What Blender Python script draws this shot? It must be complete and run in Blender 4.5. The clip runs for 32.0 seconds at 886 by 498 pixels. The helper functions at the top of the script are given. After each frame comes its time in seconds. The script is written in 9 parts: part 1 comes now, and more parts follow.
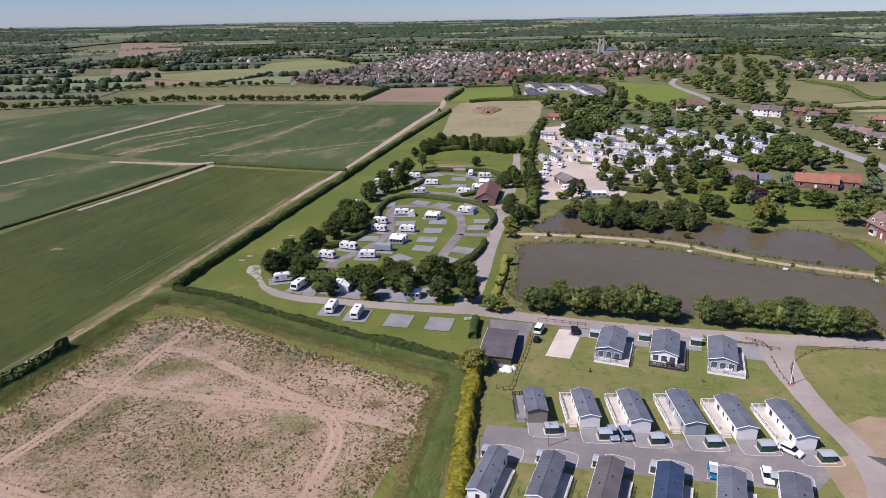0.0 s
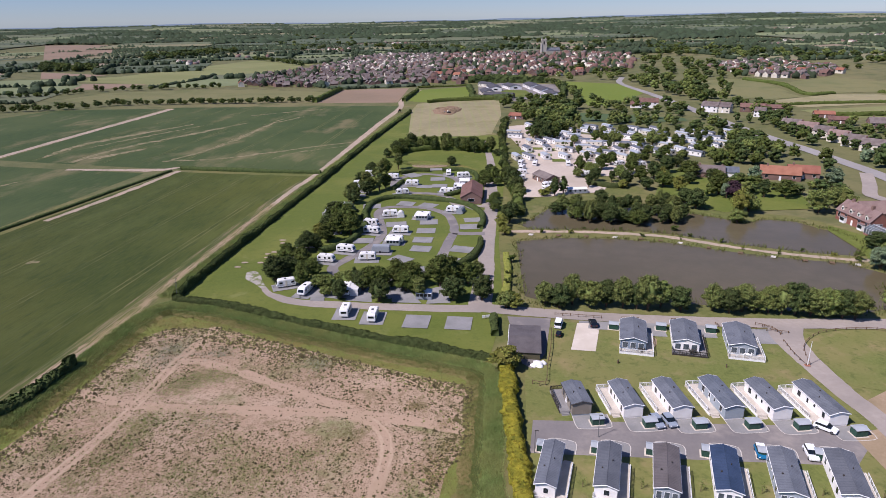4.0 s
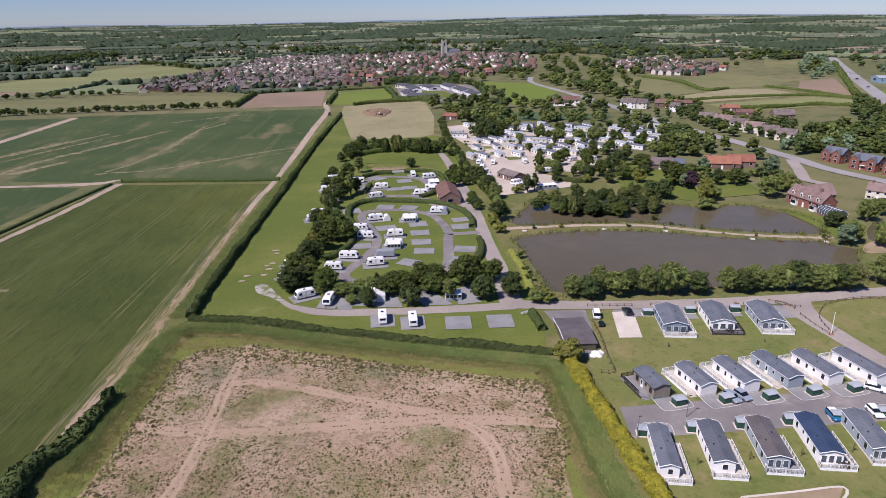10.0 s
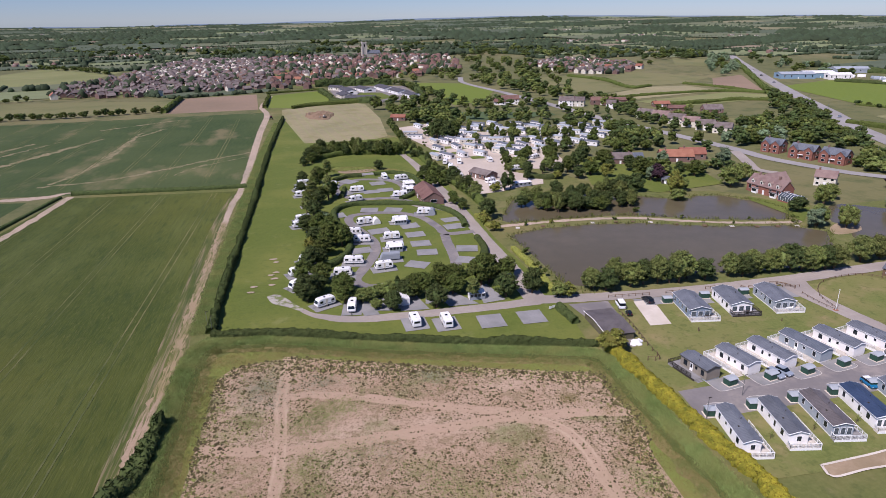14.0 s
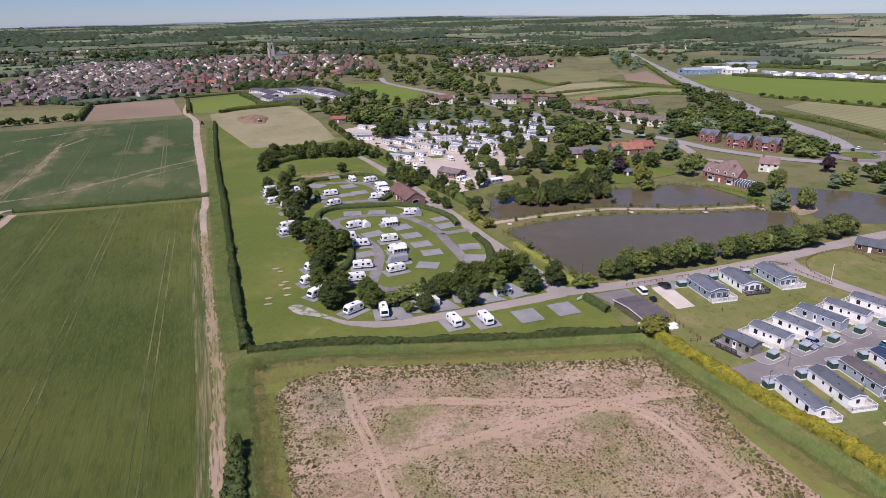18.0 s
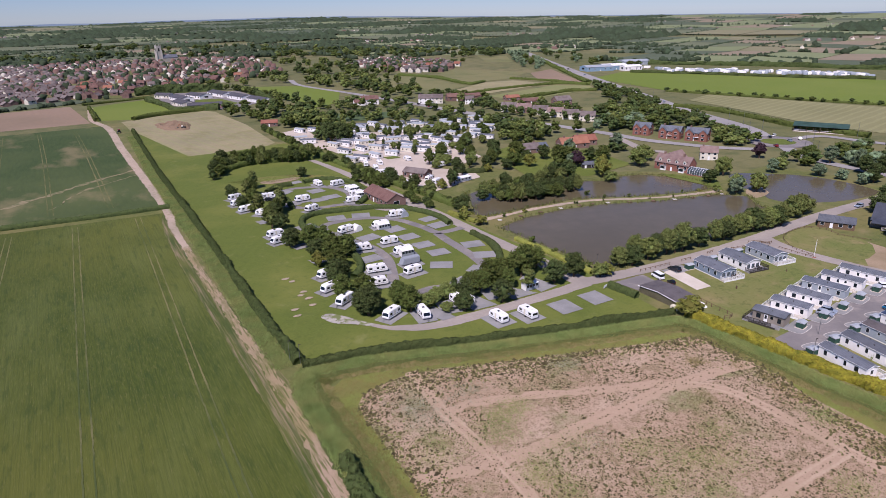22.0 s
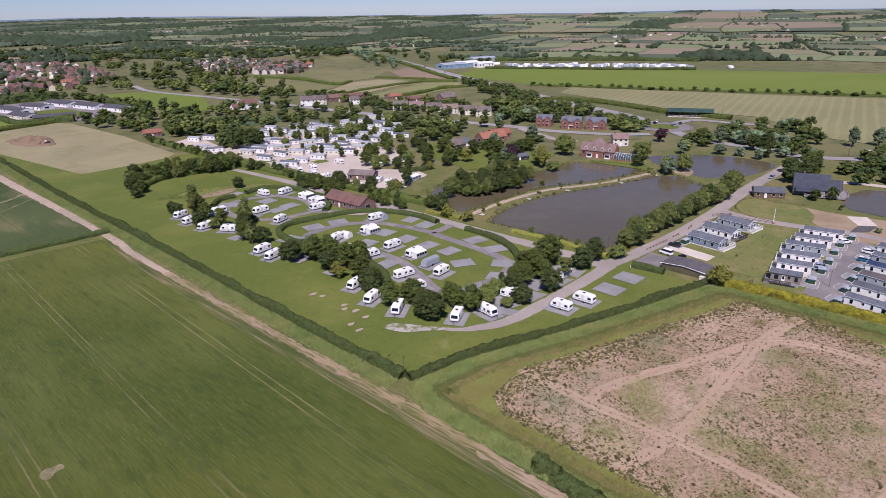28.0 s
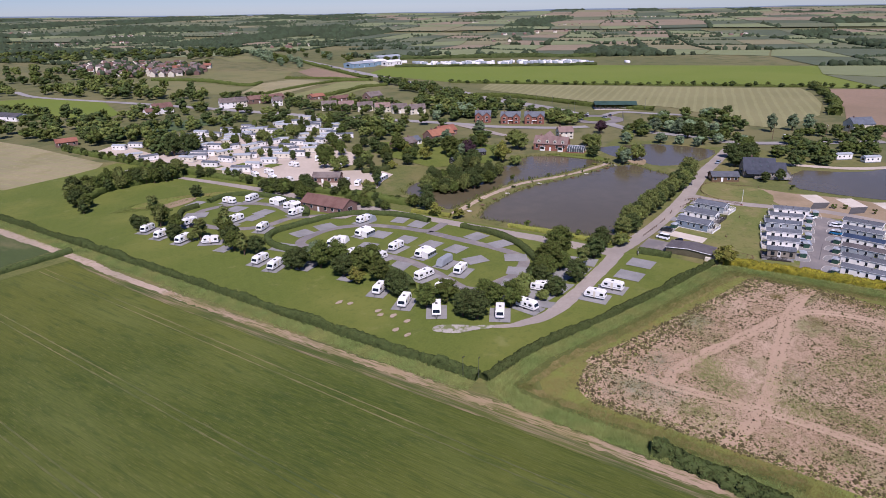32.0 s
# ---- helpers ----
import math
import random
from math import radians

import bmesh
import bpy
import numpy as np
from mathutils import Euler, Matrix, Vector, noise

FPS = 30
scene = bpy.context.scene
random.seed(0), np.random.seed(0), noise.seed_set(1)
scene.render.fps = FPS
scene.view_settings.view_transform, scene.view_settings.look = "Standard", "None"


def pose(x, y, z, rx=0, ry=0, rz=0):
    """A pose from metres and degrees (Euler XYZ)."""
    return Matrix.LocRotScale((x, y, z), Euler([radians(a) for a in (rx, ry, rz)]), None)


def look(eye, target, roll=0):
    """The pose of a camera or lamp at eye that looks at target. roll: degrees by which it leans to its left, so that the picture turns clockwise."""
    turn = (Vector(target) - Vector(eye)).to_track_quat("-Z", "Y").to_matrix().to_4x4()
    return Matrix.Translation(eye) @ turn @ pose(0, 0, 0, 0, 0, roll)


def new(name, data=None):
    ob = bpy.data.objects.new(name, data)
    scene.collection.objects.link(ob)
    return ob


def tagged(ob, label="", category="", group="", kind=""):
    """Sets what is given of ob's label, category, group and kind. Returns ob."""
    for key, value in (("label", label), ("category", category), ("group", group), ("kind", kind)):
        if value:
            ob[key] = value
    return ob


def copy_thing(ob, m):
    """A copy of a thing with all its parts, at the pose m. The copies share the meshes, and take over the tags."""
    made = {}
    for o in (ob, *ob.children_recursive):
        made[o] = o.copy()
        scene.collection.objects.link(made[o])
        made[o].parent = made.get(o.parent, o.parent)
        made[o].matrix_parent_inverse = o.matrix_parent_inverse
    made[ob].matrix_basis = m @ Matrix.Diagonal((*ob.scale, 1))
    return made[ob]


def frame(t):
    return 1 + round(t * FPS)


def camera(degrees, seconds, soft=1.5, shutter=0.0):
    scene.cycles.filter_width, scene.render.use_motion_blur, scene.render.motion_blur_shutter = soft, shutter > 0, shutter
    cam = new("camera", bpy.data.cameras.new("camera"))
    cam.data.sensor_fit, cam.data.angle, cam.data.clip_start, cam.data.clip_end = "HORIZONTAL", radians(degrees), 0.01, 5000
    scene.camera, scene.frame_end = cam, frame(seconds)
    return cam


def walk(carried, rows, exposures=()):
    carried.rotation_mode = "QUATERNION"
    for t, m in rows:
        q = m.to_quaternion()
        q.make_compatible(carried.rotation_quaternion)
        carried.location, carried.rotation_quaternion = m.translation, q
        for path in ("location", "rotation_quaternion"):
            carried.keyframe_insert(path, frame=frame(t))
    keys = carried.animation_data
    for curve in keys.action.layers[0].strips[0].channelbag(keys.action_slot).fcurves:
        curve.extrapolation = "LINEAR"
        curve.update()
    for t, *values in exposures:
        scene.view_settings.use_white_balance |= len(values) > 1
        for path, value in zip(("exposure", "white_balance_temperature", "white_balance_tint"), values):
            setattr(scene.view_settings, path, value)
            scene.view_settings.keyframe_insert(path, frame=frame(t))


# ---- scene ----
cam = camera(68.9, 32.0, 0.85)
ROWS = [
    (0.0, 0.00, 0.00, 77.88, 12.75, -19.88, 0.86),
    (0.5, -2.22, -0.48, 77.85, 12.09, -19.88, 0.87),
    (1.0, -4.50, -0.95, 77.82, 11.43, -19.88, 0.87),
    (1.5, -6.87, -1.38, 77.79, 10.72, -19.88, 0.88),
    (2.0, -9.30, -1.83, 77.77, 10.05, -19.87, 0.88),
    (2.5, -11.84, -2.28, 77.78, 9.36, -19.88, 0.88),
    (3.0, -14.41, -2.70, 77.75, 8.66, -19.89, 0.88),
    (3.5, -17.05, -3.13, 77.74, 7.95, -19.89, 0.88),
    (5.5, -28.48, -4.43, 77.74, 4.98, -19.87, 0.87),
    (6.0, -31.52, -4.69, 77.79, 4.20, -19.87, 0.87),
    (6.5, -34.62, -4.88, 77.81, 3.39, -19.87, 0.86),
    (7.0, -37.79, -5.04, 77.85, 2.55, -19.88, 0.87),
    (7.5, -41.06, -5.12, 77.85, 1.69, -19.89, 0.85),
    (8.0, -44.37, -5.20, 77.88, 0.86, -19.89, 0.85),
    (8.5, -47.71, -5.20, 77.90, -0.03, -19.90, 0.84),
    (9.0, -51.15, -5.17, 77.92, -0.92, -19.90, 0.84),
    (9.5, -54.72, -5.06, 77.89, -1.84, -19.89, 0.81),
    (10.0, -58.28, -4.90, 77.95, -2.75, -19.88, 0.84),
    (10.5, -61.90, -4.69, 77.99, -3.70, -19.88, 0.84),
    (11.0, -65.62, -4.37, 78.02, -4.66, -19.89, 0.85),
    (11.5, -69.38, -4.03, 78.02, -5.66, -19.90, 0.84),
    (12.0, -73.18, -3.61, 78.01, -6.66, -19.89, 0.85),
    (12.5, -77.06, -3.10, 78.03, -7.65, -19.90, 0.84),
    (13.0, -80.98, -2.49, 78.03, -8.69, -19.90, 0.86),
    (13.5, -84.98, -1.86, 78.05, -9.73, -19.90, 0.87),
    (14.0, -89.03, -1.09, 78.05, -10.80, -19.89, 0.86),
    (14.5, -93.11, -0.24, 78.05, -11.87, -19.89, 0.88),
    (16.5, -109.69, 4.05, 78.10, -16.29, -19.93, 0.91),
    (17.0, -113.98, 5.40, 78.11, -17.46, -19.96, 0.94),
    (17.5, -118.34, 6.89, 78.11, -18.65, -19.99, 0.93),
    (18.0, -122.74, 8.48, 78.13, -19.87, -19.99, 0.94),
    (18.5, -127.20, 10.23, 78.13, -21.08, -20.02, 0.93),
    (19.0, -131.66, 12.05, 78.15, -22.32, -20.03, 0.93),
    (19.5, -136.13, 14.01, 78.12, -23.58, -20.03, 0.93),
    (20.0, -140.61, 16.08, 78.13, -24.86, -20.04, 0.93),
    (20.5, -145.09, 18.25, 78.13, -26.14, -20.06, 0.94),
    (21.0, -149.55, 20.53, 78.16, -27.40, -20.07, 0.95),
    (21.5, -154.00, 22.94, 78.11, -28.69, -20.08, 0.95),
    (22.0, -158.46, 25.51, 78.13, -30.03, -20.10, 0.97),
    (22.5, -162.90, 28.24, 78.14, -31.36, -20.12, 0.98),
    (23.0, -167.30, 31.11, 78.12, -32.71, -20.14, 0.99),
    (23.5, -171.63, 34.10, 78.16, -34.03, -20.17, 0.99),
    (24.0, -175.87, 37.23, 78.13, -35.40, -20.19, 1.00),
    (24.5, -180.12, 40.46, 78.14, -36.78, -20.21, 0.97),
    (25.0, -184.14, 43.77, 78.13, -38.08, -20.23, 0.98),
    (25.5, -187.93, 47.11, 78.07, -39.41, -20.24, 1.00),
    (27.5, -202.17, 61.23, 77.95, -44.62, -20.35, 0.97),
    (28.0, -205.42, 64.92, 77.90, -45.91, -20.36, 0.98),
    (28.5, -208.61, 68.71, 77.85, -47.19, -20.39, 0.98),
    (29.0, -211.69, 72.50, 77.81, -48.45, -20.43, 0.98),
    (29.5, -214.59, 76.34, 77.68, -49.71, -20.43, 0.99),
    (30.0, -217.42, 80.23, 77.60, -50.97, -20.48, 1.01),
    (30.5, -220.09, 84.18, 77.58, -52.22, -20.55, 1.02),
    (31.0, -222.64, 88.23, 77.49, -53.48, -20.55, 1.02),
    (31.5, -225.21, 92.42, 77.43, -54.75, -20.59, 1.02),
    (32.0, -227.87, 96.79, 77.36, -56.10, -20.61, 1.01),
]
walk(cam, [(t, pose(x, y, z, 90 + pitch, roll, yaw)) for t, x, y, z, yaw, pitch, roll in ROWS],
     [(0.0, 0.04, 6120, 25), (16.0, -0.06, 6080, 27), (32.0, -0.1, 6060, 30)])

# ---- light ----
world = bpy.data.worlds.new("sky")
scene.world = world
world.use_nodes = True
_n = world.node_tree.nodes
_sky = _n.new("ShaderNodeTexSky")
_sky.sky_type, _sky.sun_disc = "NISHITA", False
SUN_AZ, SUN_EL = radians(219.0), radians(50.0)
_sky.sun_elevation, _sky.sun_rotation = SUN_EL, radians(90.0) - SUN_AZ
_sky.air_density, _sky.dust_density, _sky.ozone_density = 1.0, 0.1, 5.0
_sky.altitude = 1200
_tint = _n.new("ShaderNodeMix")
_tint.data_type, _tint.blend_type = "RGBA", "MULTIPLY"
_tint.inputs[0].default_value, _tint.inputs[7].default_value = 1.0, (0.80, 0.93, 1.14, 1)
world.node_tree.links.new(_sky.outputs[0], _tint.inputs[6])
world.node_tree.links.new(_tint.outputs[2], _n["Background"].inputs[0])
_n["Background"].inputs[1].default_value = 0.074
_sun = bpy.data.lights.new("sun", "SUN")
_sun.energy, _sun.angle, _sun.color = 4.6, radians(0.53), (1.0, 0.95, 0.87)
_sd = Vector((math.cos(SUN_AZ) * math.cos(SUN_EL), math.sin(SUN_AZ) * math.cos(SUN_EL), math.sin(SUN_EL)))
new("sun", _sun).matrix_world = look(_sd * 400, (0, 0, 0))


# ---- materials ----
def rgb(h):
    return tuple((int(h[i:i + 2], 16) / 255) ** 2.2 for i in (0, 2, 4)) + (1,)


def mat(name, cols, scale=1.0, big=0.03, rough=0.9, bump=0.0, metal=0.0, rand=0.0, island=0.0, spec=0.3, stretch=None, big_amt=0.45, detail=6):
    """cols: two or three colours; fine noise mixes the first two, broad noise brings in the third."""
    m = bpy.data.materials.new(name)
    m.use_nodes = True
    nt = m.node_tree
    N, L = nt.nodes, nt.links
    b = N["Principled BSDF"]
    b.inputs["Roughness"].default_value, b.inputs["Metallic"].default_value = rough, metal
    b.inputs["Specular IOR Level"].default_value = spec
    b.inputs["Diffuse Roughness"].default_value = 0.25
    tc = N.new("ShaderNodeTexCoord")
    vec = tc.outputs["Object"]
    if stretch:
        mp = N.new("ShaderNodeMapping")
        mp.inputs["Rotation"].default_value = (0, 0, radians(stretch[2]))
        mp.inputs["Scale"].default_value = (stretch[0], stretch[1], 1)
        L.new(vec, mp.inputs[0])
        vec = mp.outputs[0]
    f = N.new("ShaderNodeTexNoise")
    f.inputs["Scale"].default_value, f.inputs["Detail"].default_value = scale, detail
    f.inputs["Roughness"].default_value = 0.65
    L.new(vec, f.inputs["Vector"])
    r = N.new("ShaderNodeMapRange")
    r.inputs[1].default_value, r.inputs[2].default_value = 0.32, 0.68
    L.new(f.outputs[0], r.inputs[0])
    mx = N.new("ShaderNodeMix")
    mx.data_type = "RGBA"
    mx.inputs[6].default_value, mx.inputs[7].default_value = cols[0], cols[1]
    L.new(r.outputs[0], mx.inputs[0])
    col = mx.outputs[2]
    if len(cols) > 2:
        g = N.new("ShaderNodeTexNoise")
        g.inputs["Scale"].default_value, g.inputs["Detail"].default_value = big, 4
        L.new(tc.outputs["Object"], g.inputs["Vector"])
        rg = N.new("ShaderNodeMapRange")
        rg.inputs[1].default_value, rg.inputs[2].default_value, rg.inputs[4].default_value = 0.42, 0.68, big_amt * 2
        L.new(g.outputs[0], rg.inputs[0])
        m2 = N.new("ShaderNodeMix")
        m2.data_type = "RGBA"
        m2.inputs[7].default_value = cols[2]
        L.new(rg.outputs[0], m2.inputs[0])
        L.new(col, m2.inputs[6])
        col = m2.outputs[2]
    for amt, src in ((rand, "obj"), (island, "isl")):
        if amt:
            q = N.new("ShaderNodeObjectInfo" if src == "obj" else "ShaderNodeNewGeometry")
            hs = N.new("ShaderNodeHueSaturation")
            mr = N.new("ShaderNodeMapRange")
            mr.inputs[3].default_value, mr.inputs[4].default_value = 1 - amt, 1 + amt
            L.new(q.outputs["Random" if src == "obj" else "Random Per Island"], mr.inputs[0])
            L.new(mr.outputs[0], hs.inputs["Value"])
            mh = N.new("ShaderNodeMapRange")
            mh.inputs[3].default_value, mh.inputs[4].default_value = 0.5 - amt * 0.05, 0.5 + amt * 0.05
            L.new(q.outputs["Random" if src == "obj" else "Random Per Island"], mh.inputs[0])
            L.new(mh.outputs[0], hs.inputs["Hue"])
            L.new(col, hs.inputs["Color"])
            col = hs.outputs[0]
    L.new(col, b.inputs["Base Color"])
    if bump:
        bp = N.new("ShaderNodeBump")
        bp.inputs["Strength"].default_value, bp.inputs["Distance"].default_value = bump, 0.2
        L.new(f.outputs[0], bp.inputs["Height"])
        L.new(bp.outputs[0], b.inputs["Normal"])
    return m


def bands(m, angle, period, width, colour, amount=0.6, wobble=0.4):
    """Adds parallel bands (tramlines, mown swathes) to a field material."""
    nt = m.node_tree
    N, L = nt.nodes, nt.links
    b = N["Principled BSDF"]
    src = b.inputs["Base Color"].links[0].from_socket
    tc, mp = N.new("ShaderNodeTexCoord"), N.new("ShaderNodeMapping")
    mp.inputs["Rotation"].default_value = (0, 0, radians(angle))
    L.new(tc.outputs["Object"], mp.inputs[0])
    sx = N.new("ShaderNodeSeparateXYZ")
    L.new(mp.outputs[0], sx.inputs[0])
    nz = N.new("ShaderNodeTexNoise")
    nz.inputs["Scale"].default_value = 0.05
    L.new(tc.outputs["Object"], nz.inputs["Vector"])

    def op(kind, a, c):
        o = N.new("ShaderNodeMath")
        o.operation = kind
        for i, v in enumerate((a, c)):
            if isinstance(v, (int, float)):
                o.inputs[i].default_value = v
            else:
                L.new(v, o.inputs[i])
        return o.outputs[0]
    x = op("ADD", sx.outputs[0], op("MULTIPLY", nz.outputs[0], wobble))
    ph = op("ABSOLUTE", op("SUBTRACT", op("FRACT", op("DIVIDE", x, period), 0), 0.5), 0)
    on = op("LESS_THAN", ph, width / period / 2)
    n2 = N.new("ShaderNodeTexNoise")
    n2.inputs["Scale"].default_value = 0.25
    L.new(tc.outputs["Object"], n2.inputs["Vector"])
    fac = op("MULTIPLY", on, op("MULTIPLY", n2.outputs[0], amount * 1.6))
    mx = N.new("ShaderNodeMix")
    mx.data_type = "RGBA"
    mx.inputs[7].default_value = colour
    L.new(fac, mx.inputs[0])
    L.new(src, mx.inputs[6])
    L.new(mx.outputs[2], b.inputs["Base Color"])
    return m


def patches(m, colour, scale, lo, hi, amount=1.0, seed=0.0, stretch=(1, 1)):
    """Adds broad patches of another colour with ragged edges."""
    nt = m.node_tree
    N, L = nt.nodes, nt.links
    b = N["Principled BSDF"]
    src = b.inputs["Base Color"].links[0].from_socket
    tc, mp, nz, mr, mx = (N.new(k) for k in ("ShaderNodeTexCoord", "ShaderNodeMapping", "ShaderNodeTexNoise", "ShaderNodeMapRange", "ShaderNodeMix"))
    mp.inputs["Location"].default_value = (seed * 37.0, seed * 17.0, seed)
    mp.inputs["Scale"].default_value = (stretch[0], stretch[1], 1)
    nz.inputs["Scale"].default_value, nz.inputs["Detail"].default_value, nz.inputs["Roughness"].default_value = scale, 8, 0.62
    mr.inputs[1].default_value, mr.inputs[2].default_value, mr.inputs[4].default_value = lo, hi, amount
    mx.data_type = "RGBA"
    mx.inputs[7].default_value = colour
    L.new(tc.outputs["Object"], mp.inputs[0])
    L.new(mp.outputs[0], nz.inputs["Vector"])
    L.new(nz.outputs[0], mr.inputs[0])
    L.new(mr.outputs[0], mx.inputs[0])
    L.new(src, mx.inputs[6])
    L.new(mx.outputs[2], b.inputs["Base Color"])
    return m


M = {}
M["rough_grass"] = patches(patches(mat("rough_grass", (rgb("5e6436"), rgb("6e7242"), rgb("7c744a")), 0.8, 0.03, bump=0.3), rgb("8c805c"), 0.08, 0.52, 0.68, 0.6, 2.0), rgb("4c5630"), 0.3, 0.52, 0.66, 0.5, 6.0)
M["farmland"] = patches(mat("farmland", (rgb("646640"), rgb("70704a"), rgb("807854")), 0.4, 0.004), rgb("545c38"), 0.06, 0.48, 0.62, 0.7, 4.0)
M["lawn"] = patches(patches(bands(mat("lawn", (rgb("58642a"), rgb("667234"), rgb("72773a")), 1.6, 0.04, bump=0.3), 34.0, 3.2, 1.6, rgb("6c763a"), 0.1), rgb("8a8a58"), 0.12, 0.6, 0.75, 0.5), rgb("54602c"), 0.5, 0.52, 0.66, 0.45, 7.0)
M["park_grass"] = patches(mat("park_grass", (rgb("646c38"), rgb("737a44"), rgb("827c4e")), 1.2, 0.05, bump=0.3), rgb("94835f"), 0.14, 0.54, 0.7, 0.65)
M["park_grass"] = patches(M["park_grass"], rgb("525c30"), 0.5, 0.54, 0.64, 0.5, 5.0)
TRAM = 0.0
M["crop"] = mat("crop", (rgb("3c481d"), rgb("505a26"), rgb("5e622b")), 2.4, 0.012, bump=0.5, stretch=(1.0, 0.10, 1))
M["crop_far"] = patches(mat("crop_far", (rgb("3c4c2a"), rgb("485731"), rgb("57613a")), 0.6, 0.01, bump=0.2, stretch=(1.0, 0.15, 1)), rgb("948462"), 0.02, 0.53, 0.68, 0.5, 2.0, (1.8, 0.8))
M["field_pale"] = patches(mat("field_pale", (rgb("7e8252"), rgb("8a8c5c"), rgb("767a4c")), 0.3, 0.006), rgb("948c62"), 0.02, 0.5, 0.66, 0.5, 6.0, (1.0, 3.0))
M["field_olive"] = patches(mat("field_olive", (rgb("70714a"), rgb("7b7a50"), rgb("827c54")), 0.3, 0.006), rgb("666c42"), 0.03, 0.48, 0.64, 0.6, 4.0)
M["field_green"] = mat("field_green", (rgb("66762e"), rgb("6f7e35"), rgb("76803c")), 0.3, 0.006)
M["field_dark"] = mat("field_dark", (rgb("485a3c"), rgb("526242"), rgb("5a6a46")), 0.3, 0.006)
M["field_brown"] = mat("field_brown", (rgb("8c7864"), rgb("98826c"), rgb("82725c")), 0.3, 0.01)
M["stubble"] = bands(mat("stubble", (rgb("948a68"), rgb("9e9472"), rgb("8a8464")), 0.5, 0.02), -8.0, 7.0, 1.6, rgb("90945e"), 0.5)
M["stubble"] = patches(patches(M["stubble"], rgb("7e7a4e"), 0.05, 0.5, 0.66, 0.6, 3.0), rgb("a89c76"), 0.25, 0.54, 0.68, 0.5, 8.0)
M["mown"] = bands(mat("mown", (rgb("84815a"), rgb("8e8a62"), rgb("7c7a54")), 0.5, 0.01), 77.4, 7.5, 2.6, rgb("9a9a6c"), 0.42, 3.5)
M["soil"] = patches(patches(patches(mat("soil", (rgb("a2896f"), rgb("b2987f"), rgb("baa28a")), 1.5, 0.06, bump=0.5), rgb("8a7a5c"), 0.35, 0.52, 0.62, 0.75, 1.0), rgb("6c7a44"), 0.07, 0.54, 0.64, 0.58, 3.0), rgb("7c6a50"), 1.3, 0.53, 0.6, 0.6, 4.0)
M["soil"] = patches(patches(M["soil"], rgb("6c5a42"), 3.5, 0.55, 0.6, 0.7, 8.0), rgb("c0aa92"), 2.6, 0.58, 0.64, 0.5, 9.0)
M["streak"] = patches(mat("streak", (rgb("8a7e5e"), rgb("988a6c"), rgb("7c7654")), 0.5, 0.05), rgb("56633b"), 0.3, 0.47, 0.64, 0.9, 6.0)
M["soil_worn"] = mat("soil_worn", (rgb("aa9178"), rgb("b69c84"), rgb("ae967c")), 1.5, 0.1, bump=0.3)
M["rut"] = mat("rut", (rgb("b29a80"), rgb("bca58c"), rgb("a89076")), 2.0, 0.1, bump=0.3)
M["bare"] = mat("bare", (rgb("9a866c"), rgb("a8947a"), rgb("8c7c60")), 1.5, 0.1, bump=0.3)
M["dirt_track"] = patches(mat("dirt_track", (rgb("ae9a86"), rgb("bca894"), rgb("a29480")), 1.0, 0.05, bump=0.3), rgb("7c7a4e"), 0.5, 0.54, 0.64, 0.6, 2.0)
M["worn_track"] = patches(patches(mat("worn_track", (rgb("a08a72"), rgb("ae9880"), rgb("94845e")), 1.6, 0.05, bump=0.4), rgb("58602f"), 1.5, 0.50, 0.60, 0.85, 4.0, (1.3, 0.10)), rgb("6c6c3e"), 0.25, 0.50, 0.62, 0.6, 9.0, (1.5, 0.4))
M["dry_grass"] = patches(mat("dry_grass", (rgb("6c6c3a"), rgb("807a46"), rgb("8e7a4a")), 2.2, 0.06, bump=0.6), rgb("76823e"), 0.12, 0.4, 0.58, 0.85)
M["concrete_road"] = mat("concrete_road", (rgb("9c9288"), rgb("a89e94"), rgb("908880")), 0.8, 0.06, bump=0.1)
M["road_pale"] = mat("road_pale", (rgb("96928e"), rgb("a09c98"), rgb("8c8884")), 0.4, 0.03)
M["tarmac"] = patches(mat("tarmac", (rgb("807b78"), rgb("8a8480"), rgb("757170")), 1.2, 0.08, bump=0.1), rgb("a0978e"), 0.15, 0.52, 0.66, 0.6, 3.0)
M["gravel_pad"] = mat("gravel_pad", (rgb("8c8b89"), rgb("999795"), rgb("82827f")), 3.0, 0.2, bump=0.3)
M["concrete"] = mat("concrete", (rgb("cfc4b4"), rgb("d8cec0"), rgb("c4b9a8")), 1.0, 0.15, rough=0.85)
M["sandy"] = mat("sandy", (rgb("beb0a0"), rgb("cabdae"), rgb("b0a392")), 0.6, 0.03, bump=0.1)
M["water"] = mat("water", (rgb("605945"), rgb("685f4b"), rgb("58513e")), 0.15, 0.01, rough=0.16, spec=0.4)
M["water"].node_tree.nodes["Principled BSDF"].inputs["IOR"].default_value = 1.33
M["bark"] = mat("bark", (rgb("5a4a3a"), rgb("6a5848")), 6.0, bump=0.5)
# far leaves are greyer than the near ones, with haze put into the colour
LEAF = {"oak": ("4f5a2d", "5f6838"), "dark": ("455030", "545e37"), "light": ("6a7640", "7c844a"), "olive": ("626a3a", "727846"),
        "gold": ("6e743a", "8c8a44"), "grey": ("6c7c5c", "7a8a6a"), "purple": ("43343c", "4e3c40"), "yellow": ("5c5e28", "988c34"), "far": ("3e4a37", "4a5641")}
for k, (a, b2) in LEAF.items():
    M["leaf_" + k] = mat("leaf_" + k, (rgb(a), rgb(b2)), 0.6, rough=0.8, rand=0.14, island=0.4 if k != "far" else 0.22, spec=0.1)

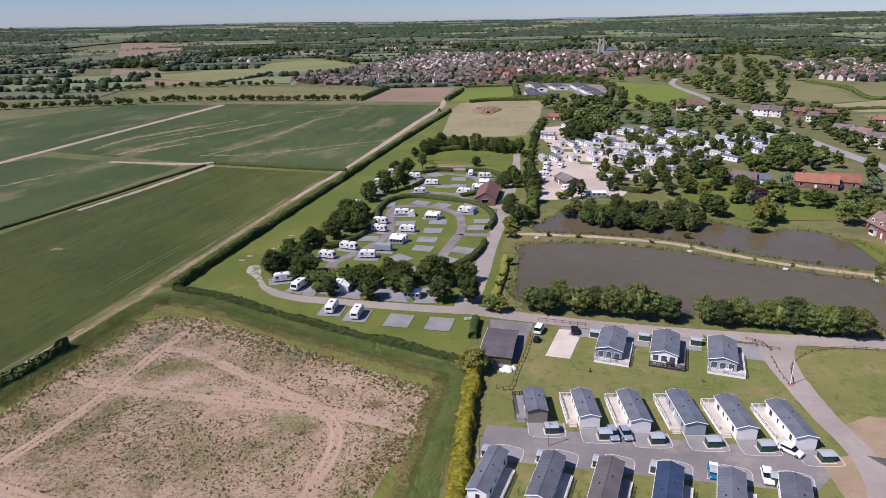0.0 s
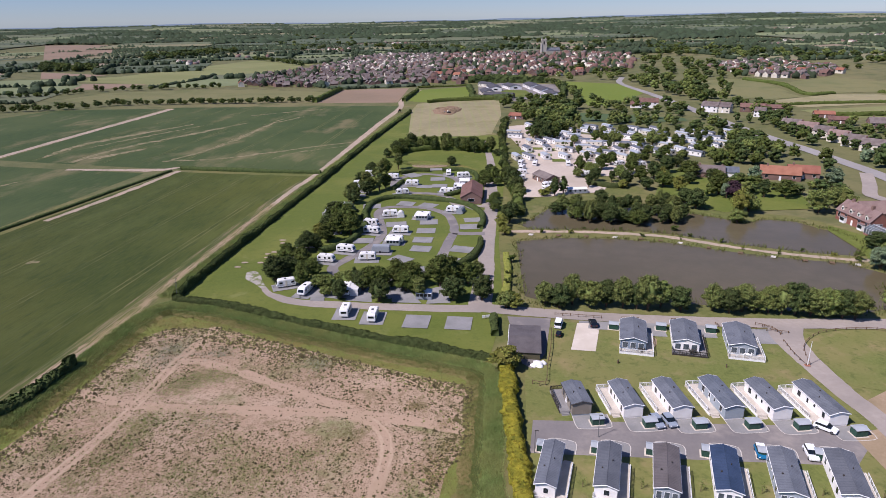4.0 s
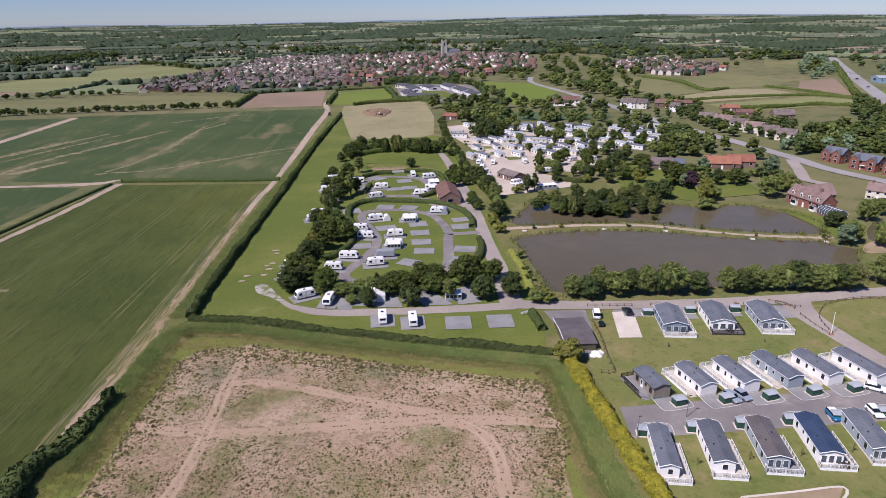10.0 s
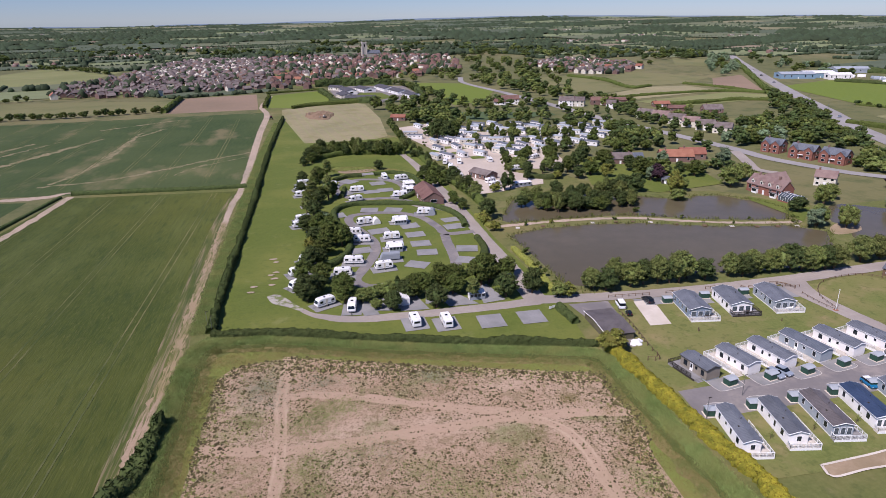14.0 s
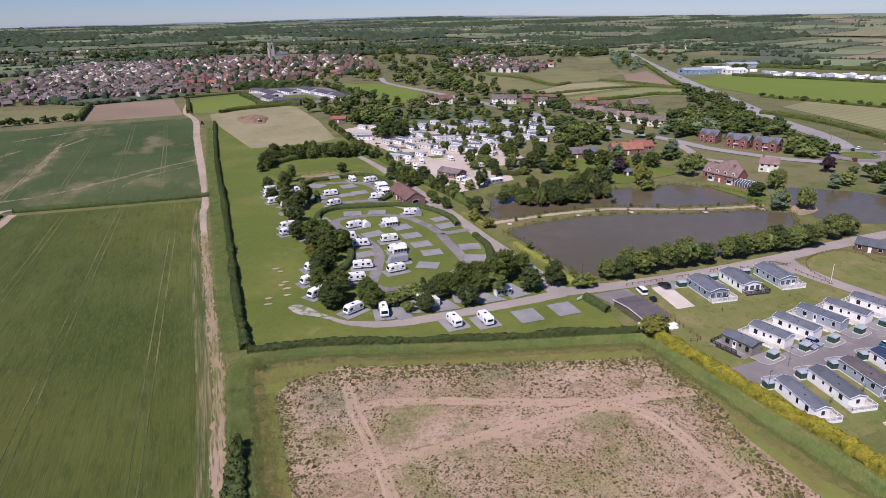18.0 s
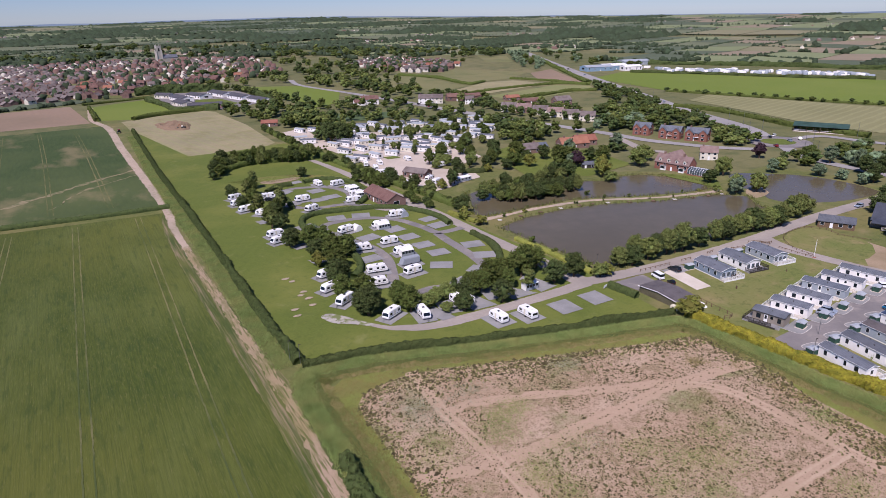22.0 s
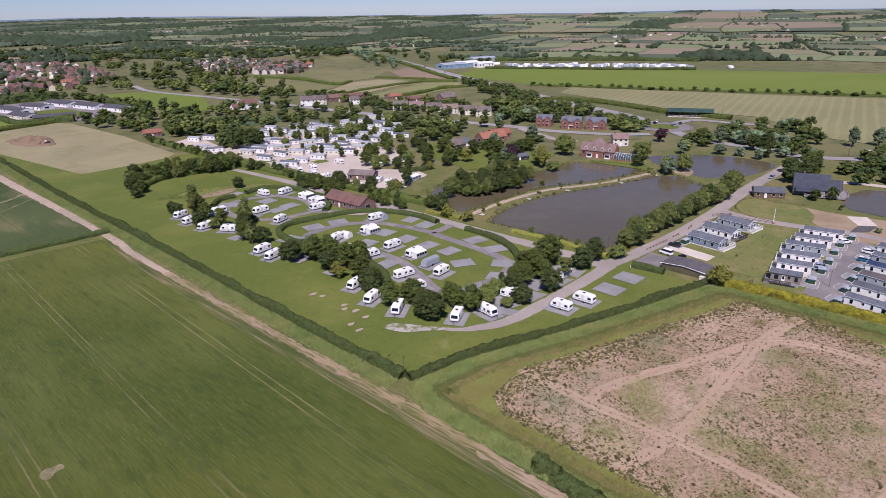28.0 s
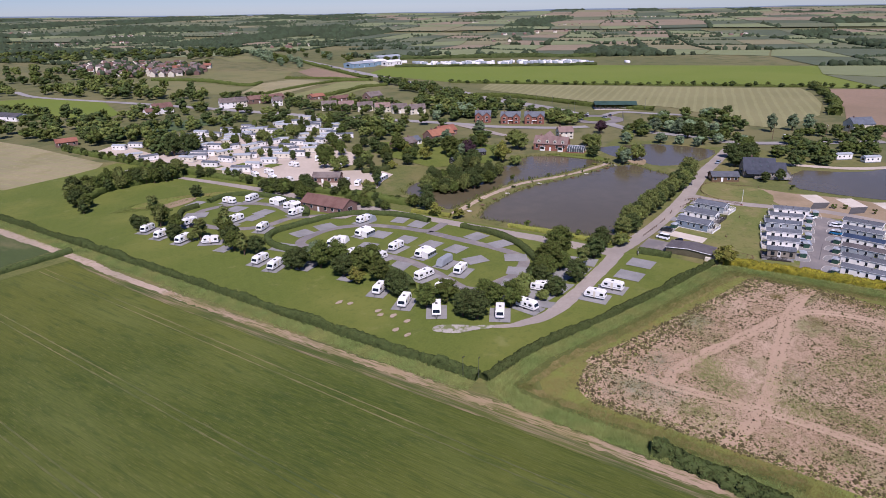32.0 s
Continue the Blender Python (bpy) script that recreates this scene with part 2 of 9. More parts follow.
M["crop"] = patches(M["crop"], rgb("626a38"), 0.03, 0.48, 0.68, 0.5, 5.0, (2.0, 0.6))
M["crop"] = patches(patches(M["crop"], rgb("33441f"), 0.35, 0.52, 0.66, 0.45, 11.0, (1.5, 0.3)), rgb("6c6c3e"), 1.6, 0.56, 0.68, 0.45, 13.0, (1.6, 0.25))
# distant field palette, muted so that its colours carry the haze
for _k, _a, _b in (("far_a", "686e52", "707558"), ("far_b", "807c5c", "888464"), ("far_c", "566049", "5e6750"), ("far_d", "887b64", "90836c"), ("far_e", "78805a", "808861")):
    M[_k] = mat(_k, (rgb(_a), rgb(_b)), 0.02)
M["crop"] = patches(patches(M["crop"], rgb("2f3e1b"), 1.7, 0.48, 0.64, 0.3, 21.0, (2.4, 0.03)), rgb("626438"), 1.5, 0.54, 0.66, 0.22, 25.0, (2.4, 0.03))
M["crop"].node_tree.nodes["Principled BSDF"].inputs["Diffuse Roughness"].default_value = 1.0
M["field_edge"] = patches(patches(mat("field_edge", (rgb("465228"), rgb("58602f"), rgb("636636")), 2.4, 0.05, bump=0.4, stretch=(1.0, 0.1, 1)), rgb("9a866c"), 1.1, 0.46, 0.62, 0.7, 2.0, (1.6, 0.06)), rgb("46542a"), 0.5, 0.47, 0.62, 0.7, 6.0, (1.4, 0.06))

# ---- helpers of this scene ----
rng = np.random.default_rng(7)


def link_mesh(name, me, material, parent=None, label=""):
    for m in (material if isinstance(material, (list, tuple)) else (material,)):
        me.materials.append(m)
    ob = new(name, me)
    if parent is not None:
        ob.parent = parent
    if label:
        ob["label"] = label
    return ob


def part(name, bm, material, parent=None, label=""):
    me = bpy.data.meshes.new(name)
    bm.to_mesh(me)
    bm.free()
    return link_mesh(name, me, material, parent, label)


def fast_mesh(name, verts, tris):
    me = bpy.data.meshes.new(name)
    v, f = np.asarray(verts, np.float32), np.asarray(tris, np.int32)
    k = f.shape[1]
    me.vertices.add(len(v))
    me.vertices.foreach_set("co", v.ravel())
    me.loops.add(f.size)
    me.loops.foreach_set("vertex_index", f.ravel())
    me.polygons.add(len(f))
    me.polygons.foreach_set("loop_start", np.arange(0, f.size, k, dtype=np.int32))
    me.update(calc_edges=True)
    return me


def thing(name, label, category, group="", kind="", at=None):
    ob = new(name)
    ob.empty_display_size = 0.5
    if at is not None:
        ob.matrix_basis = at
    return tagged(ob, label, category, group, kind)


def box(x0, x1, y0, y1, z0, z1, bm=None):
    bm = bm or bmesh.new()
    v = [bm.verts.new((x, y, z)) for z in (z0, z1) for x, y in ((x0, y0), (x1, y0), (x1, y1), (x0, y1))]
    for f in ((3, 2, 1, 0), (4, 5, 6, 7), (0, 1, 5, 4), (1, 2, 6, 5), (2, 3, 7, 6), (3, 0, 4, 7)):
        bm.faces.new([v[i] for i in f])
    return bm


def soft_box(x0, x1, y0, y1, z0, z1, r=0.04, seg=1):
    bm = box(x0, x1, y0, y1, z0, z1)
    bmesh.ops.bevel(bm, geom=list(bm.edges), offset=r, segments=seg, affect="EDGES")
    return bm


def tube(p, q, r, n=8, bm=None, r2=None):
    bm = bm or bmesh.new()
    p, q = Vector(p), Vector(q)
    rot = (q - p).to_track_quat("Z", "Y").to_matrix()
    rings = []
    for o, rr in ((p, r), (q, r if r2 is None else r2)):
        rings.append([bm.verts.new(o + rot @ Vector((rr * math.cos(a), rr * math.sin(a), 0))) for a in np.arange(n) * math.tau / n])
    for i in range(n):
        bm.faces.new((rings[0][i], rings[0][(i + 1) % n], rings[1][(i + 1) % n], rings[1][i]))
    bm.faces.new(rings[0][::-1]), bm.faces.new(rings[1])
    return bm


def extrude_profile(pts, x0, x1):
    """pts: outline in (y, z); extruded along x."""
    bm = bmesh.new()
    a = [bm.verts.new((x0, y, z)) for y, z in pts]
    b = [bm.verts.new((x1, y, z)) for y, z in pts]
    n = len(pts)
    for i in range(n):
        bm.faces.new((a[i], a[(i + 1) % n], b[(i + 1) % n], b[i]))
    bm.faces.new(a[::-1]), bm.faces.new(b)
    bmesh.ops.recalc_face_normals(bm, faces=list(bm.faces))
    return bm


CX, CY = -75.0, 190.0


def rise(x, y):
    """Height of the land: flat near by, low hills at the edge of the view."""
    d = math.hypot(x - CX, y - CY)
    k = min(max((d - 1500) / 3200, 0), 1)
    a = math.atan2(y - CY, x - CX)
    hill = 37 + 24 * math.exp(-((math.degrees(a) - 70) / 18) ** 2) + 6 * math.exp(-((math.degrees(a) - 118) / 18) ** 2)
    return k ** 1.35 * hill + max(0.0, k - 0.15) * 9 * (noise.noise((x / 900, y / 900, 2.0)) + 0.5 * noise.noise((x / 350, y / 350, 5.0)))


def flat(name, outline, z, material, label="", category="", kind="structure", smooth=0):
    """A sheet of ground cover with a given outline."""
    LAYER[0] += 0.0008
    z = 0.4 * z + LAYER[0]
    pts = [Vector((x, y)) for x, y in outline]
    for _ in range(smooth):
        nxt = []
        for i, p in enumerate(pts):
            q = pts[(i + 1) % len(pts)]
            nxt += [p * 0.75 + q * 0.25, p * 0.25 + q * 0.75]
        pts = nxt
    bm = bmesh.new()
    f = bm.faces.new([bm.verts.new((p.x, p.y, z)) for p in pts])
    bmesh.ops.triangulate(bm, faces=[f])
    for f in bm.faces:
        if f.normal.z < 0:
            f.normal_flip()
    if any(rise(p.x, p.y) > 0.01 for p in pts):
        for v in bm.verts:
            v.co.z += rise(v.co.x, v.co.y)
    ob = part(name, bm, material)
    return tagged(ob, label or name.replace("_", " "), category or name.replace("_", " "), "", kind)


def smooth_path(path, step):
    """Points at even steps along a curve through the path's points."""
    P = [np.array(p, float) for p in path]
    P = [2 * P[0] - P[1]] + P + [2 * P[-1] - P[-2]]
    out = []
    for i in range(1, len(P) - 2):
        n = max(2, int(np.linalg.norm(P[i + 1] - P[i]) / step))
        for k in range(n):
            t = k / n
            a, b, c, d = P[i - 1:i + 3]
            out.append(0.5 * (2 * b + (c - a) * t + (2 * a - 5 * b + 4 * c - d) * t * t + (3 * b - a - 3 * c + d) * t ** 3))
    out.append(P[-2])
    return np.array(out)


def offsets(P):
    T = np.gradient(P, axis=0)
    T /= np.linalg.norm(T, axis=1)[:, None] + 1e-9
    return np.c_[-T[:, 1], T[:, 0]]


def strip(name, path, width, z, material, label="", category="", step=3.0, ragged=0.0, kind="structure"):
    """A road, path or track along a curve."""
    LAYER[0] += 0.0008
    z = 0.4 * z + LAYER[0]
    P = smooth_path(path, step)
    N = offsets(P)
    w = np.interp(np.linspace(0, 1, len(P)), np.linspace(0, 1, len(width)), width) if isinstance(width, (list, tuple)) else np.full(len(P), float(width))
    j = rng.normal(0, ragged, (2, len(P)))
    a, b = P + N * (w / 2 + j[0])[:, None], P - N * (w / 2 + j[1])[:, None]
    zz = np.array([z + rise(x, y) for x, y in P])
    v = np.r_[np.c_[a, zz], np.c_[b, zz]]
    n = len(P)
    i = np.arange(n - 1)
    me = fast_mesh(name, v, np.c_[i + n, i + n + 1, i + 1, i])
    return tagged(link_mesh(name, me, material), label or name.replace("_", " "), category or name.replace("_", " "), "", kind)


def inside(p, poly):
    x, y = p
    c = False
    for i in range(len(poly)):
        (x1, y1), (x2, y2) = poly[i - 1], poly[i]
        if (y1 > y) != (y2 > y) and x < (x2 - x1) * (y - y1) / (y2 - y1) + x1:
            c = not c
    return c


def scatter(poly, n, gap=0.0, tries=40):
    """n places inside an outline, no two nearer than gap."""
    xs, ys = [p[0] for p in poly], [p[1] for p in poly]
    out = []
    for _ in range(n * tries):
        p = (rng.uniform(min(xs), max(xs)), rng.uniform(min(ys), max(ys)))
        if inside(p, poly) and all((p[0] - q[0]) ** 2 + (p[1] - q[1]) ** 2 > gap * gap for q in (out if gap else ())):
            out.append(p)
            if len(out) == n:
                break
    return out


# ---- plants ----
def ico(sub):
    bm = bmesh.new()
    bmesh.ops.create_icosphere(bm, subdivisions=sub, radius=1)
    v = np.array([tuple(x.co) for x in bm.verts])
    f = np.array([[x.index for x in t.verts] for t in bm.faces])
    bm.free()
    return v, f


ICO1, ICO2 = ico(1), ico(2)


def lumps(centres, radii, ball, squash=0.85, jag=0.18):
    """Many uneven clumps as arrays."""
    bv, bf = ball
    c, r = np.asarray(centres, float), np.asarray(radii, float)
    if r.ndim == 1:
        r = np.c_[r, r, r * squash]
    n, k = len(c), len(bv)
    d = 1 + rng.normal(0, jag, (n, k, 1))
    v = c[:, None, :] + bv[None] * r[:, None, :] * d
    f = bf[None] + (np.arange(n) * k)[:, None, None]
    return v.reshape(-1, 3), f.reshape(-1, 3)


def leaf_cards(points, normals, size):
    """Small folded leaf sprays (two triangles each) set on points."""
    n = len(points)
    s = size * rng.uniform(0.6, 1.4, n)
    d = normals + rng.normal(0, 0.55, (n, 3))
    d /= np.linalg.norm(d, axis=1)[:, None] + 1e-9
    a = np.cross(d, rng.normal(0, 1, (n, 3)))
    a /= np.linalg.norm(a, axis=1)[:, None] + 1e-9
    b = np.cross(d, a)
    p = points[:, None, :]
    quad = np.stack([-a * 0.5, b * 0.36 + d * 0.12, a * 0.6 - d * 0.1, -b * 0.36 + d * 0.12], 1) * s[:, None, None]
    v = (p + quad).reshape(-1, 3)
    i = np.arange(n)[:, None] * 4
    f = np.concatenate([i + [[0, 1, 2]], i + [[0, 2, 3]]])
    return v, f


def crown_arrays(h, r, base, n_lobes, n_leaf, size, seed, shape="round", thin=1.0):
    """Crown of a tree standing at the origin: inner clumps and many leaf sprays over uneven lobes."""
    global rng
    keep, rng = rng, np.random.default_rng(seed)
    zc, hz = (h + base) / 2, (h - base) / 2
    u = rng.normal(0, 1, (n_lobes, 3))
    u /= np.linalg.norm(u, axis=1)[:, None]
    near = n_leaf > 600
    u *= rng.uniform(0.5 if near else 0.35, 0.82 if near else 0.78, (n_lobes, 1))
    if near:
        u[:, :2] *= 1.08 - 0.22 * u[:, 2:] + rng.normal(0, 0.06, (n_lobes, 1))
    c = u * (r, r, hz)
    if shape == "cone":
        c[:, :2] *= (0.95 - 0.55 * (c[:, 2:] / hz + 1) / 2)
    if shape == "tall":
        c[:, :2] *= 0.8
    c[:, 2] += zc
    lr = r * (rng.uniform(0.13, 0.32, n_lobes) if near else rng.uniform(0.2, 0.34, n_lobes))
    if shape == "weep":
        lr *= 0.9
    lz = lr * (1.25 if shape in ("tall", "weep") else 0.85)
    v1, f1 = lumps(c, np.c_[lr, lr, lz] * (0.66 if near else 0.92), ICO1, jag=0.16)
    if near:
        vc, fc = lumps([(0, 0, zc - 0.05 * hz)], [(0.52 * r * (0.8 if shape == "tall" else 1), 0.52 * r * (0.8 if shape == "tall" else 1), 0.6 * hz)], ICO2, jag=0.08)
        if shape == "cone":
            vc[:, :2] *= np.clip(1.15 - 0.5 * (vc[:, 2:] - base) / (h - base), 0.3, 1)
        v1, f1 = np.r_[v1, vc], np.r_[f1, fc + len(v1)]
    per = max(1, n_leaf // n_lobes)
    w = rng.normal(0, 1, (n_lobes * per, 3))
    w /= np.linalg.norm(w, axis=1)[:, None]
    w[:, 2] = np.abs(w[:, 2]) * 0.9 + w[:, 2] * 0.1
    rad = np.repeat(np.c_[lr, lr, lz], per, 0) * rng.uniform(0.7, 1.3, (n_lobes * per, 1))
    pts = np.repeat(c, per, 0) + w * rad
    v2, f2 = leaf_cards(pts, w * 0.8 + (0, 0, 0.35), size)
    rng = keep
    return np.r_[v1, v2], np.r_[f1, f2 + len(v1)]


def trunk_mesh(h, r, base):
    bm = tube((0, 0, -0.2), (0.05 * r, 0.03 * r, base + 0.3 * (h - base)), 0.055 * r + 0.1, 8, None, 0.03 * r + 0.05)
    for k in range(4):
        a = k * 1.7 + r
        tube((0, 0, base * 0.7 + 0.1 * k), (math.cos(a) * r * 0.45, math.sin(a) * r * 0.45, base + (h - base) * (0.35 + 0.08 * k)), 0.03 * r + 0.03, 6, bm, 0.02)
    me = bpy.data.meshes.new("trunk")
    bm.to_mesh(me)
    bm.free()
    me.materials.append(M["bark"])
    return me


TREES = {}


def tree_kind(key, leaf, h, r, base, lobes, leaves, size, shape="round", variants=3):
    out = []
    for s in range(variants):
        me = fast_mesh("crown", *crown_arrays(h * (0.94 + 0.06 * s), r, base, lobes, leaves, size, hash_key(key) + s, shape))
        me.materials.append(M["leaf_" + leaf])
        out.append((trunk_mesh(h, r, base), me))
    TREES[key] = out, r, h


def hash_key(s):
    return sum(ord(c) * (i + 3) for i, c in enumerate(s))


TREE_LABEL = {}


def tree(key, x, y, r=None, h=None, label="", name="tree"):
    """One tree: trunk and crown. r and h scale the kind's own size."""
    protos, r0, h0 = TREES[key]
    tm, cm = protos[int(rng.integers(len(protos)))]
    k = (r / r0 if r else 1) * rng.uniform(0.9, 1.1)
    kz = (1.12 * h / h0 if h else k) * rng.uniform(0.88, 1.12)
    ob = thing(name, label or TREE_LABEL.get(key, "leafy green broadleaf tree standing in grass"), "shrub" if name == "shrub" else "tree")
    ob.matrix_basis = Matrix.LocRotScale((x, y, rise(x, y)), Euler((0, 0, rng.uniform(0, 6.28))), (k, k, kz))
    for nm, me in (("trunk", tm), ("crown", cm)):
        o = new(nm, me)
        o.parent = ob
    return ob


def hedge(name, path, width, height, leaf, label, card=0.28, dens=14, step=0.7, rough=0.12, kind=""):
    """A clipped or shaggy hedge along a curve: a swept body with uneven sides, covered in leaf sprays."""
    P = smooth_path(path, step)
    N = offsets(P)
    prof = np.array([(-0.5, 0.0), (-0.54, 0.45), (-0.46, 0.85), (-0.22, 1.0), (0.22, 1.0), (0.46, 0.85), (0.54, 0.45), (0.5, 0.0)])
    n, k = len(P), len(prof)
    wob = 1 + 0.5 * rough * np.convolve(rng.normal(0, 1, n + 8), np.ones(9) / 3, "valid")[:n, None]
    sx = prof[None, :, 0] * width * wob + rng.normal(0, rough * width * 0.3, (n, k))
    sz = prof[None, :, 1] * height * (1 + 0.5 * rough * np.convolve(rng.normal(0, 1, n + 8), np.ones(9) / 3, "valid")[:n, None]) + rng.normal(0, rough * height * 0.25, (n, k)) * (prof[None, :, 1] > 0)
    v = np.stack([P[:, None, 0] + N[:, None, 0] * sx, P[:, None, 1] + N[:, None, 1] * sx, sz], 2)
    z0 = np.array([rise(x, y) for x, y in P])
    v[:, :, 2] += z0[:, None]
    i, j = np.meshgrid(np.arange(n - 1), np.arange(k - 1), indexing="ij")
    a = (i * k + j).ravel()
    quads = np.c_[a, a + k, a + k + 1, a + 1]
    tri = np.r_[quads[:, [0, 1, 2]], quads[:, [0, 2, 3]], [(q - 1, 0, q) for q in range(2, k)], [((n - 1) * k, (n - 1) * k + q - 1, (n - 1) * k + q) for q in range(2, k)]]
    length = n * step
    m = int(length * dens * (width + 2 * height) / 4)
    ii, t = rng.integers(0, n - 1, m), rng.uniform(0, 1, m)
    jj, s = rng.integers(0, k - 1, m), rng.uniform(0, 1, (m, 1))
    lo = v[ii, jj] * (1 - s) + v[ii, jj + 1] * s
    hi = v[ii + 1, jj] * (1 - s) + v[ii + 1, jj + 1] * s
    pts = lo * (1 - t[:, None]) + hi * t[:, None]
    nr = np.c_[N[ii] * np.sign(prof[jj, 0:1]), np.full(m, 0.6)]
    v2, f2 = leaf_cards(pts, nr, card)
    vv = v.reshape(-1, 3)
    me = fast_mesh(name, np.r_[vv, v2], np.r_[tri, f2 + len(vv)])
    return tagged(link_mesh(name, me, M["leaf_" + leaf]), label, "hedge", "", kind)


def clumps(name, places, size, material, label, squash=0.6):
    """Low rounded weeds as one object of small uneven lumps."""
    p = np.asarray(places, float)
    n = len(p)
    ball = np.array([(1, 0, 0), (0, 1, 0), (-1, 0, 0), (0, -1, 0), (0, 0, 1.0)]), np.array([(0, 1, 4), (1, 2, 4), (2, 3, 4), (3, 0, 4)])
    s = size * rng.lognormal(-0.05, 0.26, n)
    v, f = lumps(np.c_[p, np.full(n, 0.03)], np.c_[s * rng.uniform(0.7, 1.3, n), s * rng.uniform(0.7, 1.3, n), s * squash * rng.uniform(0.6, 1.4, n)], ball, jag=0.3)
    return tagged(link_mesh(name, fast_mesh(name, v, f), material), label, "plants", "", "stuff")


def tufts(name, places, size, material, label, blades=5, spread=0.5, up=1.0, thin=0.1):
    """Grass tufts and weeds as one object of thin upright blades."""
    p = np.repeat(np.asarray(places, float), blades, 0)
    n = len(p)
    s = size * rng.uniform(0.5, 1.3, n)
    p = p + rng.normal(0, size * spread * 0.6, (n, 2))
    a = rng.uniform(0, 6.283, n)
    lean = rng.normal(0, 0.5, (n, 2))
    w = s * thin
    d = np.c_[np.cos(a), np.sin(a)]
    v = np.stack([np.c_[p - d * w[:, None], np.full(n, 0.02)], np.c_[p + d * w[:, None], np.full(n, 0.02)], np.c_[p + lean * s[:, None], s * up]], 1)
    f = np.arange(3 * n).reshape(-1, 3)
    return tagged(link_mesh(name, fast_mesh(name, v.reshape(-1, 3), f), material), label, "plants", "", "stuff")


tree_kind("oak", "oak", 7.5, 3.2, 0.5, 72, 4800, 0.31)
tree_kind("dark", "dark", 7.0, 3.0, 0.4, 72, 4800, 0.3)
tree_kind("light", "light", 6.0, 3.0, 0.4, 66, 4400, 0.29)
tree_kind("olive", "olive", 6.5, 3.2, 0.5, 70, 4600, 0.3)
tree_kind("gold", "gold", 4.5, 2.2, 0.2, 36, 2600, 0.28)
tree_kind("grey", "grey", 7.5, 3.0, 0.6, 40, 3000, 0.34, "tall")
tree_kind("poplar", "olive", 11.0, 2.4, 0.8, 44, 3000, 0.34, "tall")
tree_kind("conifer", "dark", 9.0, 2.6, 0.4, 44, 2400, 0.38, "cone")
tree_kind("willow", "light", 8.0, 4.5, 0.6, 48, 3600, 0.4, "weep")
tree_kind("purple", "purple", 7.0, 3.2, 0.8, 34, 1800, 0.42, variants=1)
tree_kind("bush", "oak", 2.4, 1.5, 0.1, 8, 420, 0.4)
tree_kind("goldbush", "gold", 2.0, 1.3, 0.1, 8, 420, 0.35)
tree_kind("mid", "oak", 8.0, 3.6, 0.3, 30, 380, 0.62)
tree_kind("middark", "dark", 8.5, 3.6, 0.3, 30, 380, 0.62)
tree_kind("midlight", "light", 8.0, 3.8, 0.3, 30, 380, 0.62)
tree_kind("greyfar", "grey", 8.5, 3.6, 0.3, 30, 330, 0.75, "tall")
TREE_LABEL.update(oak="mid-green broadleaf tree with a full rounded crown", dark="dark green dense tree with a rounded crown",
                  light="light green broadleaf tree with a bushy crown", olive="olive green bushy tree by the water",
                  gold="golden-leaved bushy ornamental tree", grey="grey-green tree with pale leaves", poplar="tall slender poplar tree with loose foliage",
                  conifer="dark green conical evergreen tree", willow="weeping willow with hanging light green branches", purple="dark purple-leaved copper tree",
                  bush="small green rounded bush", goldbush="small golden clipped bush", mid="green broadleaf tree with a round crown",
                  middark="dark green broadleaf tree with a round crown", midlight="light green broadleaf tree with a wide crown")

# ---- the land ----
LAYER = [0.0]

def make_ground():
    rings = [0, 60, 120, 200, 300, 420, 560, 720, 900, 1100, 1300, 1500, 1750, 2000, 2300, 2600, 2900, 3200, 3500, 3800, 4100, 4400, 4650]
    n = 96
    v, f = [(CX, CY, 0)], []
    for r in rings[1:]:
        for k in range(n):
            a = k * math.tau / n
            x, y = CX + r * math.cos(a), CY + r * math.sin(a)
            v.append((x, y, rise(x, y)))
    for k in range(n):
        f.append((0, 1 + k, 1 + (k + 1) % n))
    for i in range(len(rings) - 2):
        o = 1 + i * n
        for k in range(n):
            q = (k + 1) % n
            f += [(o + k, o + n + k, o + n + q), (o + k, o + n + q, o + q)]
    return tagged(link_mesh("ground", fast_mesh("ground", v, f), M["farmland"]), "flat open farmland of grass and hedged fields", "ground", "", "structure")


make_ground()
flat("grass_verge", [(-325, -75), (150, -75), (162.5, 156.25), (75, 225), (-25, 412.5), (-137.5, 650), (-175, 375), (-325, 50)], 0.02, M["rough_grass"], "rough green grass round the fields", "grass")

# fields west of the long hedge
flat("crop_field", [(-130.6, 313.6), (-130.1, 225.3), (-129, 166.9), (-130.5, 121.3), (-132.4, 94.1)] + [(-140, -75), (-222, -75), (-226, 150)] + [(-219.7, 233.9), (-209.5, 319.5)], 0.05, M["crop"], "large green field of young cereal crop with tramlines", "field")
flat("crop_field", [(-230.6, 202.5), (-224.3, 315.3), (-327.4, 327.6), (-337.2, 306.6)] + [(-400, 175), (-300, 90), (-230, 90)], 0.06, M["crop_far"], "green crop field with pale bare streaks", "field")
flat("crop_field", [(-334.8, 342.4), (-227.5, 326.8), (-208.4, 325.2), (-129.9, 327.3), (-133.2, 593.1), (-347, 574.5)], 0.07, M["crop_far"], "green crop field with pale bare streaks", "field")
flat("crop_field", [(-343, 346.7), (-353.2, 569.6), (-457, 554), (-484.1, 450.2)] + [(-580, 400), (-430, 240)] + [(-344.2, 313.5)], 0.06, M["crop_far"], "green crop field with pale bare streaks", "field")
flat("stubble_field", [(-122, 606), (-104, 619), (-55, 638), (-46, 621), (-41, 532), (-44, 446), (-70, 419), (-88, 408), (-93, 420), (-98, 432), (-107, 437), (-112, 447), (-112, 477), (-113, 507), (-119, 528)], 0.08, M["stubble"], "cut straw-coloured hay field", "field")
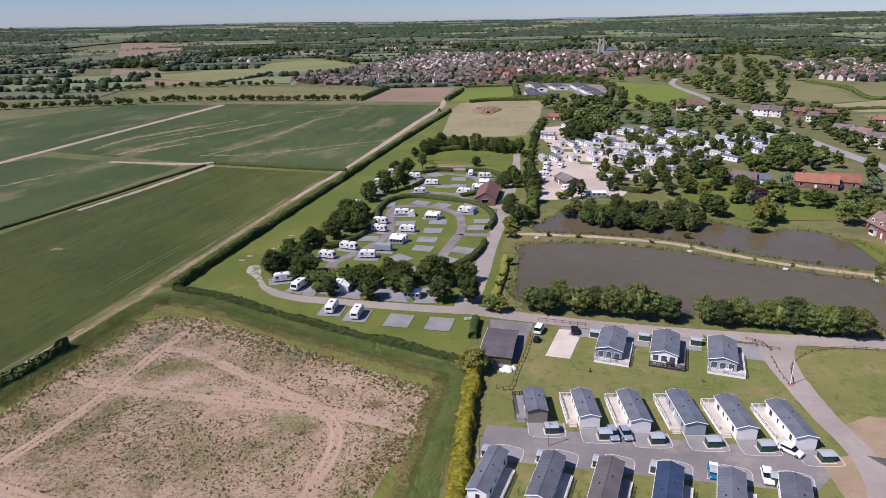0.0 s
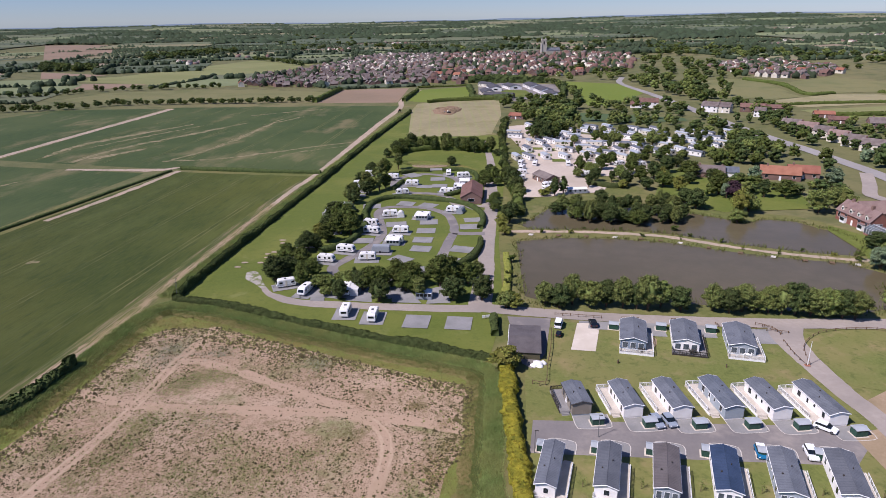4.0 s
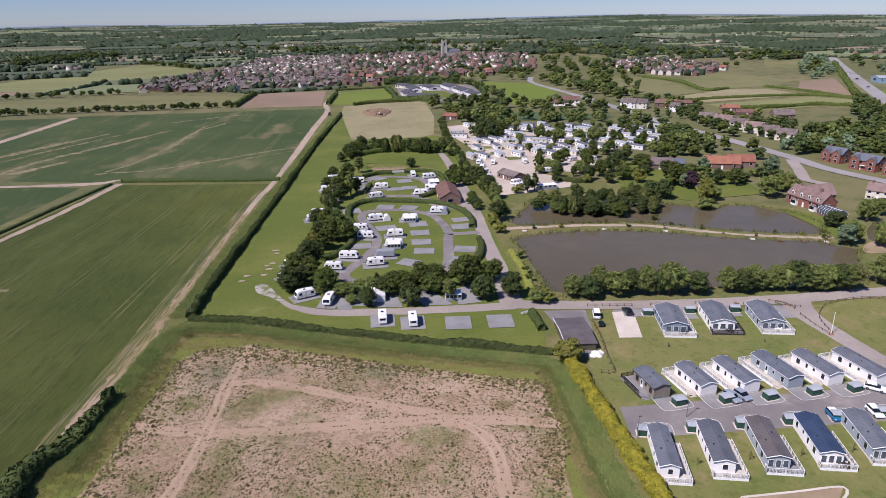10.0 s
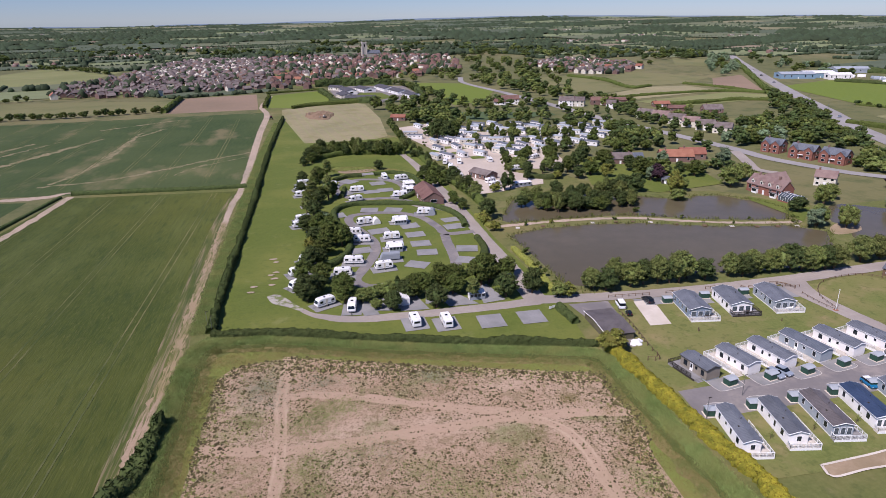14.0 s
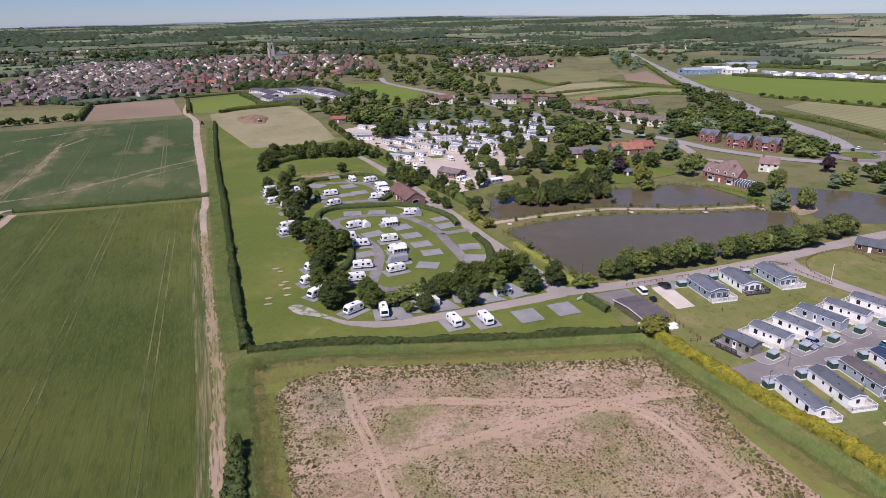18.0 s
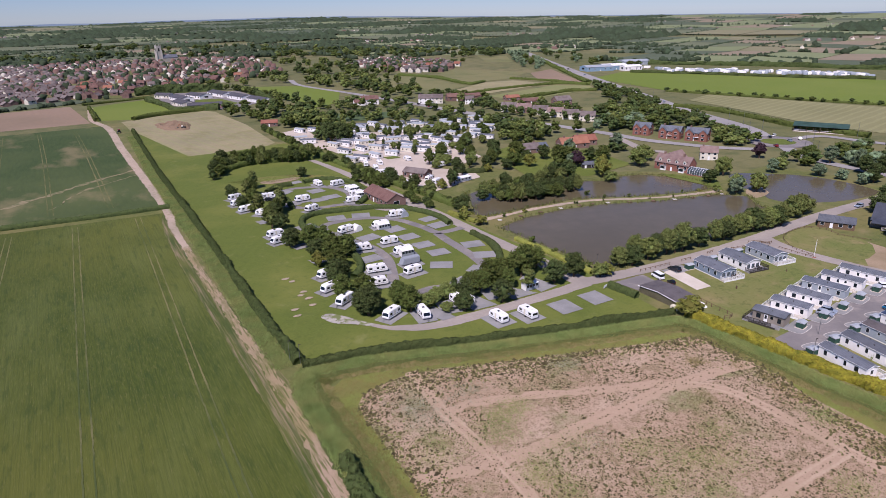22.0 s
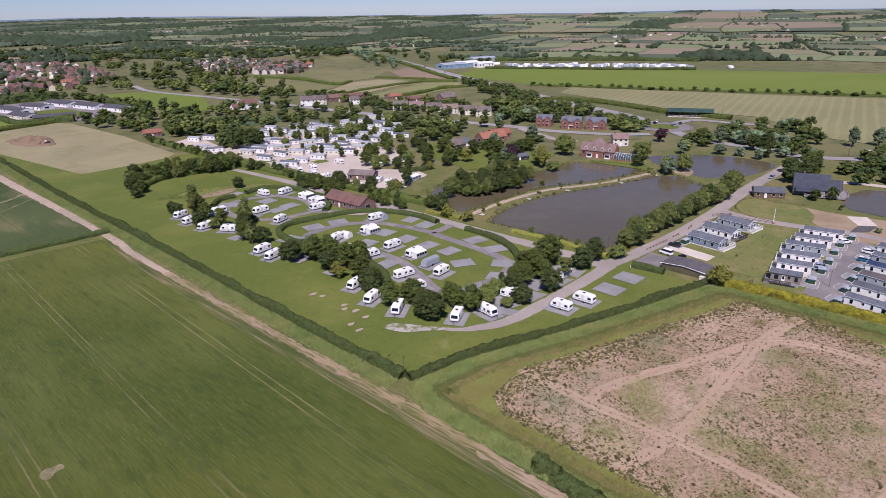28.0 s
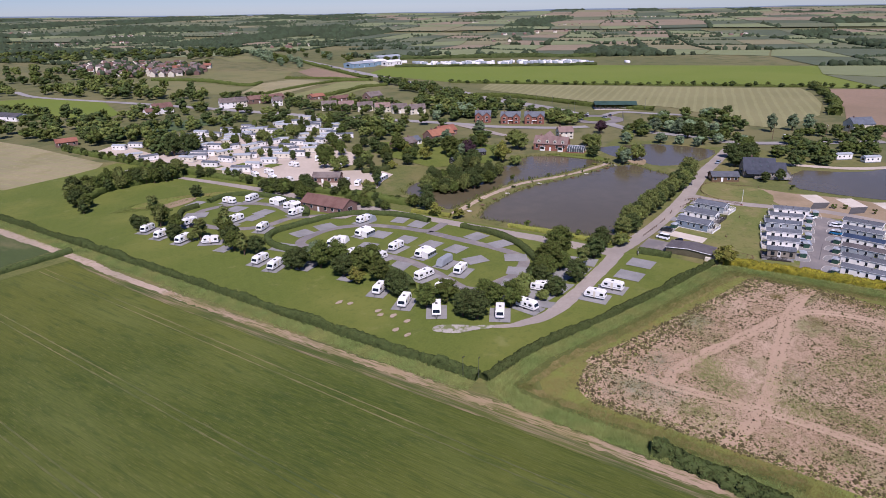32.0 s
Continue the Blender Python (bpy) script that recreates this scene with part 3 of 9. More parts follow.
flat("ploughed_field", [(-225.4, 609.2), (-229, 726), (-155, 744), (-143.5, 614.7)], 0.08, M["field_brown"], "bare brown ploughed field", "field")
flat("grass_field", [(-139.2, 626.7), (-139, 724), (-85, 757), (-75.3, 644.3), (-113.7, 614.9)], 0.08, M["field_green"], "bright green grass field", "field")
flat("pale_field", [(-448, 599), (-507, 634), (-500, 690), (-481, 702), (-416, 727), (-358, 733), (-236, 706), (-228.7, 625), (-308.9, 617)], 0.08, M["field_olive"], "pale olive grass field", "field")
WEST_HAY = [(-683, 852), (-617, 912), (-584, 1094), (-552, 1273), (-395, 1202), (-400, 982), (-415, 868), (-384, 756), (-480, 756), (-500, 790)]
WEST_BROWN = [[(-810, 997), (-651, 933), (-674, 883), (-714, 870)], [(-666, 806), (-507, 794), (-499, 761), (-541, 734), (-592, 708)], [(-1551, 1976), (-1231, 2002), (-1096, 1637), (-971, 1341), (-1026, 1282)]]
for q in WEST_BROWN:
    flat("ploughed_field", q, 0.6, M["field_brown"], "bare brown field beyond the crop", "field")
flat("pale_field", WEST_HAY, 0.08, M["field_pale"], "pale green hay field", "field")

for p, w in (([(-227.2, 350), (-218.3, 390.7), (-218.1, 507.0)], [2, 6, 1.5]), ([(-311.1, 350), (-312.7, 396.8), (-280.5, 480.4)], [3, 8, 2]), ([(-277.9, 348.9), (-262.0, 381.8)], [7, 3]), ([(-221.7, 479.2), (-204.1, 521.8)], [2, 4]), ([(-285.3, 338.9), (-279.4, 383.7), (-263.9, 423.6), (-238.8, 489.1)], [5, 4, 5, 2]), ([(-230.8, 345.3), (-200.2, 354.1), (-174.7, 374.7), (-152.7, 394.8), (-131.8, 411.4)], [2, 3, 3, 2.5]), ([(-302.3, 382.4), (-290.9, 418.4), (-265.6, 481.7)], [2, 3, 2]), ([(-172.4, 346.2), (-158.1, 374.9), (-126.1, 403.2)], [1, 2, 1]), ([(-289.9, 260.5), (-279.2, 293.9)], [3, 2]), ([(-252.2, 526.7), (-218.8, 554.2), (-198.2, 568.8)], [2, 3, 1])):
    strip("bare_streak", p, w, 0.12, M["streak"], "thin pale strip of bare ground in the crop", "ground", 3, 0.8)

# tramlines: pairs of wheel ruts pressed into the crop
M["tram"] = patches(mat("tram", (rgb("6c6c44"), rgb("7e7850"), rgb("565e36")), 1.2, 0.08, bump=0.4), rgb("44522a"), 0.06, 0.46, 0.6, 0.85, 3.0, (1.0, 0.4))
for x0, x1, x2 in ((-141.1, -143.9, -146.6), (-164.2, -167.4, -170.0), (-186.6, -190.2, -193.0), (-209.5, -212.4, -216.0)):
    for o in (-1.0, 1.0):
        strip("tramline", [(x0 + o, 312 if x0 > -200 else 300), (x1 + o, 135), (x2 + o, -70)], 0.34, 0.12, M["tram"], "narrow wheel rut through the crop", "track", 1.6, 0.05)
for x0 in (-152, -175, -198, -221, -244, -267, -290, -313):
    for o in (-1.0, 1.0):
        strip("tramline", [(x0 + o + 2.5, 334 - (x0 + 130) * 0.04), (x0 + o, 460), (x0 + o - 4, 578)], 0.5, 0.12, M["tram"], "narrow wheel rut through the crop", "track", 4.0, 0.08)
flat("bare_patch", [(-188.9, 184.6), (-187.6, 186.0), (-186.2, 185.2), (-184.9, 185.6), (-184.6, 183.4), (-186.4, 183.6), (-187.6, 182.0), (-188.8, 182.8)], 0.14, M["streak"], "thin pale patch in the crop", "ground", smooth=1)

# bare field in front
SOIL = [(-117.3, 118.3), (-117.2, 136), (-112.8, 141.3), (-99.7, 142.9), (-81.2, 136.2), (-41.7, 123.5), (-29.8, 120.6), (-29.2, 102.4)] + [(-33.75, 87.5), (-32.5, 25), (-125, 25)] + [(-118.3, 87.3)]
flat("dry_margin", [(-120.5, 109.6), (-120.5, 144.7), (-115.3, 148.6), (-76.4, 141.9), (-42.5, 130.7), (-24.2, 127.3), (-23.5, 111)] + [(-23.75, 82.5), (-21.25, 12.5), (-156.25, 12.5), (-143.75, 56.25)], 0.05, M["dry_grass"], "rough dry grass margin round a bare field", "grass")
flat("bare_field", SOIL, 0.08, M["soil"], "bare pinkish soil field with scattered weeds", "field", smooth=1)

# caravan site
SITE = [(-117.3, 542.3), (-122.5, 314.1), (-120.9, 161.6), (-104.7, 156.2), (-74.1, 146.7), (-47.7, 139.4), (-27, 135), (-25.1, 157.5)] + [(-25, 165), (-28.75, 218.75), (-30, 300), (-32.5, 400)] + [(-40.1, 439.8), (-69.8, 434), (-100.4, 432.7)]
flat("lawn", SITE, 0.06, M["lawn"], "mown green lawn of the caravan site", "lawn")
strip("field_edge", [(-130.9, 311.3), (-132.2, 286.7), (-131.8, 225.4), (-130.3, 167), (-129.8, 145.1), (-130.6, 119.5), (-130.3, 99.8)], [2, 5, 6, 6.5, 7, 7, 6], 0.075, M["field_edge"], "thin trampled crop beside the track", "ground", 2.5, 0.12)
strip("dirt_track", [(-139, 718), (-141.4, 631.2), (-133.4, 575), (-132.3, 477.9), (-129.1, 328.1), (-130.5, 288.6), (-130.3, 250)], [5, 5, 4.8, 4.6, 4.2, 3.4, 2.2], 0.10, M["dirt_track"], "pale dirt farm track along the hedge", "track", 1.8, 0.2)
strip("worn_track", [(-130.4, 262), (-130.1, 225.3), (-129, 166.9), (-128.6, 145.1), (-129.6, 119.5), (-129.4, 99.8)], [2.4, 2.6, 2.6, 2.6, 2.8, 2.6], 0.11, M["worn_track"], "worn dirt track half overgrown beside the crop", "track", 1.2, 0.3)
strip("dirt_track", [(-274, 320.7), (-223.2, 322.9), (-212.1, 329.5), (-203.4, 331.3)], [4, 4, 7, 1.0], 0.11, M["dirt_track"], "pale dirt farm track between crop fields", "track", 3, 0.3)
strip("dirt_track", [(-207.6, 321.7), (-211.5, 268.8), (-216.7, 229.1)], [4.0, 3.4, 3.0], 0.11, M["dirt_track"], "pale dirt farm track between crop fields", "track", 3, 0.3)
strip("dirt_track", [(-338.5, 304), (-342, 404.4), (-346.5, 566)], [5, 6, 7], 0.11, M["dirt_track"], "pale dirt farm track between crop fields", "track", 5, 0.3)
M["reed_grass"] = patches(mat("reed_grass", (rgb("5c6c34"), rgb("74844a"), rgb("7c8a4c")), 2.5, 0.1, bump=0.6), rgb("4c5c2c"), 0.7, 0.5, 0.64, 0.7, 3.0)
M["ditch_grass"] = patches(mat("ditch_grass", (rgb("46522a"), rgb("566232"), rgb("62683a")), 2.0, 0.1, bump=0.6), rgb("6c6a42"), 0.5, 0.5, 0.66, 0.6, 5.0)
M["tan_grass"] = patches(mat("tan_grass", (rgb("84764c"), rgb("96855a"), rgb("766c44")), 1.6, 0.08, bump=0.5), rgb("626a38"), 0.35, 0.48, 0.6, 0.8, 4.0)
EDGE = [(-125.6, 96), (-125.2, 124), (-124.6, 146), (-121, 154.4), (-112.4, 154), (-102.4, 152.2), (-76.2, 143.5), (-49.6, 135.6), (-31, 130.4), (-25.8, 126), (-25.0, 112), (-24.2, 90), (-21.8, 60), (-19.6, 20)]
for off, ww, mk, lab in ((0.0, [5, 4.6, 4, 3.6, 3.4, 3.4, 3.2, 3.4], "reed_grass", "tall pale green reed grass along the ditch"), (-3.0, 2.2, "ditch_grass", "dark green grass in the ditch"), (-5.0, [2.0, 2.0, 2.6, 3.0, 2.4, 1.8], "tan_grass", "dry tan grass beside the bare field")):
    P = smooth_path(EDGE, 3.0)
    Q = P + offsets(P) * off
    strip("margin_band", [tuple(q) for q in Q], ww, 0.07, M[mk], lab, "grass", 1.2, 0.35)
TRACKS = [[(-100.4, 143.2), (-101.6, 132), (-102, 122.5), (-101.6, 114), (-101.5, 105), (-102, 94), (-104, 80), (-106, 62)],
          [(-103, 106), (-95, 105.8), (-86.2, 106.1), (-75.1, 106.9), (-63.5, 107.4), (-51.6, 107.7), (-40, 106.2), (-30.4, 104.5)],
          [(-101.8, 124.6), (-96, 125), (-86.2, 122), (-74.2, 117), (-62.7, 112.3), (-54.5, 109.6)],
          [(-54.5, 106.6), (-50.2, 105.8), (-46.8, 102.6), (-44.4, 96.5), (-44, 87), (-44, 75), (-43.4, 62), (-42, 40)],
          [(-102, 106), (-111.1, 107.9), (-117.4, 109.6)],
          [(-44.3, 75), (-51.7, 74.9), (-60.2, 74.8), (-70, 74), (-84, 72), (-104.5, 74)]]
for p, ww in zip(TRACKS, (2.4, 3.0, 2.6, 2.4, 2.6, 2.6)):
    P = smooth_path(p, 2.0)
    strip("worn_track", p, ww, 0.09, M["soil_worn"], "worn bare track across the soil", "track", 1.2, 0.35)
    for o in (-0.9, 0.9) if p in (TRACKS[0], TRACKS[3], TRACKS[5]) else ():
        strip("wheel_track", [tuple(q) for q in P + offsets(P) * o][::2], 0.5, 0.10, M["rut"], "bare wheel rut across the soil", "track", 1.5, 0.12)
strip("service_road", [(-47, 419.2), (-39, 349.5), (-36.2, 298.6), (-33.6, 255.4), (-32.7, 215.9), (-31.7, 188.2), (-31.6, 166.2), (-31.2, 159.2)], [3, 3.5, 4.5, 6, 6, 5, 5.5, 7], 0.12, M["concrete_road"], "pale concrete service road", "road", 2, 0.08)
strip("service_road", [(-33.75, 162.5), (-18.75, 160.6), (11.25, 158.8), (45, 159.5), (75, 162), (100, 163.5), (123, 163.8), (152, 164.5), (178, 165)], [5.5, 5.5, 5.5, 6, 6, 6, 6], 0.13, M["concrete_road"], "pale concrete service road", "road", 2, 0.06)
strip("site_road", [(-31.25, 161.25)] + [(-47.1, 160.3), (-70.9, 160), (-85.4, 161), (-95.2, 166.1), (-99.3, 171.4)], [5, 4.5, 4.5, 4.5, 3.6, 1.2], 0.14, M["concrete_road"], "grey tarmac loop road past the pitches", "road", 2, 0.1)
LOOP = [(-34.4, 227.6), (-45.1, 227.6), (-47.1, 236.8), (-51.4, 250.9), (-61, 259.7), (-70.8, 261.2), (-79.1, 259.2), (-80.7, 251.1), (-77.2, 238.7), (-73.2, 224.6), (-73.8, 212.1), (-79.1, 196.8), (-82, 188.4), (-78.4, 182.6), (-73.1, 182.8), (-64.1, 181.4), (-51.7, 185.4), (-47.9, 198.3), (-46.9, 216.7), (-46.2, 227)]
strip("site_road", LOOP, 3.6, 0.14, M["tarmac"], "grey tarmac loop road past the pitches", "road", 1.5, 0.05)
strip("site_road", [(-37.1, 255.6), (-46.4, 267.5), (-59.1, 282.5), (-72.2, 284.5), (-80.6, 291.2), (-84.5, 304.4), (-81.3, 315.8), (-71.6, 322.4), (-56.9, 316.3), (-51.8, 302), (-56.5, 284.4)], 3.6, 0.14, M["tarmac"], "grey tarmac loop road past the pitches", "road", 1.5, 0.05)

# lakes
LAKE_N = [(-21.5, 239.8), (-17.2, 246.4), (-8, 266.4), (2.9, 271.8), (37.3, 272.6), (42.3, 265.4), (50.1, 259.1), (56.4, 255.1), (65.4, 248.4), (73.3, 253.9), (84.9, 251.9), (91.6, 242.2)] + [(94.3, 243), (98, 229), (96, 220.4), (90.7, 215.4)] + [(91.7, 213.8), (74.7, 216.6), (55.5, 222.7), (36.7, 231.6), (23.4, 234.8), (3.2, 235.1), (-17.8, 234.8)]
LAKE_S = [(-22.5, 219.5), (-6.7, 224.9), (13.1, 225.4), (31.9, 222.3), (53.7, 213.8), (72.5, 208.8), (89, 206.3)] + [(84.9, 205.6), (93.5, 197.3), (86.4, 186.6), (79.3, 171.2), (70, 166.9), (44.3, 168.4), (18.8, 170.7), (-2.3, 170.2), (-13.1, 169.4)] + [(-10, 166), (-19, 171)]
flat("lake", LAKE_N, 0.10, M["water"], "still brown fishing lake", "water")
flat("lake", LAKE_S, 0.11, M["water"], "still brown fishing lake", "water")
flat("lake", [(123, 230.7), (137, 219), (149.4, 206.5), (152.5, 192), (152, 178.6), (147, 167.6), (120, 169.5), (103, 178), (96, 187), (104, 198), (104.2, 210.6)], 0.11, M["water"], "still brown fishing lake", "water", smooth=1)
flat("lake", [(84.3, 121), (92, 126.5), (109.5, 127.5), (121.7, 124.1), (124.6, 117), (125.8, 110.2), (133, 99), (143.3, 90.9), (175, 60), (140, 50), (96, 70), (82.6, 89.5), (82.1, 106.9)], 0.11, M["water"], "still brown fishing lake", "water")
strip("service_road", [(118, 143), (130, 134), (133.3, 118), (136.4, 106.2), (146.4, 91), (170, 66)], 5.0, 0.13, M["sandy"], "pale gravel drive along the pond", "road", 2, 0.1)
flat("bare_spit", [(93, 193), (96.5, 200), (104, 205), (112, 205.6), (109, 196.5), (101, 193)], 0.16, M["bare"], "bare trampled earth under the willows", "ground", smooth=1)
flat("lake_bank", [(-26, 214.6), (-27.8, 237.2), (-22.1, 245.6), (-8.2, 272.5), (15, 285.6), (44.3, 275.5), (57.8, 265), (87.2, 259.9), (102.6, 244.2)] + [(106.5, 250.9), (113.7, 225.9), (154.7, 228.8), (162.5, 207), (157.7, 180.9)] + [(159.4, 165.1), (103.1, 161)] + [(62, 161), (-12, 162), (-24, 168)], 0.06, M["rough_grass"], "rough grass banks round the lakes", "grass")
strip("causeway", [(-24.8, 230.8), (-17.5, 231.4), (3.2, 232.5), (23.1, 231), (36.2, 227.8), (54.7, 218.7), (73.7, 212.9), (90.2, 209.8)] + [(92.1, 211.1)], 2.6, 0.2, M["dirt_track"], "narrow earth causeway between two lakes", "path", 2, 0.3)

# lodge park
flat("park_lawn", [(-17.5, 80), (62.5, 80), (77.5, 112.5), (72.5, 155), (-15, 155), (-18.75, 131.25)], 0.05, M["park_grass"], "mown grass between the lodges", "lawn")
flat("car_park", [(-17.5, 98.75), (41.25, 101.25), (50, 112.5), (46.25, 113.75), (-16.875, 109.375)], 0.08, M["tarmac"], "grey tarmac access road between lodges", "road")

# ---- building materials ----
M["wall_white"] = mat("wall_white", (rgb("eceae6"), rgb("f2f0ec"), rgb("e0dcd6")), 2.0, 0.3, rough=0.6)
M["wall_grey"] = mat("wall_grey", (rgb("9aa2a8"), rgb("a4acb2"), rgb("909aa0")), 2.0, 0.3, rough=0.65)
M["wall_bluegrey"] = mat("wall_bluegrey", (rgb("7c8a98"), rgb("8795a2"), rgb("74828e")), 2.0, 0.3, rough=0.65)
M["wall_taupe"] = mat("wall_taupe", (rgb("8c8478"), rgb("968e82"), rgb("847c70")), 2.0, 0.3, rough=0.65)
M["wall_cream"] = mat("wall_cream", (rgb("d8d2c0"), rgb("e0dacc"), rgb("ccc4b0")), 2.0, 0.3, rough=0.65)
for _k, _a, _b, _c in (("slate", "6c7076", "787c82", "64686e"), ("charcoal", "63666b", "6d7075", "5c5f64"), ("blue", "3c4a62", "46546c", "36445a"), ("brown", "686260", "726c6a", "605a58"), ("greyblue", "686e76", "727880", "60666e")):
    M["roof_" + _k] = bands(mat("roof_" + _k, (rgb(_a), rgb(_b), rgb(_c)), 3.0, 0.4, rough=0.5, bump=0.15, rand=0.06), 90.0, 0.42, 0.05, rgb("30343a"), 0.7, 0.0)
M["trim_white"] = mat("trim_white", (rgb("e8e8e4"), rgb("f2f2f0")), 2.0, rough=0.5)
M["trim_dark"] = mat("trim_dark", (rgb("3a3632"), rgb("46423e")), 4.0, rough=0.6)
M["glass_dark"] = mat("glass_dark", (rgb("1c2228"), rgb("262e34")), 0.5, rough=0.06, spec=0.6)
M["glass_blind"] = mat("glass_blind", (rgb("3c444a"), rgb("646c70")), 1.2, rough=0.12, spec=0.5)
M["deck"] = bands(mat("deck", (rgb("c4bcae"), rgb("d0c8bc"), rgb("b8b0a2")), 2.0, 0.3, rough=0.7), 0.0, 0.15, 0.02, rgb("8a8478"), 0.5, 0.0)
M["deck_grey"] = bands(mat("deck_grey", (rgb("8c8a88"), rgb("969492"), rgb("82807e")), 2.0, 0.3, rough=0.7), 0.0, 0.15, 0.02, rgb("6a6866"), 0.5, 0.0)
M["shed_green"] = mat("shed_green", (rgb("2e4a40"), rgb("385448")), 4.0, rough=0.5)
M["shed_roof"] = mat("shed_roof", (rgb("a8aeb2"), rgb("b4babe"), rgb("9ea4a8")), 2.0, 0.5, rough=0.4)
M["kerb"] = mat("kerb", (rgb("c4beb4"), rgb("d0cac0")), 3.0)
M["brick"] = mat("brick", (rgb("7e675d"), rgb("8a7167"), rgb("725c53")), 6.0, 0.4, bump=0.2, rand=0.1)
M["brick_red"] = mat("brick_red", (rgb("8c5e50"), rgb("96685a"), rgb("80564a")), 6.0, 0.4, bump=0.2)
M["tile_red"] = bands(mat("tile_red", (rgb("7c5f56"), rgb("866a61"), rgb("70564e")), 4.0, 0.3, bump=0.2, rand=0.12), 90.0, 0.35, 0.06, rgb("5e3a32"), 0.6, 0.0)
M["tile_orange"] = mat("tile_orange", (rgb("9c6a56"), rgb("a67460"), rgb("90604e")), 4.0, 0.3, bump=0.2, rand=0.1)
M["tile_brown"] = mat("tile_brown", (rgb("766b66"), rgb("857b76"), rgb("675c58")), 4.0, 0.3, bump=0.2, rand=0.18)
M["tile_pink"] = mat("tile_pink", (rgb("8e7870"), rgb("9a857c"), rgb("826c66")), 4.0, 0.3, bump=0.2, rand=0.12)
M["tyre"] = mat("tyre", (rgb("1c1c1c"), rgb("262626")), 4.0, rough=0.85)
M["caravan_white"] = mat("caravan_white", (rgb("eeeeec"), rgb("f6f6f4"), rgb("e2e0dc")), 1.0, 0.4, rough=0.35, rand=0.03)
M["awning_grey"] = mat("awning_grey", (rgb("8c9298"), rgb("989ea4")), 3.0, rough=0.8)
M["awning_light"] = mat("awning_light", (rgb("d8d8d4"), rgb("e2e2de")), 3.0, rough=0.8)
M["steel"] = mat("steel", (rgb("8a8c8e"), rgb("96989a")), 5.0, rough=0.35, metal=0.8)
M["timber"] = mat("timber", (rgb("6a5644"), rgb("786450")), 5.0, bump=0.4)
M["stripe"] = mat("stripe", (rgb("5a6470"), rgb("646e7a")), 5.0, rough=0.4)


def post_mesh(h, w, material, cache={}):
    key = (h, w, material.name)
    if key not in cache:
        me = bpy.data.meshes.new("post")
        bm = box(-w / 2, w / 2, -w / 2, w / 2, 0, h)
        bm.to_mesh(me)
        bm.free()
        me.materials.append(material)
        cache[key] = me
    return cache[key]


def railing(parent, pts, z, h, material, every=1.5, infill=True):
    """Posts, a top rail and an infill along a line of points."""
    for (x0, y0), (x1, y1) in zip(pts, pts[1:]):
        d = math.hypot(x1 - x0, y1 - y0)
        n = max(1, round(d / every))
        for i in range(n + 1):
            o = new("post", post_mesh(h, 0.09, material))
            o.parent, o.location = parent, (x0 + (x1 - x0) * i / n, y0 + (y1 - y0) * i / n, z)
        part("rail", tube((x0, y0, z + h), (x1, y1, z + h), 0.05, 4), material, parent)
        if infill:
            ux, uy = (x1 - x0) / d, (y1 - y0) / d
            bm = bmesh.new()
            k = 2 * max(2, int(d / 0.24)) + 1
            G = [[bm.verts.new((x0 + ux * d * i / k, y0 + uy * d * i / k, zz)) for zz in (z + 0.1, z + 0.17, z + h - 0.12, z + h - 0.05)] for i in range(k + 1)]
            for i in range(k):
                for j in (0, 1, 2) if i % 2 == 0 else (0, 2):
                    bm.faces.new((G[i][j], G[i + 1][j], G[i + 1][j + 1], G[i][j + 1]))
            bmesh.ops.solidify(bm, geom=list(bm.faces), thickness=0.03)
            part("rail_panel", bm, material, parent)


def window(parent, axis, at, u0, u1, z0, z1, out, frame_mat, name="window"):
    """A window on a wall: axis 'x' lies on a wall x = at, facing out (+1 or -1)."""
    e = 0.035 * out

    def bx(a0, a1, c0, c1, o0, o1):
        lo, hi = sorted((at + o0 * out, at + o1 * out))
        return box(lo, hi, a0, a1, c0, c1) if axis == "x" else box(a0, a1, lo, hi, c0, c1)
    fr = part(name, bx(u0 - 0.07, u1 + 0.07, z0 - 0.07, z1 + 0.07, -0.01, 0.03), frame_mat, parent)
    part("pane", bx(u0, u1, z0, z1, 0.0, 0.045), M["glass_blind"] if name == "glazed_door" else M["glass_dark"], fr)
    return fr


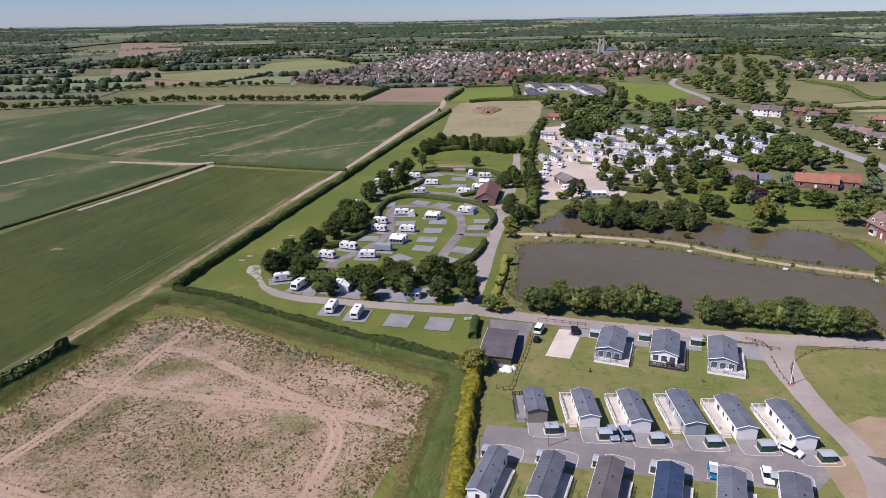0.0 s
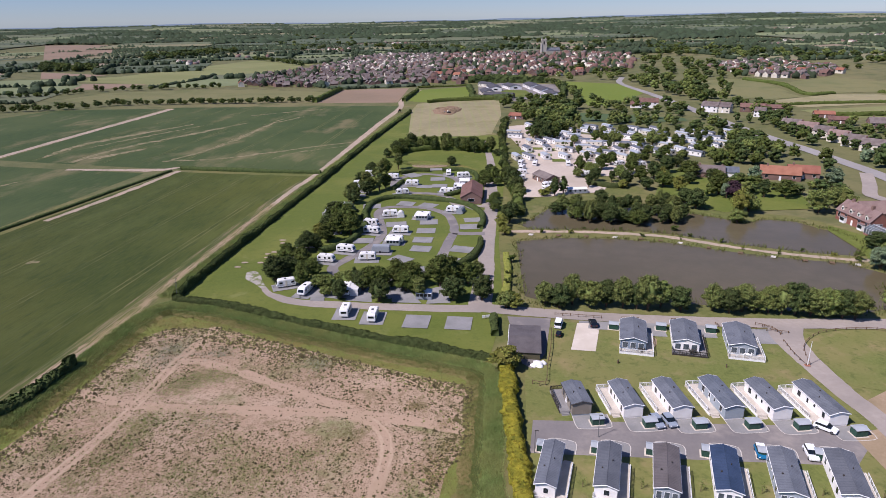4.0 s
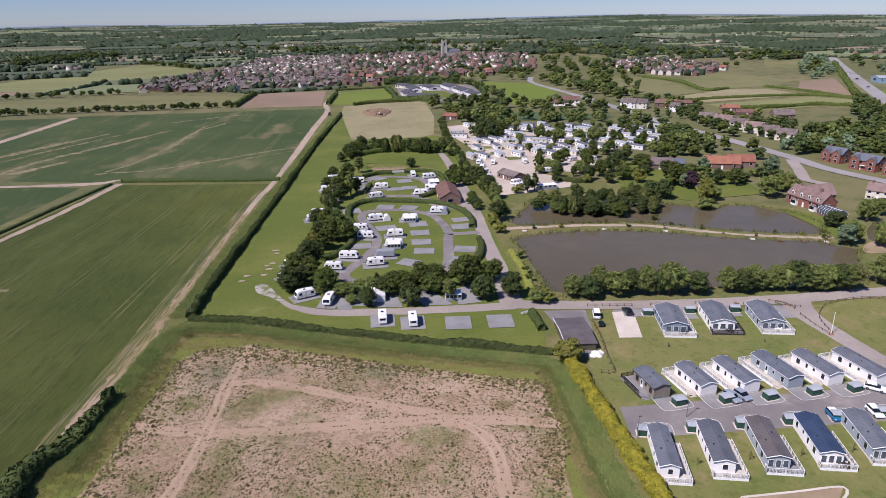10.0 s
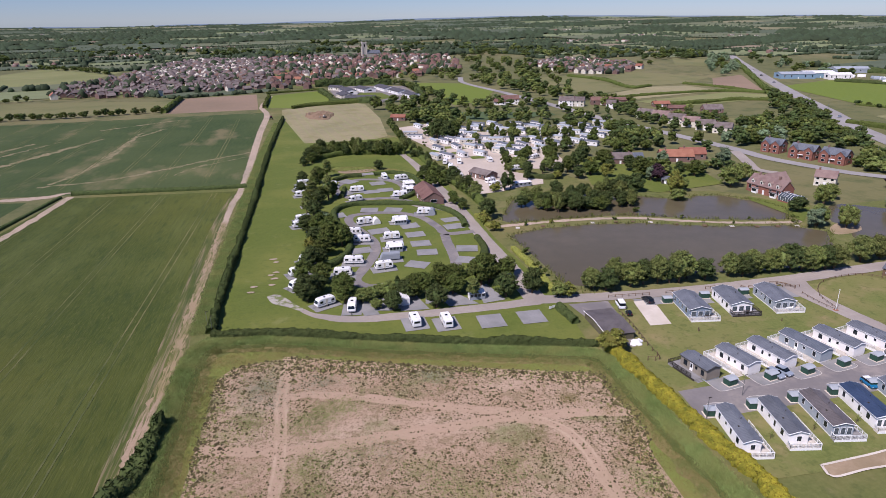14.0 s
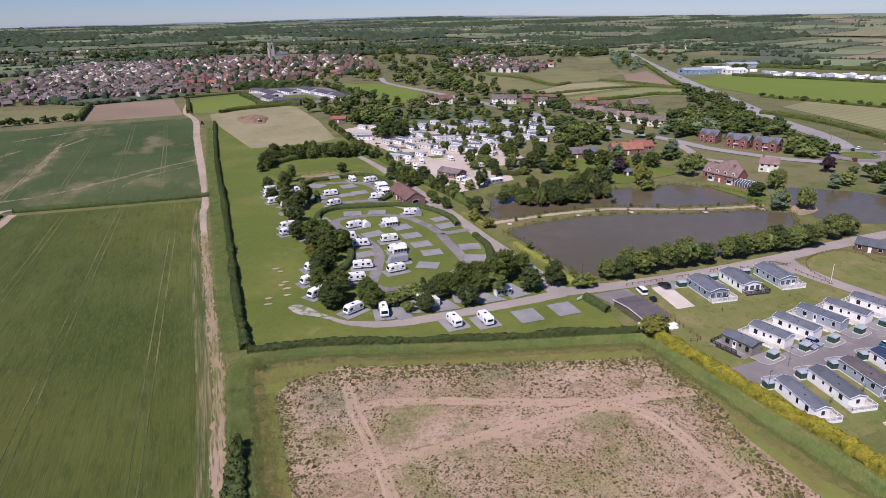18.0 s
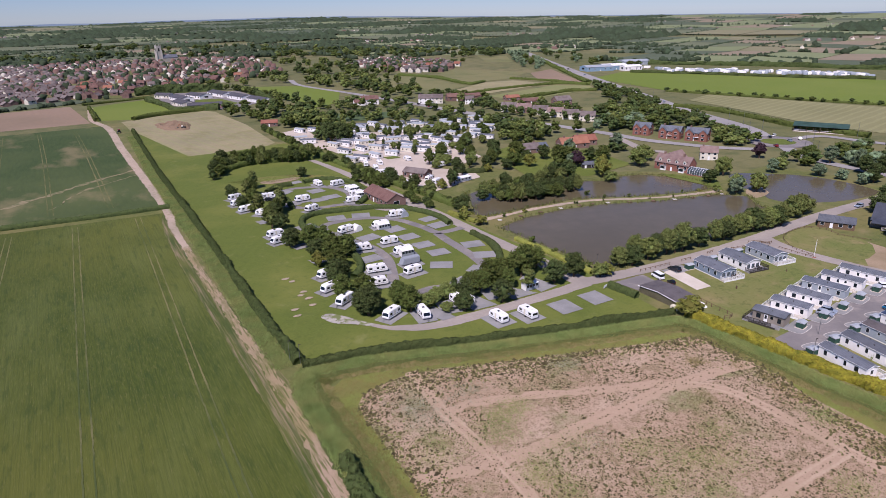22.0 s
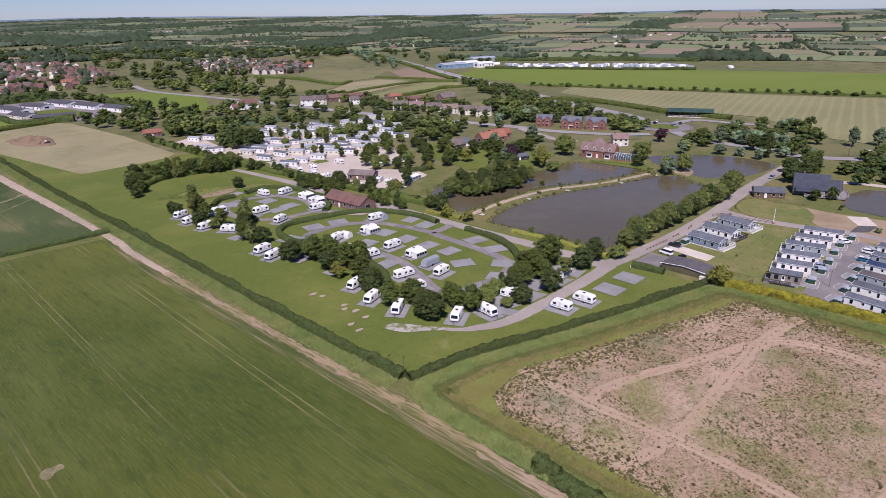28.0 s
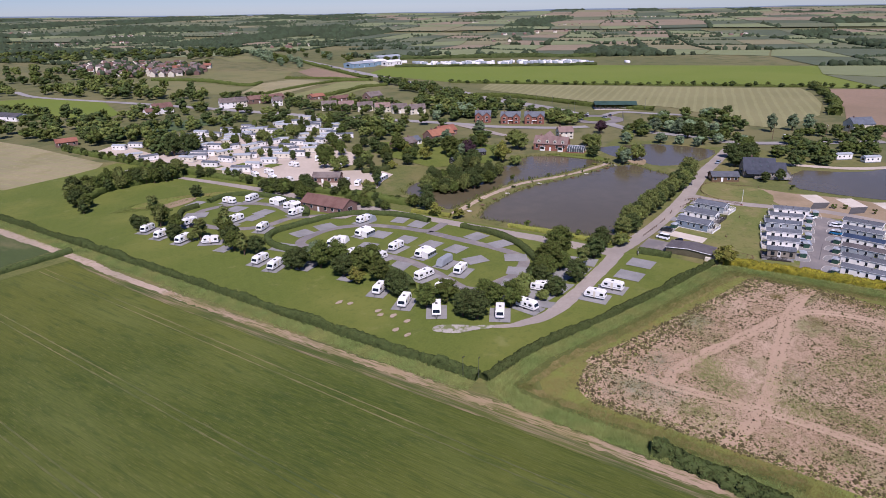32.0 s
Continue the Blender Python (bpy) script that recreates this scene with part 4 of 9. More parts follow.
def lodge(x, y, rz, L, W, roof, wall, trim, side=0, side_w=2.0, front=1.5, deck="deck", rail="trim_white", porch=True, label="", glazed=True, flip=False, eave=2.95, ridge=3.5):
    """A holiday lodge: length along its y, gable front at -y (at +y when flipped), raised on a skirt with a timber deck."""
    ob = thing("holiday_lodge", label, "lodge", "lodges in the holiday park", at=pose(x, y, 0, 0, 0, rz + (180 if flip else 0)))
    w2, l2, b = W / 2, L / 2, 0.45
    part("skirt", box(-w2 + 0.06, w2 - 0.06, -l2 + 0.06, l2 - 0.06, 0, b), M["wall_grey"] if wall == "wall_taupe" else M["wall_white"], ob)
    body = extrude_profile([(-w2, b), (w2, b), (w2, eave), (0, ridge), (-w2, eave)], -l2, l2)
    bmesh.ops.rotate(body, verts=list(body.verts), cent=(0, 0, 0), matrix=Matrix.Rotation(radians(90), 3, "Z"))
    part("wall", body, M[wall], ob)
    fo = front * 0.75 if porch else 0.3
    sl = (ridge - eave) / w2
    for s in (-1, 1):
        pr = [(0, ridge + 0.02), (s * (w2 + 0.22), eave - 0.22 * sl + 0.02), (s * (w2 + 0.22), eave - 0.22 * sl + 0.13), (0, ridge + 0.14)]
        bm = extrude_profile(pr, -l2 - fo, l2 + 0.2)
        bmesh.ops.rotate(bm, verts=list(bm.verts), cent=(0, 0, 0), matrix=Matrix.Rotation(radians(90), 3, "Z"))
        for v in bm.verts:
            v.co.x, v.co.y = -v.co.x, -v.co.y
        for v in bm.verts:
            v.co.y = -v.co.y
        bmesh.ops.recalc_face_normals(bm, faces=list(bm.faces))
        part("roof_slope", bm, M[roof], ob)
        for yy in (-l2 - fo - 0.02, l2 + 0.2):
            part("bargeboard", tube((0, yy, ridge + 0.06), (s * (w2 + 0.22), yy, eave - 0.22 * sl + 0.06), 0.09, 4), M[trim], ob)
        part("gutter", tube((s * (w2 + 0.24), -l2 - fo, eave - 0.22 * sl), (s * (w2 + 0.24), l2 + 0.2, eave - 0.22 * sl), 0.06, 6), M[trim], ob)
    part("ridge_cap", tube((0, -l2 - fo, ridge + 0.13), (0, l2 + 0.2, ridge + 0.13), 0.08, 6), M[roof], ob)
    part("flue", tube((w2 * 0.4, l2 * 0.1, ridge - 0.4), (w2 * 0.4, l2 * 0.1, ridge + 0.25), 0.09, 8), M["trim_dark"], ob)
    part("roof_vent", soft_box(-w2 * 0.55, -w2 * 0.55 + 0.3, -l2 * 0.3, -l2 * 0.3 + 0.3, eave + 0.2, eave + 0.62), M["trim_dark"], ob)
    # side windows and door
    for s in (-1, 1):
        ys = [-l2 * 0.62, -l2 * 0.15, l2 * 0.22, l2 * 0.7]
        for k, yy in enumerate(ys):
            ww = (0.5, 0.32, 0.28, 0.4)[k]
            z0 = 0.95 if k != 2 else 1.5
            if k == 1 and s == (side or 1):
                dr = part("door", soft_box(s * (w2 + 0.0) - 0.03, s * w2 + 0.04, yy - 0.45, yy + 0.45, b + 0.05, b + 2.1, 0.02), M["trim_white"], ob)
                part("pane", box(s * w2 - 0.05, s * w2 + 0.055, yy - 0.28, yy + 0.28, b + 0.9, b + 1.9), M["glass_dark"], dr)
            else:
                window(ob, "x", s * w2, yy - ww, yy + ww, z0 + 0.2, 2.35, s, M[trim])
    if glazed:
        for u in (-0.62, 0.0, 0.62):
            window(ob, "y", -l2, u * w2 - w2 * 0.2, u * w2 + w2 * 0.2, 0.9, 2.3, -1, M[trim], "glazed_door")
    else:
        window(ob, "y", -l2, -w2 * 0.15, w2 * 0.3, 1.3, 2.3, -1, M[trim])
    # deck
    dz = 0.55
    x0, x1 = -w2 - (side_w if side < 0 else 0.15), w2 + (side_w if side > 0 else 0.15)
    if front:
        part("deck", box(x0, x1, -l2 - front, -l2 - 0.01, 0.08, dz), M[deck], ob)
        part("deck_fascia", box(x0 - 0.03, x1 + 0.03, -l2 - front - 0.05, -l2 - front, 0, dz + 0.02), M[rail], ob)
        railing(ob, [(x0 + 0.05, -l2), (x0 + 0.05, -l2 - front + 0.05), (x1 - 0.05, -l2 - front + 0.05)], dz, 0.95, M[rail])
    if side:
        e0, e1 = -l2 * 0.95 if not front else -l2, l2 * 0.7
        a0, a1 = (w2 + 0.01, w2 + side_w) if side > 0 else (-w2 - side_w, -w2 - 0.01)
        part("side_deck", box(a0, a1, e0, e1, 0.08, dz), M[deck], ob)
        xe = side * (w2 + side_w - 0.05)
        railing(ob, [(xe, e0 - (front or 0)), (xe, e1 - 1.2)], dz, 0.95, M[rail])
        part("side_fascia", box(min(xe, xe + 0.09 * side), max(xe, xe + 0.09 * side), e0, e1, 0, dz + 0.02), M[rail], ob)
        for i in range(3):
            part("step", box(min(a0, a1) + 0.3, max(a0, a1) - 0.3, e1 + 0.28 * i, e1 + 0.28 * (i + 1), 0, dz - 0.16 * (i + 0.7)), M[deck], ob)
    return ob


C_ROOF = ("roof_slate", "roof_charcoal", "roof_brown", "roof_blue", "roof_slate", "roof_charcoal")
C_WALL = ("wall_white", "wall_white", "wall_grey", "wall_white", "wall_grey", "wall_white")
for i in range(6):
    lodge(-14.0 + 10.1 * i, 92.7 + 0.55 * i, -9.5, 12.0, (3.4, 3.8, 4.1, 4.1, 4.1, 4.5)[i], C_ROOF[i], C_WALL[i], "trim_white", 1, 2.0, 1.3,
          "deck_grey" if i == 2 else "deck", "trim_white", False,
          "%s holiday lodge with a %s pitched roof and a wrap-round deck" % (C_WALL[i][5:], C_ROOF[i][5:]), i > 1)
B_NEAR = ((-7.0, 112.0, 8.0, "wall_taupe", "roof_slate", "trim_dark"), (3.3, 112.2, 9.4, "wall_white", "roof_slate", "trim_white"), (13.0, 112.7, 10.6, "wall_white", "roof_slate", "trim_white"),
          (23.3, 113.8, 11.4, "wall_grey", "roof_greyblue", "trim_white"), (32.7, 114.4, 10.8, "wall_white", "roof_slate", "trim_white"), (42.8, 113.4, 12.0, "wall_white", "roof_slate", "trim_white"))
for x, y, L, wl, rf, tr in B_NEAR:
    a = radians(12.6)
    lodge(x - math.sin(a) * L / 2, y + math.cos(a) * L / 2, 12.6, L, 4.0, rf, wl, tr, 1, 2.2, 1.6, "deck_grey" if wl == "wall_taupe" else "deck", tr, False,
          "%s holiday lodge with a slate-grey roof and a railed deck" % wl[5:], True, True)
for x, y, wl, rl in ((8.1, 146.4, "wall_bluegrey", "trim_white"), (20.6, 146.9, "wall_white", "trim_dark"), (33.4, 146.2, "wall_grey", "trim_white")):
    lodge(x, y, -7.5, 11.4, 6.0, "roof_slate", wl, "trim_white", 1, 1.8, 1.9, "deck_grey" if rl == "trim_dark" else "deck", rl, False,
          "wide %s holiday lodge with glazed front and railed deck" % wl[5:], True, False, 2.9, 3.75)


def garden_shed(x, y, rz, label="dark green metal shed with a pale grey roof"):
    ob = thing("storage_shed", label, "shed", "sheds beside the lodges", at=pose(x, y, 0.12, 0, 0, rz) @ Matrix.Diagonal((0.85, 0.85, 0.85, 1)))
    part("base", soft_box(-1.75, 1.75, -1.4, 1.4, -0.06, 0.05, 0.02), M["concrete"], ob)
    part("wall", box(-1.4, 1.4, -1.05, 1.05, 0.05, 1.75), M["shed_green"], ob)
    bm = extrude_profile([(-1.25, 1.72), (1.25, 1.72), (1.25, 1.8), (0, 2.2), (-1.25, 1.8)], -1.55, 1.55)
    part("roof", bm, M["shed_roof"], ob)
    part("door", soft_box(-0.4, 0.4, -1.1, -1.06, 0.1, 1.65, 0.01), M["shed_green"], ob)
    return ob


def kerb_bay(x, y, rz, w=7.5, d=5.0, s=1):
    """A gravel bay edged with a pale rounded kerb."""
    m = pose(x, y, 0, 0, 0, rz)
    pts = [(0, 0), (0, -d + 1.0), (1.0 * s, -d), ((w - 1.0) * s, -d), (w * s, -d + 1.0), (w * s, 0)]
    P = [(m @ Vector((a, b, 0))).xy for a, b in pts]
    flat("gravel_bay", [tuple(p) for p in P], 0.14, M["gravel_pad"], "grey gravel bay beside a lodge", "paving")
    strip("kerb", [tuple(p) for p in P], 0.16, 0.2, M["kerb"], "pale concrete kerb edging", "kerb", 0.6)


for i, (x, y, L, wl, rf, tr) in enumerate(B_NEAR):
    garden_shed(x + 2.9, y - 2.2, 12.6)
    kerb_bay(x - 1.9, y - 0.3, 10.0, 7.2, 4.6)
for i in range(6):
    garden_shed(-14.0 + 10.1 * i - 0.9, 100.1 + 0.55 * i, 170)
    kerb_bay(-14.0 + 10.1 * i - 0.6, 99.9 + 0.55 * i, 172.0, 5.6, 4.0, -1)

flat("concrete_base", [(-5, 154.7), (-1.9, 154.9), (-2.4, 151.8), (0.4, 151.3), (-1.6, 139.5), (-7.5, 139.8)], 0.16, M["concrete"], "bare pale concrete lodge base", "concrete base")
for x0, x1, y0, y1 in ((-4.5, 4.6, 151.5, 156.2), (12.0, 17.2, 149.0, 156.4), (24.6, 29.6, 149.5, 156.4), (37.4, 45.5, 147.5, 155.6)):
    flat("lodge_parking", [(x0, y0), (x1, y0), (x1, y1), (x0, y1)], 0.1, M["gravel_pad"], "grey gravel parking by the lodges", "paving")


def deck_set(x, y, rz, dark=True):
    """A small outdoor table with four chairs on a deck."""
    m = M["trim_dark"] if dark else M["trim_white"]
    tb = thing("garden_table", "%s garden table on a lodge deck" % ("dark" if dark else "white"), "table", "deck furniture", at=pose(x, y, 0.55, 0, 0, rz))
    part("tabletop", soft_box(-0.5, 0.5, -0.4, 0.4, 0.68, 0.73, 0.02), m, tb)
    for sx in (-0.42, 0.42):
        for sy in (-0.32, 0.32):
            part("leg", tube((sx, sy, 0), (sx, sy, 0.69), 0.03, 6), m, tb)
    for k in range(4):
        a = radians(rz + 90 * k)
        ch = thing("garden_chair", "%s garden chair on a lodge deck" % ("dark" if dark else "white"), "chair", "deck furniture", at=pose(x + 0.85 * math.cos(a), y + 0.85 * math.sin(a), 0.55, 0, 0, rz + 90 * k))
        part("seat", soft_box(-0.22, 0.22, -0.22, 0.22, 0.4, 0.45, 0.015), m, ch)
        part("backrest", soft_box(0.2, 0.25, -0.22, 0.22, 0.45, 0.9, 0.015), m, ch)
        for sx in (-0.19, 0.19):
            for sy in (-0.19, 0.19):
                part("leg", tube((sx, sy, 0), (sx, sy, 0.41), 0.02, 5), m, ch)


for q in ((8.9, 139.8, 10, True), (21.3, 140.3, 40, True), (33.6, 139.6, 20, False), (0.6, 121.0, 15, False), (10.4, 121.4, 30, True), (20.2, 122.0, 5, False), (17.2, 87.6, 10, True), (27.2, 88.0, 35, False)):
    deck_set(*q)


def sapling(x, y):
    """A newly planted whip tied to a stake."""
    ob = thing("sapling", "newly planted thin sapling tied to a stake", "tree", "saplings between the lodges", at=pose(x, y, 0.05))
    part("stake", tube((0, 0, 0), (0, 0, 1.3), 0.035, 6), M["timber"], ob)
    part("stem", tube((0.12, 0, 0), (0.15, 0.03, 1.7), 0.025, 6, None, 0.01), M["bark"], ob)
    v, f = leaf_cards(rng.normal(0, 1, (90, 3)) * (0.22, 0.22, 0.4) + (0.14, 0, 1.5), rng.normal(0, 1, (90, 3)), 0.16)
    link_mesh("crown", fast_mesh("crown", v, f), M["leaf_light"], ob)


for q in ((-8.4, 90.4), (1.6, 91.0), (11.6, 91.4), (21.8, 92.0), (31.8, 92.6), (41.6, 93.0)):
    sapling(*q)
for x, y in ((3.0, 134.2), (27.6, 134.8), (9.0, 98.2), (9.4, 97.9), (3.2, 134.6)):
    ob = thing("stub_post", "short dark timber service post in the grass", "post", at=pose(x, y, 0.05))
    part("shaft", soft_box(-0.1, 0.1, -0.1, 0.1, 0, 0.85, 0.02), M["timber"], ob)
    part("cap", soft_box(-0.12, 0.12, -0.12, 0.12, 0.85, 0.92, 0.02), M["trim_dark"], ob)

# ---- cars ----
CAR_PAINT = {k: mat("paint_" + k, (rgb(a), rgb(b)), 1.0, rough=0.25, spec=0.6) for k, a, b in (("white", "eceff0", "f4f6f6"), ("silver", "8e98a4", "9aa4b0"), ("blue", "1e6a94", "2878a4"), ("dark", "22262c", "2c3036"), ("red", "8a2420", "982e28"))}


def car(x, y, rz, paint, label, L=4.2, W=1.78, H=1.48, van=False, z=0.2):
    ob = thing("car", label, "car", "", at=pose(x, y, z, 0, 0, rz))
    l2, w2 = L / 2, W / 2
    hood = 0.92 if not van else 1.1
    pr = [(-l2, 0.25), (l2 - 0.1, 0.25), (l2, 0.5), (l2 - 0.05, hood - 0.18), (l2 * 0.48, hood), (-l2 + 0.1, hood), (-l2, 0.7)]
    bm = extrude_profile(pr, -w2, w2)
    bmesh.ops.rotate(bm, verts=list(bm.verts), cent=(0, 0, 0), matrix=Matrix.Rotation(radians(-90), 3, "Z"))
    bmesh.ops.bevel(bm, geom=list(bm.edges), offset=0.08, segments=2, affect="EDGES")
    part("body", bm, CAR_PAINT[paint], ob)
    c0, c1, t0, t1 = (-l2 * 0.92, l2 * 0.5, -l2 * 0.78, l2 * 0.12) if not van else (-l2 * 0.98, l2 * 0.75, -l2 * 0.95, l2 * 0.45)
    gl = extrude_profile([(c0, hood - 0.05), (c1, hood - 0.05), (t1, H - 0.08), (t0, H - 0.08)], -w2 + 0.1, w2 - 0.1)
    bmesh.ops.rotate(gl, verts=list(gl.verts), cent=(0, 0, 0), matrix=Matrix.Rotation(radians(-90), 3, "Z"))
    part("cabin_glass", gl, M["glass_dark"], ob)
    part("roof", soft_box(t0 - 0.02, t1 + 0.02, -w2 + 0.13, w2 - 0.13, H - 0.12, H, 0.05, 2), CAR_PAINT["white" if paint == "blue" else paint], ob)
    for sx in (-l2 * 0.62, l2 * 0.62):
        for s in (-1, 1):
            wh = part("wheel", tube((sx, s * (w2 - 0.18), 0.31), (sx, s * (w2 + 0.01), 0.31), 0.31, 14), M["tyre"], ob)
            part("rim", tube((sx, s * (w2 - 0.1), 0.31), (sx, s * (w2 + 0.025), 0.31), 0.19, 10), M["steel"], wh)
    for s in (-1, 1):
        part("headlight", soft_box(l2 - 0.14, l2 - 0.02, s * w2 * 0.72 - 0.16, s * w2 * 0.72 + 0.16, 0.55, 0.7, 0.03), M["trim_white"], ob)
        part("tail_light", soft_box(-l2 - 0.01, -l2 + 0.08, s * w2 * 0.78 - 0.1, s * w2 * 0.78 + 0.1, 0.6, 0.8, 0.02), CAR_PAINT["red"], ob)
    return ob


car(40.0, 112.0, -38, "white", "white hatchback parked by a lodge")
car(25.0, 102.8, -95, "blue", "blue and white small car parked between lodges", 3.9)
car(34.0, 103.4, -93, "white", "white hatchback parked between lodges")
car(7.7, 110.6, -75, "silver", "silver saloon car parked beside a lodge", 4.3)
car(10.2, 111.1, -72, "silver", "silver hatchback parked beside a lodge", 4.1)

# ---- lodge park road, fences and poles ----
strip("service_road", [(48.7, 159.1), (46.7, 150.9), (47.3, 140.5), (49.8, 125.6), (52.5, 115.1), (52.4, 104.2)] + [(47, 84), (40, 78)], [9, 6, 5, 5, 5, 5], 0.16, M["concrete_road"], "pale concrete road curving past the lodges", "road", 1.5, 0.06)
flat("grass_island", [(56.1, 154.5), (63.2, 157.4), (72.9, 157.6), (77.5, 152), (75, 146.3), (78.1, 136.4), (63.6, 126.6), (49.5, 130.2), (47.8, 138.5), (49.5, 146.6)], 0.14, M["park_grass"], "grass island inside a timber fence", "lawn", smooth=1)
flat("bare_ground", [(76.7, 141.3), (74.6, 123.1), (77.3, 106.5), (76.1, 89.2), (51.2, 88.6), (45.7, 100.5), (44.5, 110.6), (51, 113.7), (52.4, 123.3)], 0.1, M["bare"], "bare brown earth beside a pond", "ground")
M["new_tarmac"] = mat("new_tarmac", (rgb("5a5856"), rgb("646260"), rgb("52504e")), 1.5, 0.2, bump=0.1)
for q in ([(73.7, 119.8), (77.6, 113.8), (67.6, 107.9), (63.9, 113.5)], [(74.6, 106.8), (78.3, 101.2), (68.3, 94.9), (63.8, 100.4)], [(75.6, 93.8), (79.2, 88.2), (69.2, 82.0), (64.8, 87.4)]):
    flat("concrete_base", q, 0.2, M["concrete"], "new pale concrete lodge base", "concrete base")
    (x0, y0), (x1, y1) = q[3], q[2]
    flat("ramp", [(x0, y0), (x1, y1), (x1 - 9.8, y1 + 0.9), (x0 - 10.6, y0 + 0.4)], 0.19, M["new_tarmac"], "dark new tarmac drive to a lodge base", "paving")
for x, y in ((59.3, 106.0), (60.4, 102.3), (81.3, 123.5), (58.6, 92.4)):
    tree("bush", x, y, 1.2, 1.8, "small dark shrub in bare earth", "shrub")


def rail_fence(path, h=0.75, every=2.2, label="low brown timber rail fence"):
    ob = thing("timber_fence", label, "fence")
    P = smooth_path(path, every)
    for x, y in P:
        o = new("post", post_mesh(h, 0.14, M["timber"]))
        o.parent, o.location = ob, (x, y, 0.05)
    for (x0, y0), (x1, y1) in zip(P, P[1:]):
        part("rail", tube((x0, y0, h - 0.08), (x1, y1, h - 0.08), 0.07, 4), M["timber"], ob)
    return ob


rail_fence([(78.1, 136.4), (75, 146.3), (77.5, 152), (72.9, 157.6), (63.2, 157.4), (55.2, 154.3), (49, 146.9), (46.9, 137.8)])
rail_fence([(41.2, 158.3), (44.8, 156.3), (45.6, 152.9)])
rail_fence([(45.1, 149.2), (45.2, 142.6), (45.9, 137.4)])
rail_fence([(-12, 149.2), (-12.4, 140), (-13.5, 129.9), (-14, 123), (-16.9, 123.1)], 1.2, 1.9, "weathered timber post and rail fence by the workshop")
rail_fence([(30.9, 157.4), (31.5, 156.3)])
rail_fence([(33, 156.7), (47.9, 153.9)])
for q in ([(-10.7, 159), (1.7, 158.2)], [(7, 158.2), (11.3, 158.1)], [(19.9, 158.4), (23.1, 158.7)], [(42.6, 157.2), (46.1, 153.4)]):
    rail_fence(q, 0.9, 1.8)


def pole(x, y, h, r, label, name="flagpole", base=True, arm=False):
    ob = thing(name, label, "pole", at=pose(x, y, 0))
    part("shaft", tube((0, 0, 0), (0, 0, h), r, 8, None, r * 0.6), M["trim_white"] if name == "flagpole" else M["steel"], ob)
    if base:
        part("base_stone", soft_box(-0.6, 0.6, -0.5, 0.5, 0, 0.3, 0.06), M["tile_orange"], ob)
    part("finial" if not arm else "lantern", soft_box(-0.1, 0.1 if not arm else 0.6, -0.1, 0.1, h, h + 0.14, 0.04), M["trim_dark"] if arm else M["trim_white"], ob)
    return ob


pole(46.3, 137.5, 6.2, 0.09, "white flagpole on a small painted base")
for x, y in ([(-4.3, 105.1)] + [(-16.6, 98.9)] + [(-20.7, 168.1)] + [(-122.9, 163.6)] + [(-121.3, 160.5)]):
    pole(x, y, 5.0, 0.07, "grey street lamp on a thin post", "street_lamp", False, True)

for x, y in ((228.6, 250.8), (202.7, 292.0), (253.2, 316.9), (221.7, 289.5), (262.0, 335.4), (237.3, 291.1), (208.4, 243.2), (271.3, 248.2), (243.4, 349.1), (192, 226), (300, 444), (330, 502)):
    pole(x, y, 9.0, 0.12, "tall grey street lamp beside the main road", "street_lamp", False, True)


def utility_pole(x, y):
    ob = thing("utility_pole", "weathered wooden utility pole with a cross arm", "pole", at=pose(x, y, 0, 0, 0, 30))
    part("shaft", tube((0, 0, 0), (0, 0, 9.5), 0.16, 8, None, 0.11), M["timber"], ob)
    part("cross_arm", box(-0.9, 0.9, -0.06, 0.06, 8.9, 9.05), M["timber"], ob)
    for u in (-0.75, 0.0, 0.75):
        part("insulator", tube((u, 0, 9.05), (u, 0, 9.3), 0.05, 6), M["trim_white"], ob)


for q in ((205.2, 122.0), (210.5, 111.4), (192.0, 148.0)):
    utility_pole(*q)


def signboard(x, y, rz):
    ob = thing("signboard", "small white notice board on two posts", "sign", at=pose(x, y, 0.05, 0, 0, rz))
    part("board", soft_box(-0.5, 0.5, -0.03, 0.03, 0.45, 1.2, 0.01), M["trim_white"], ob)
    for u in (-0.42, 0.42):
        part("post", tube((u, 0.04, 0), (u, 0.04, 1.2), 0.04, 6), M["timber"], ob)


signboard(-28.8, 155.2, 20)
signboard(-29.9, 154.7, 20)
car(116.6, 161.8, 178, "silver", "silver car driving along the service road")
car(201.7, 141.1, -60, "white", "white panel van on the main road", 5.4, 2.0, 2.4, True, 0.35)
car(-1.0, 153.9, 95, "dark", "dark blue car parked beside a lodge")
for q in ((4.2, 152.6), (16.2, 153.2), (28.6, 153.0)):
    garden_shed(q[0], q[1], -7.5, "small dark shed with a pale roof beside a lodge")


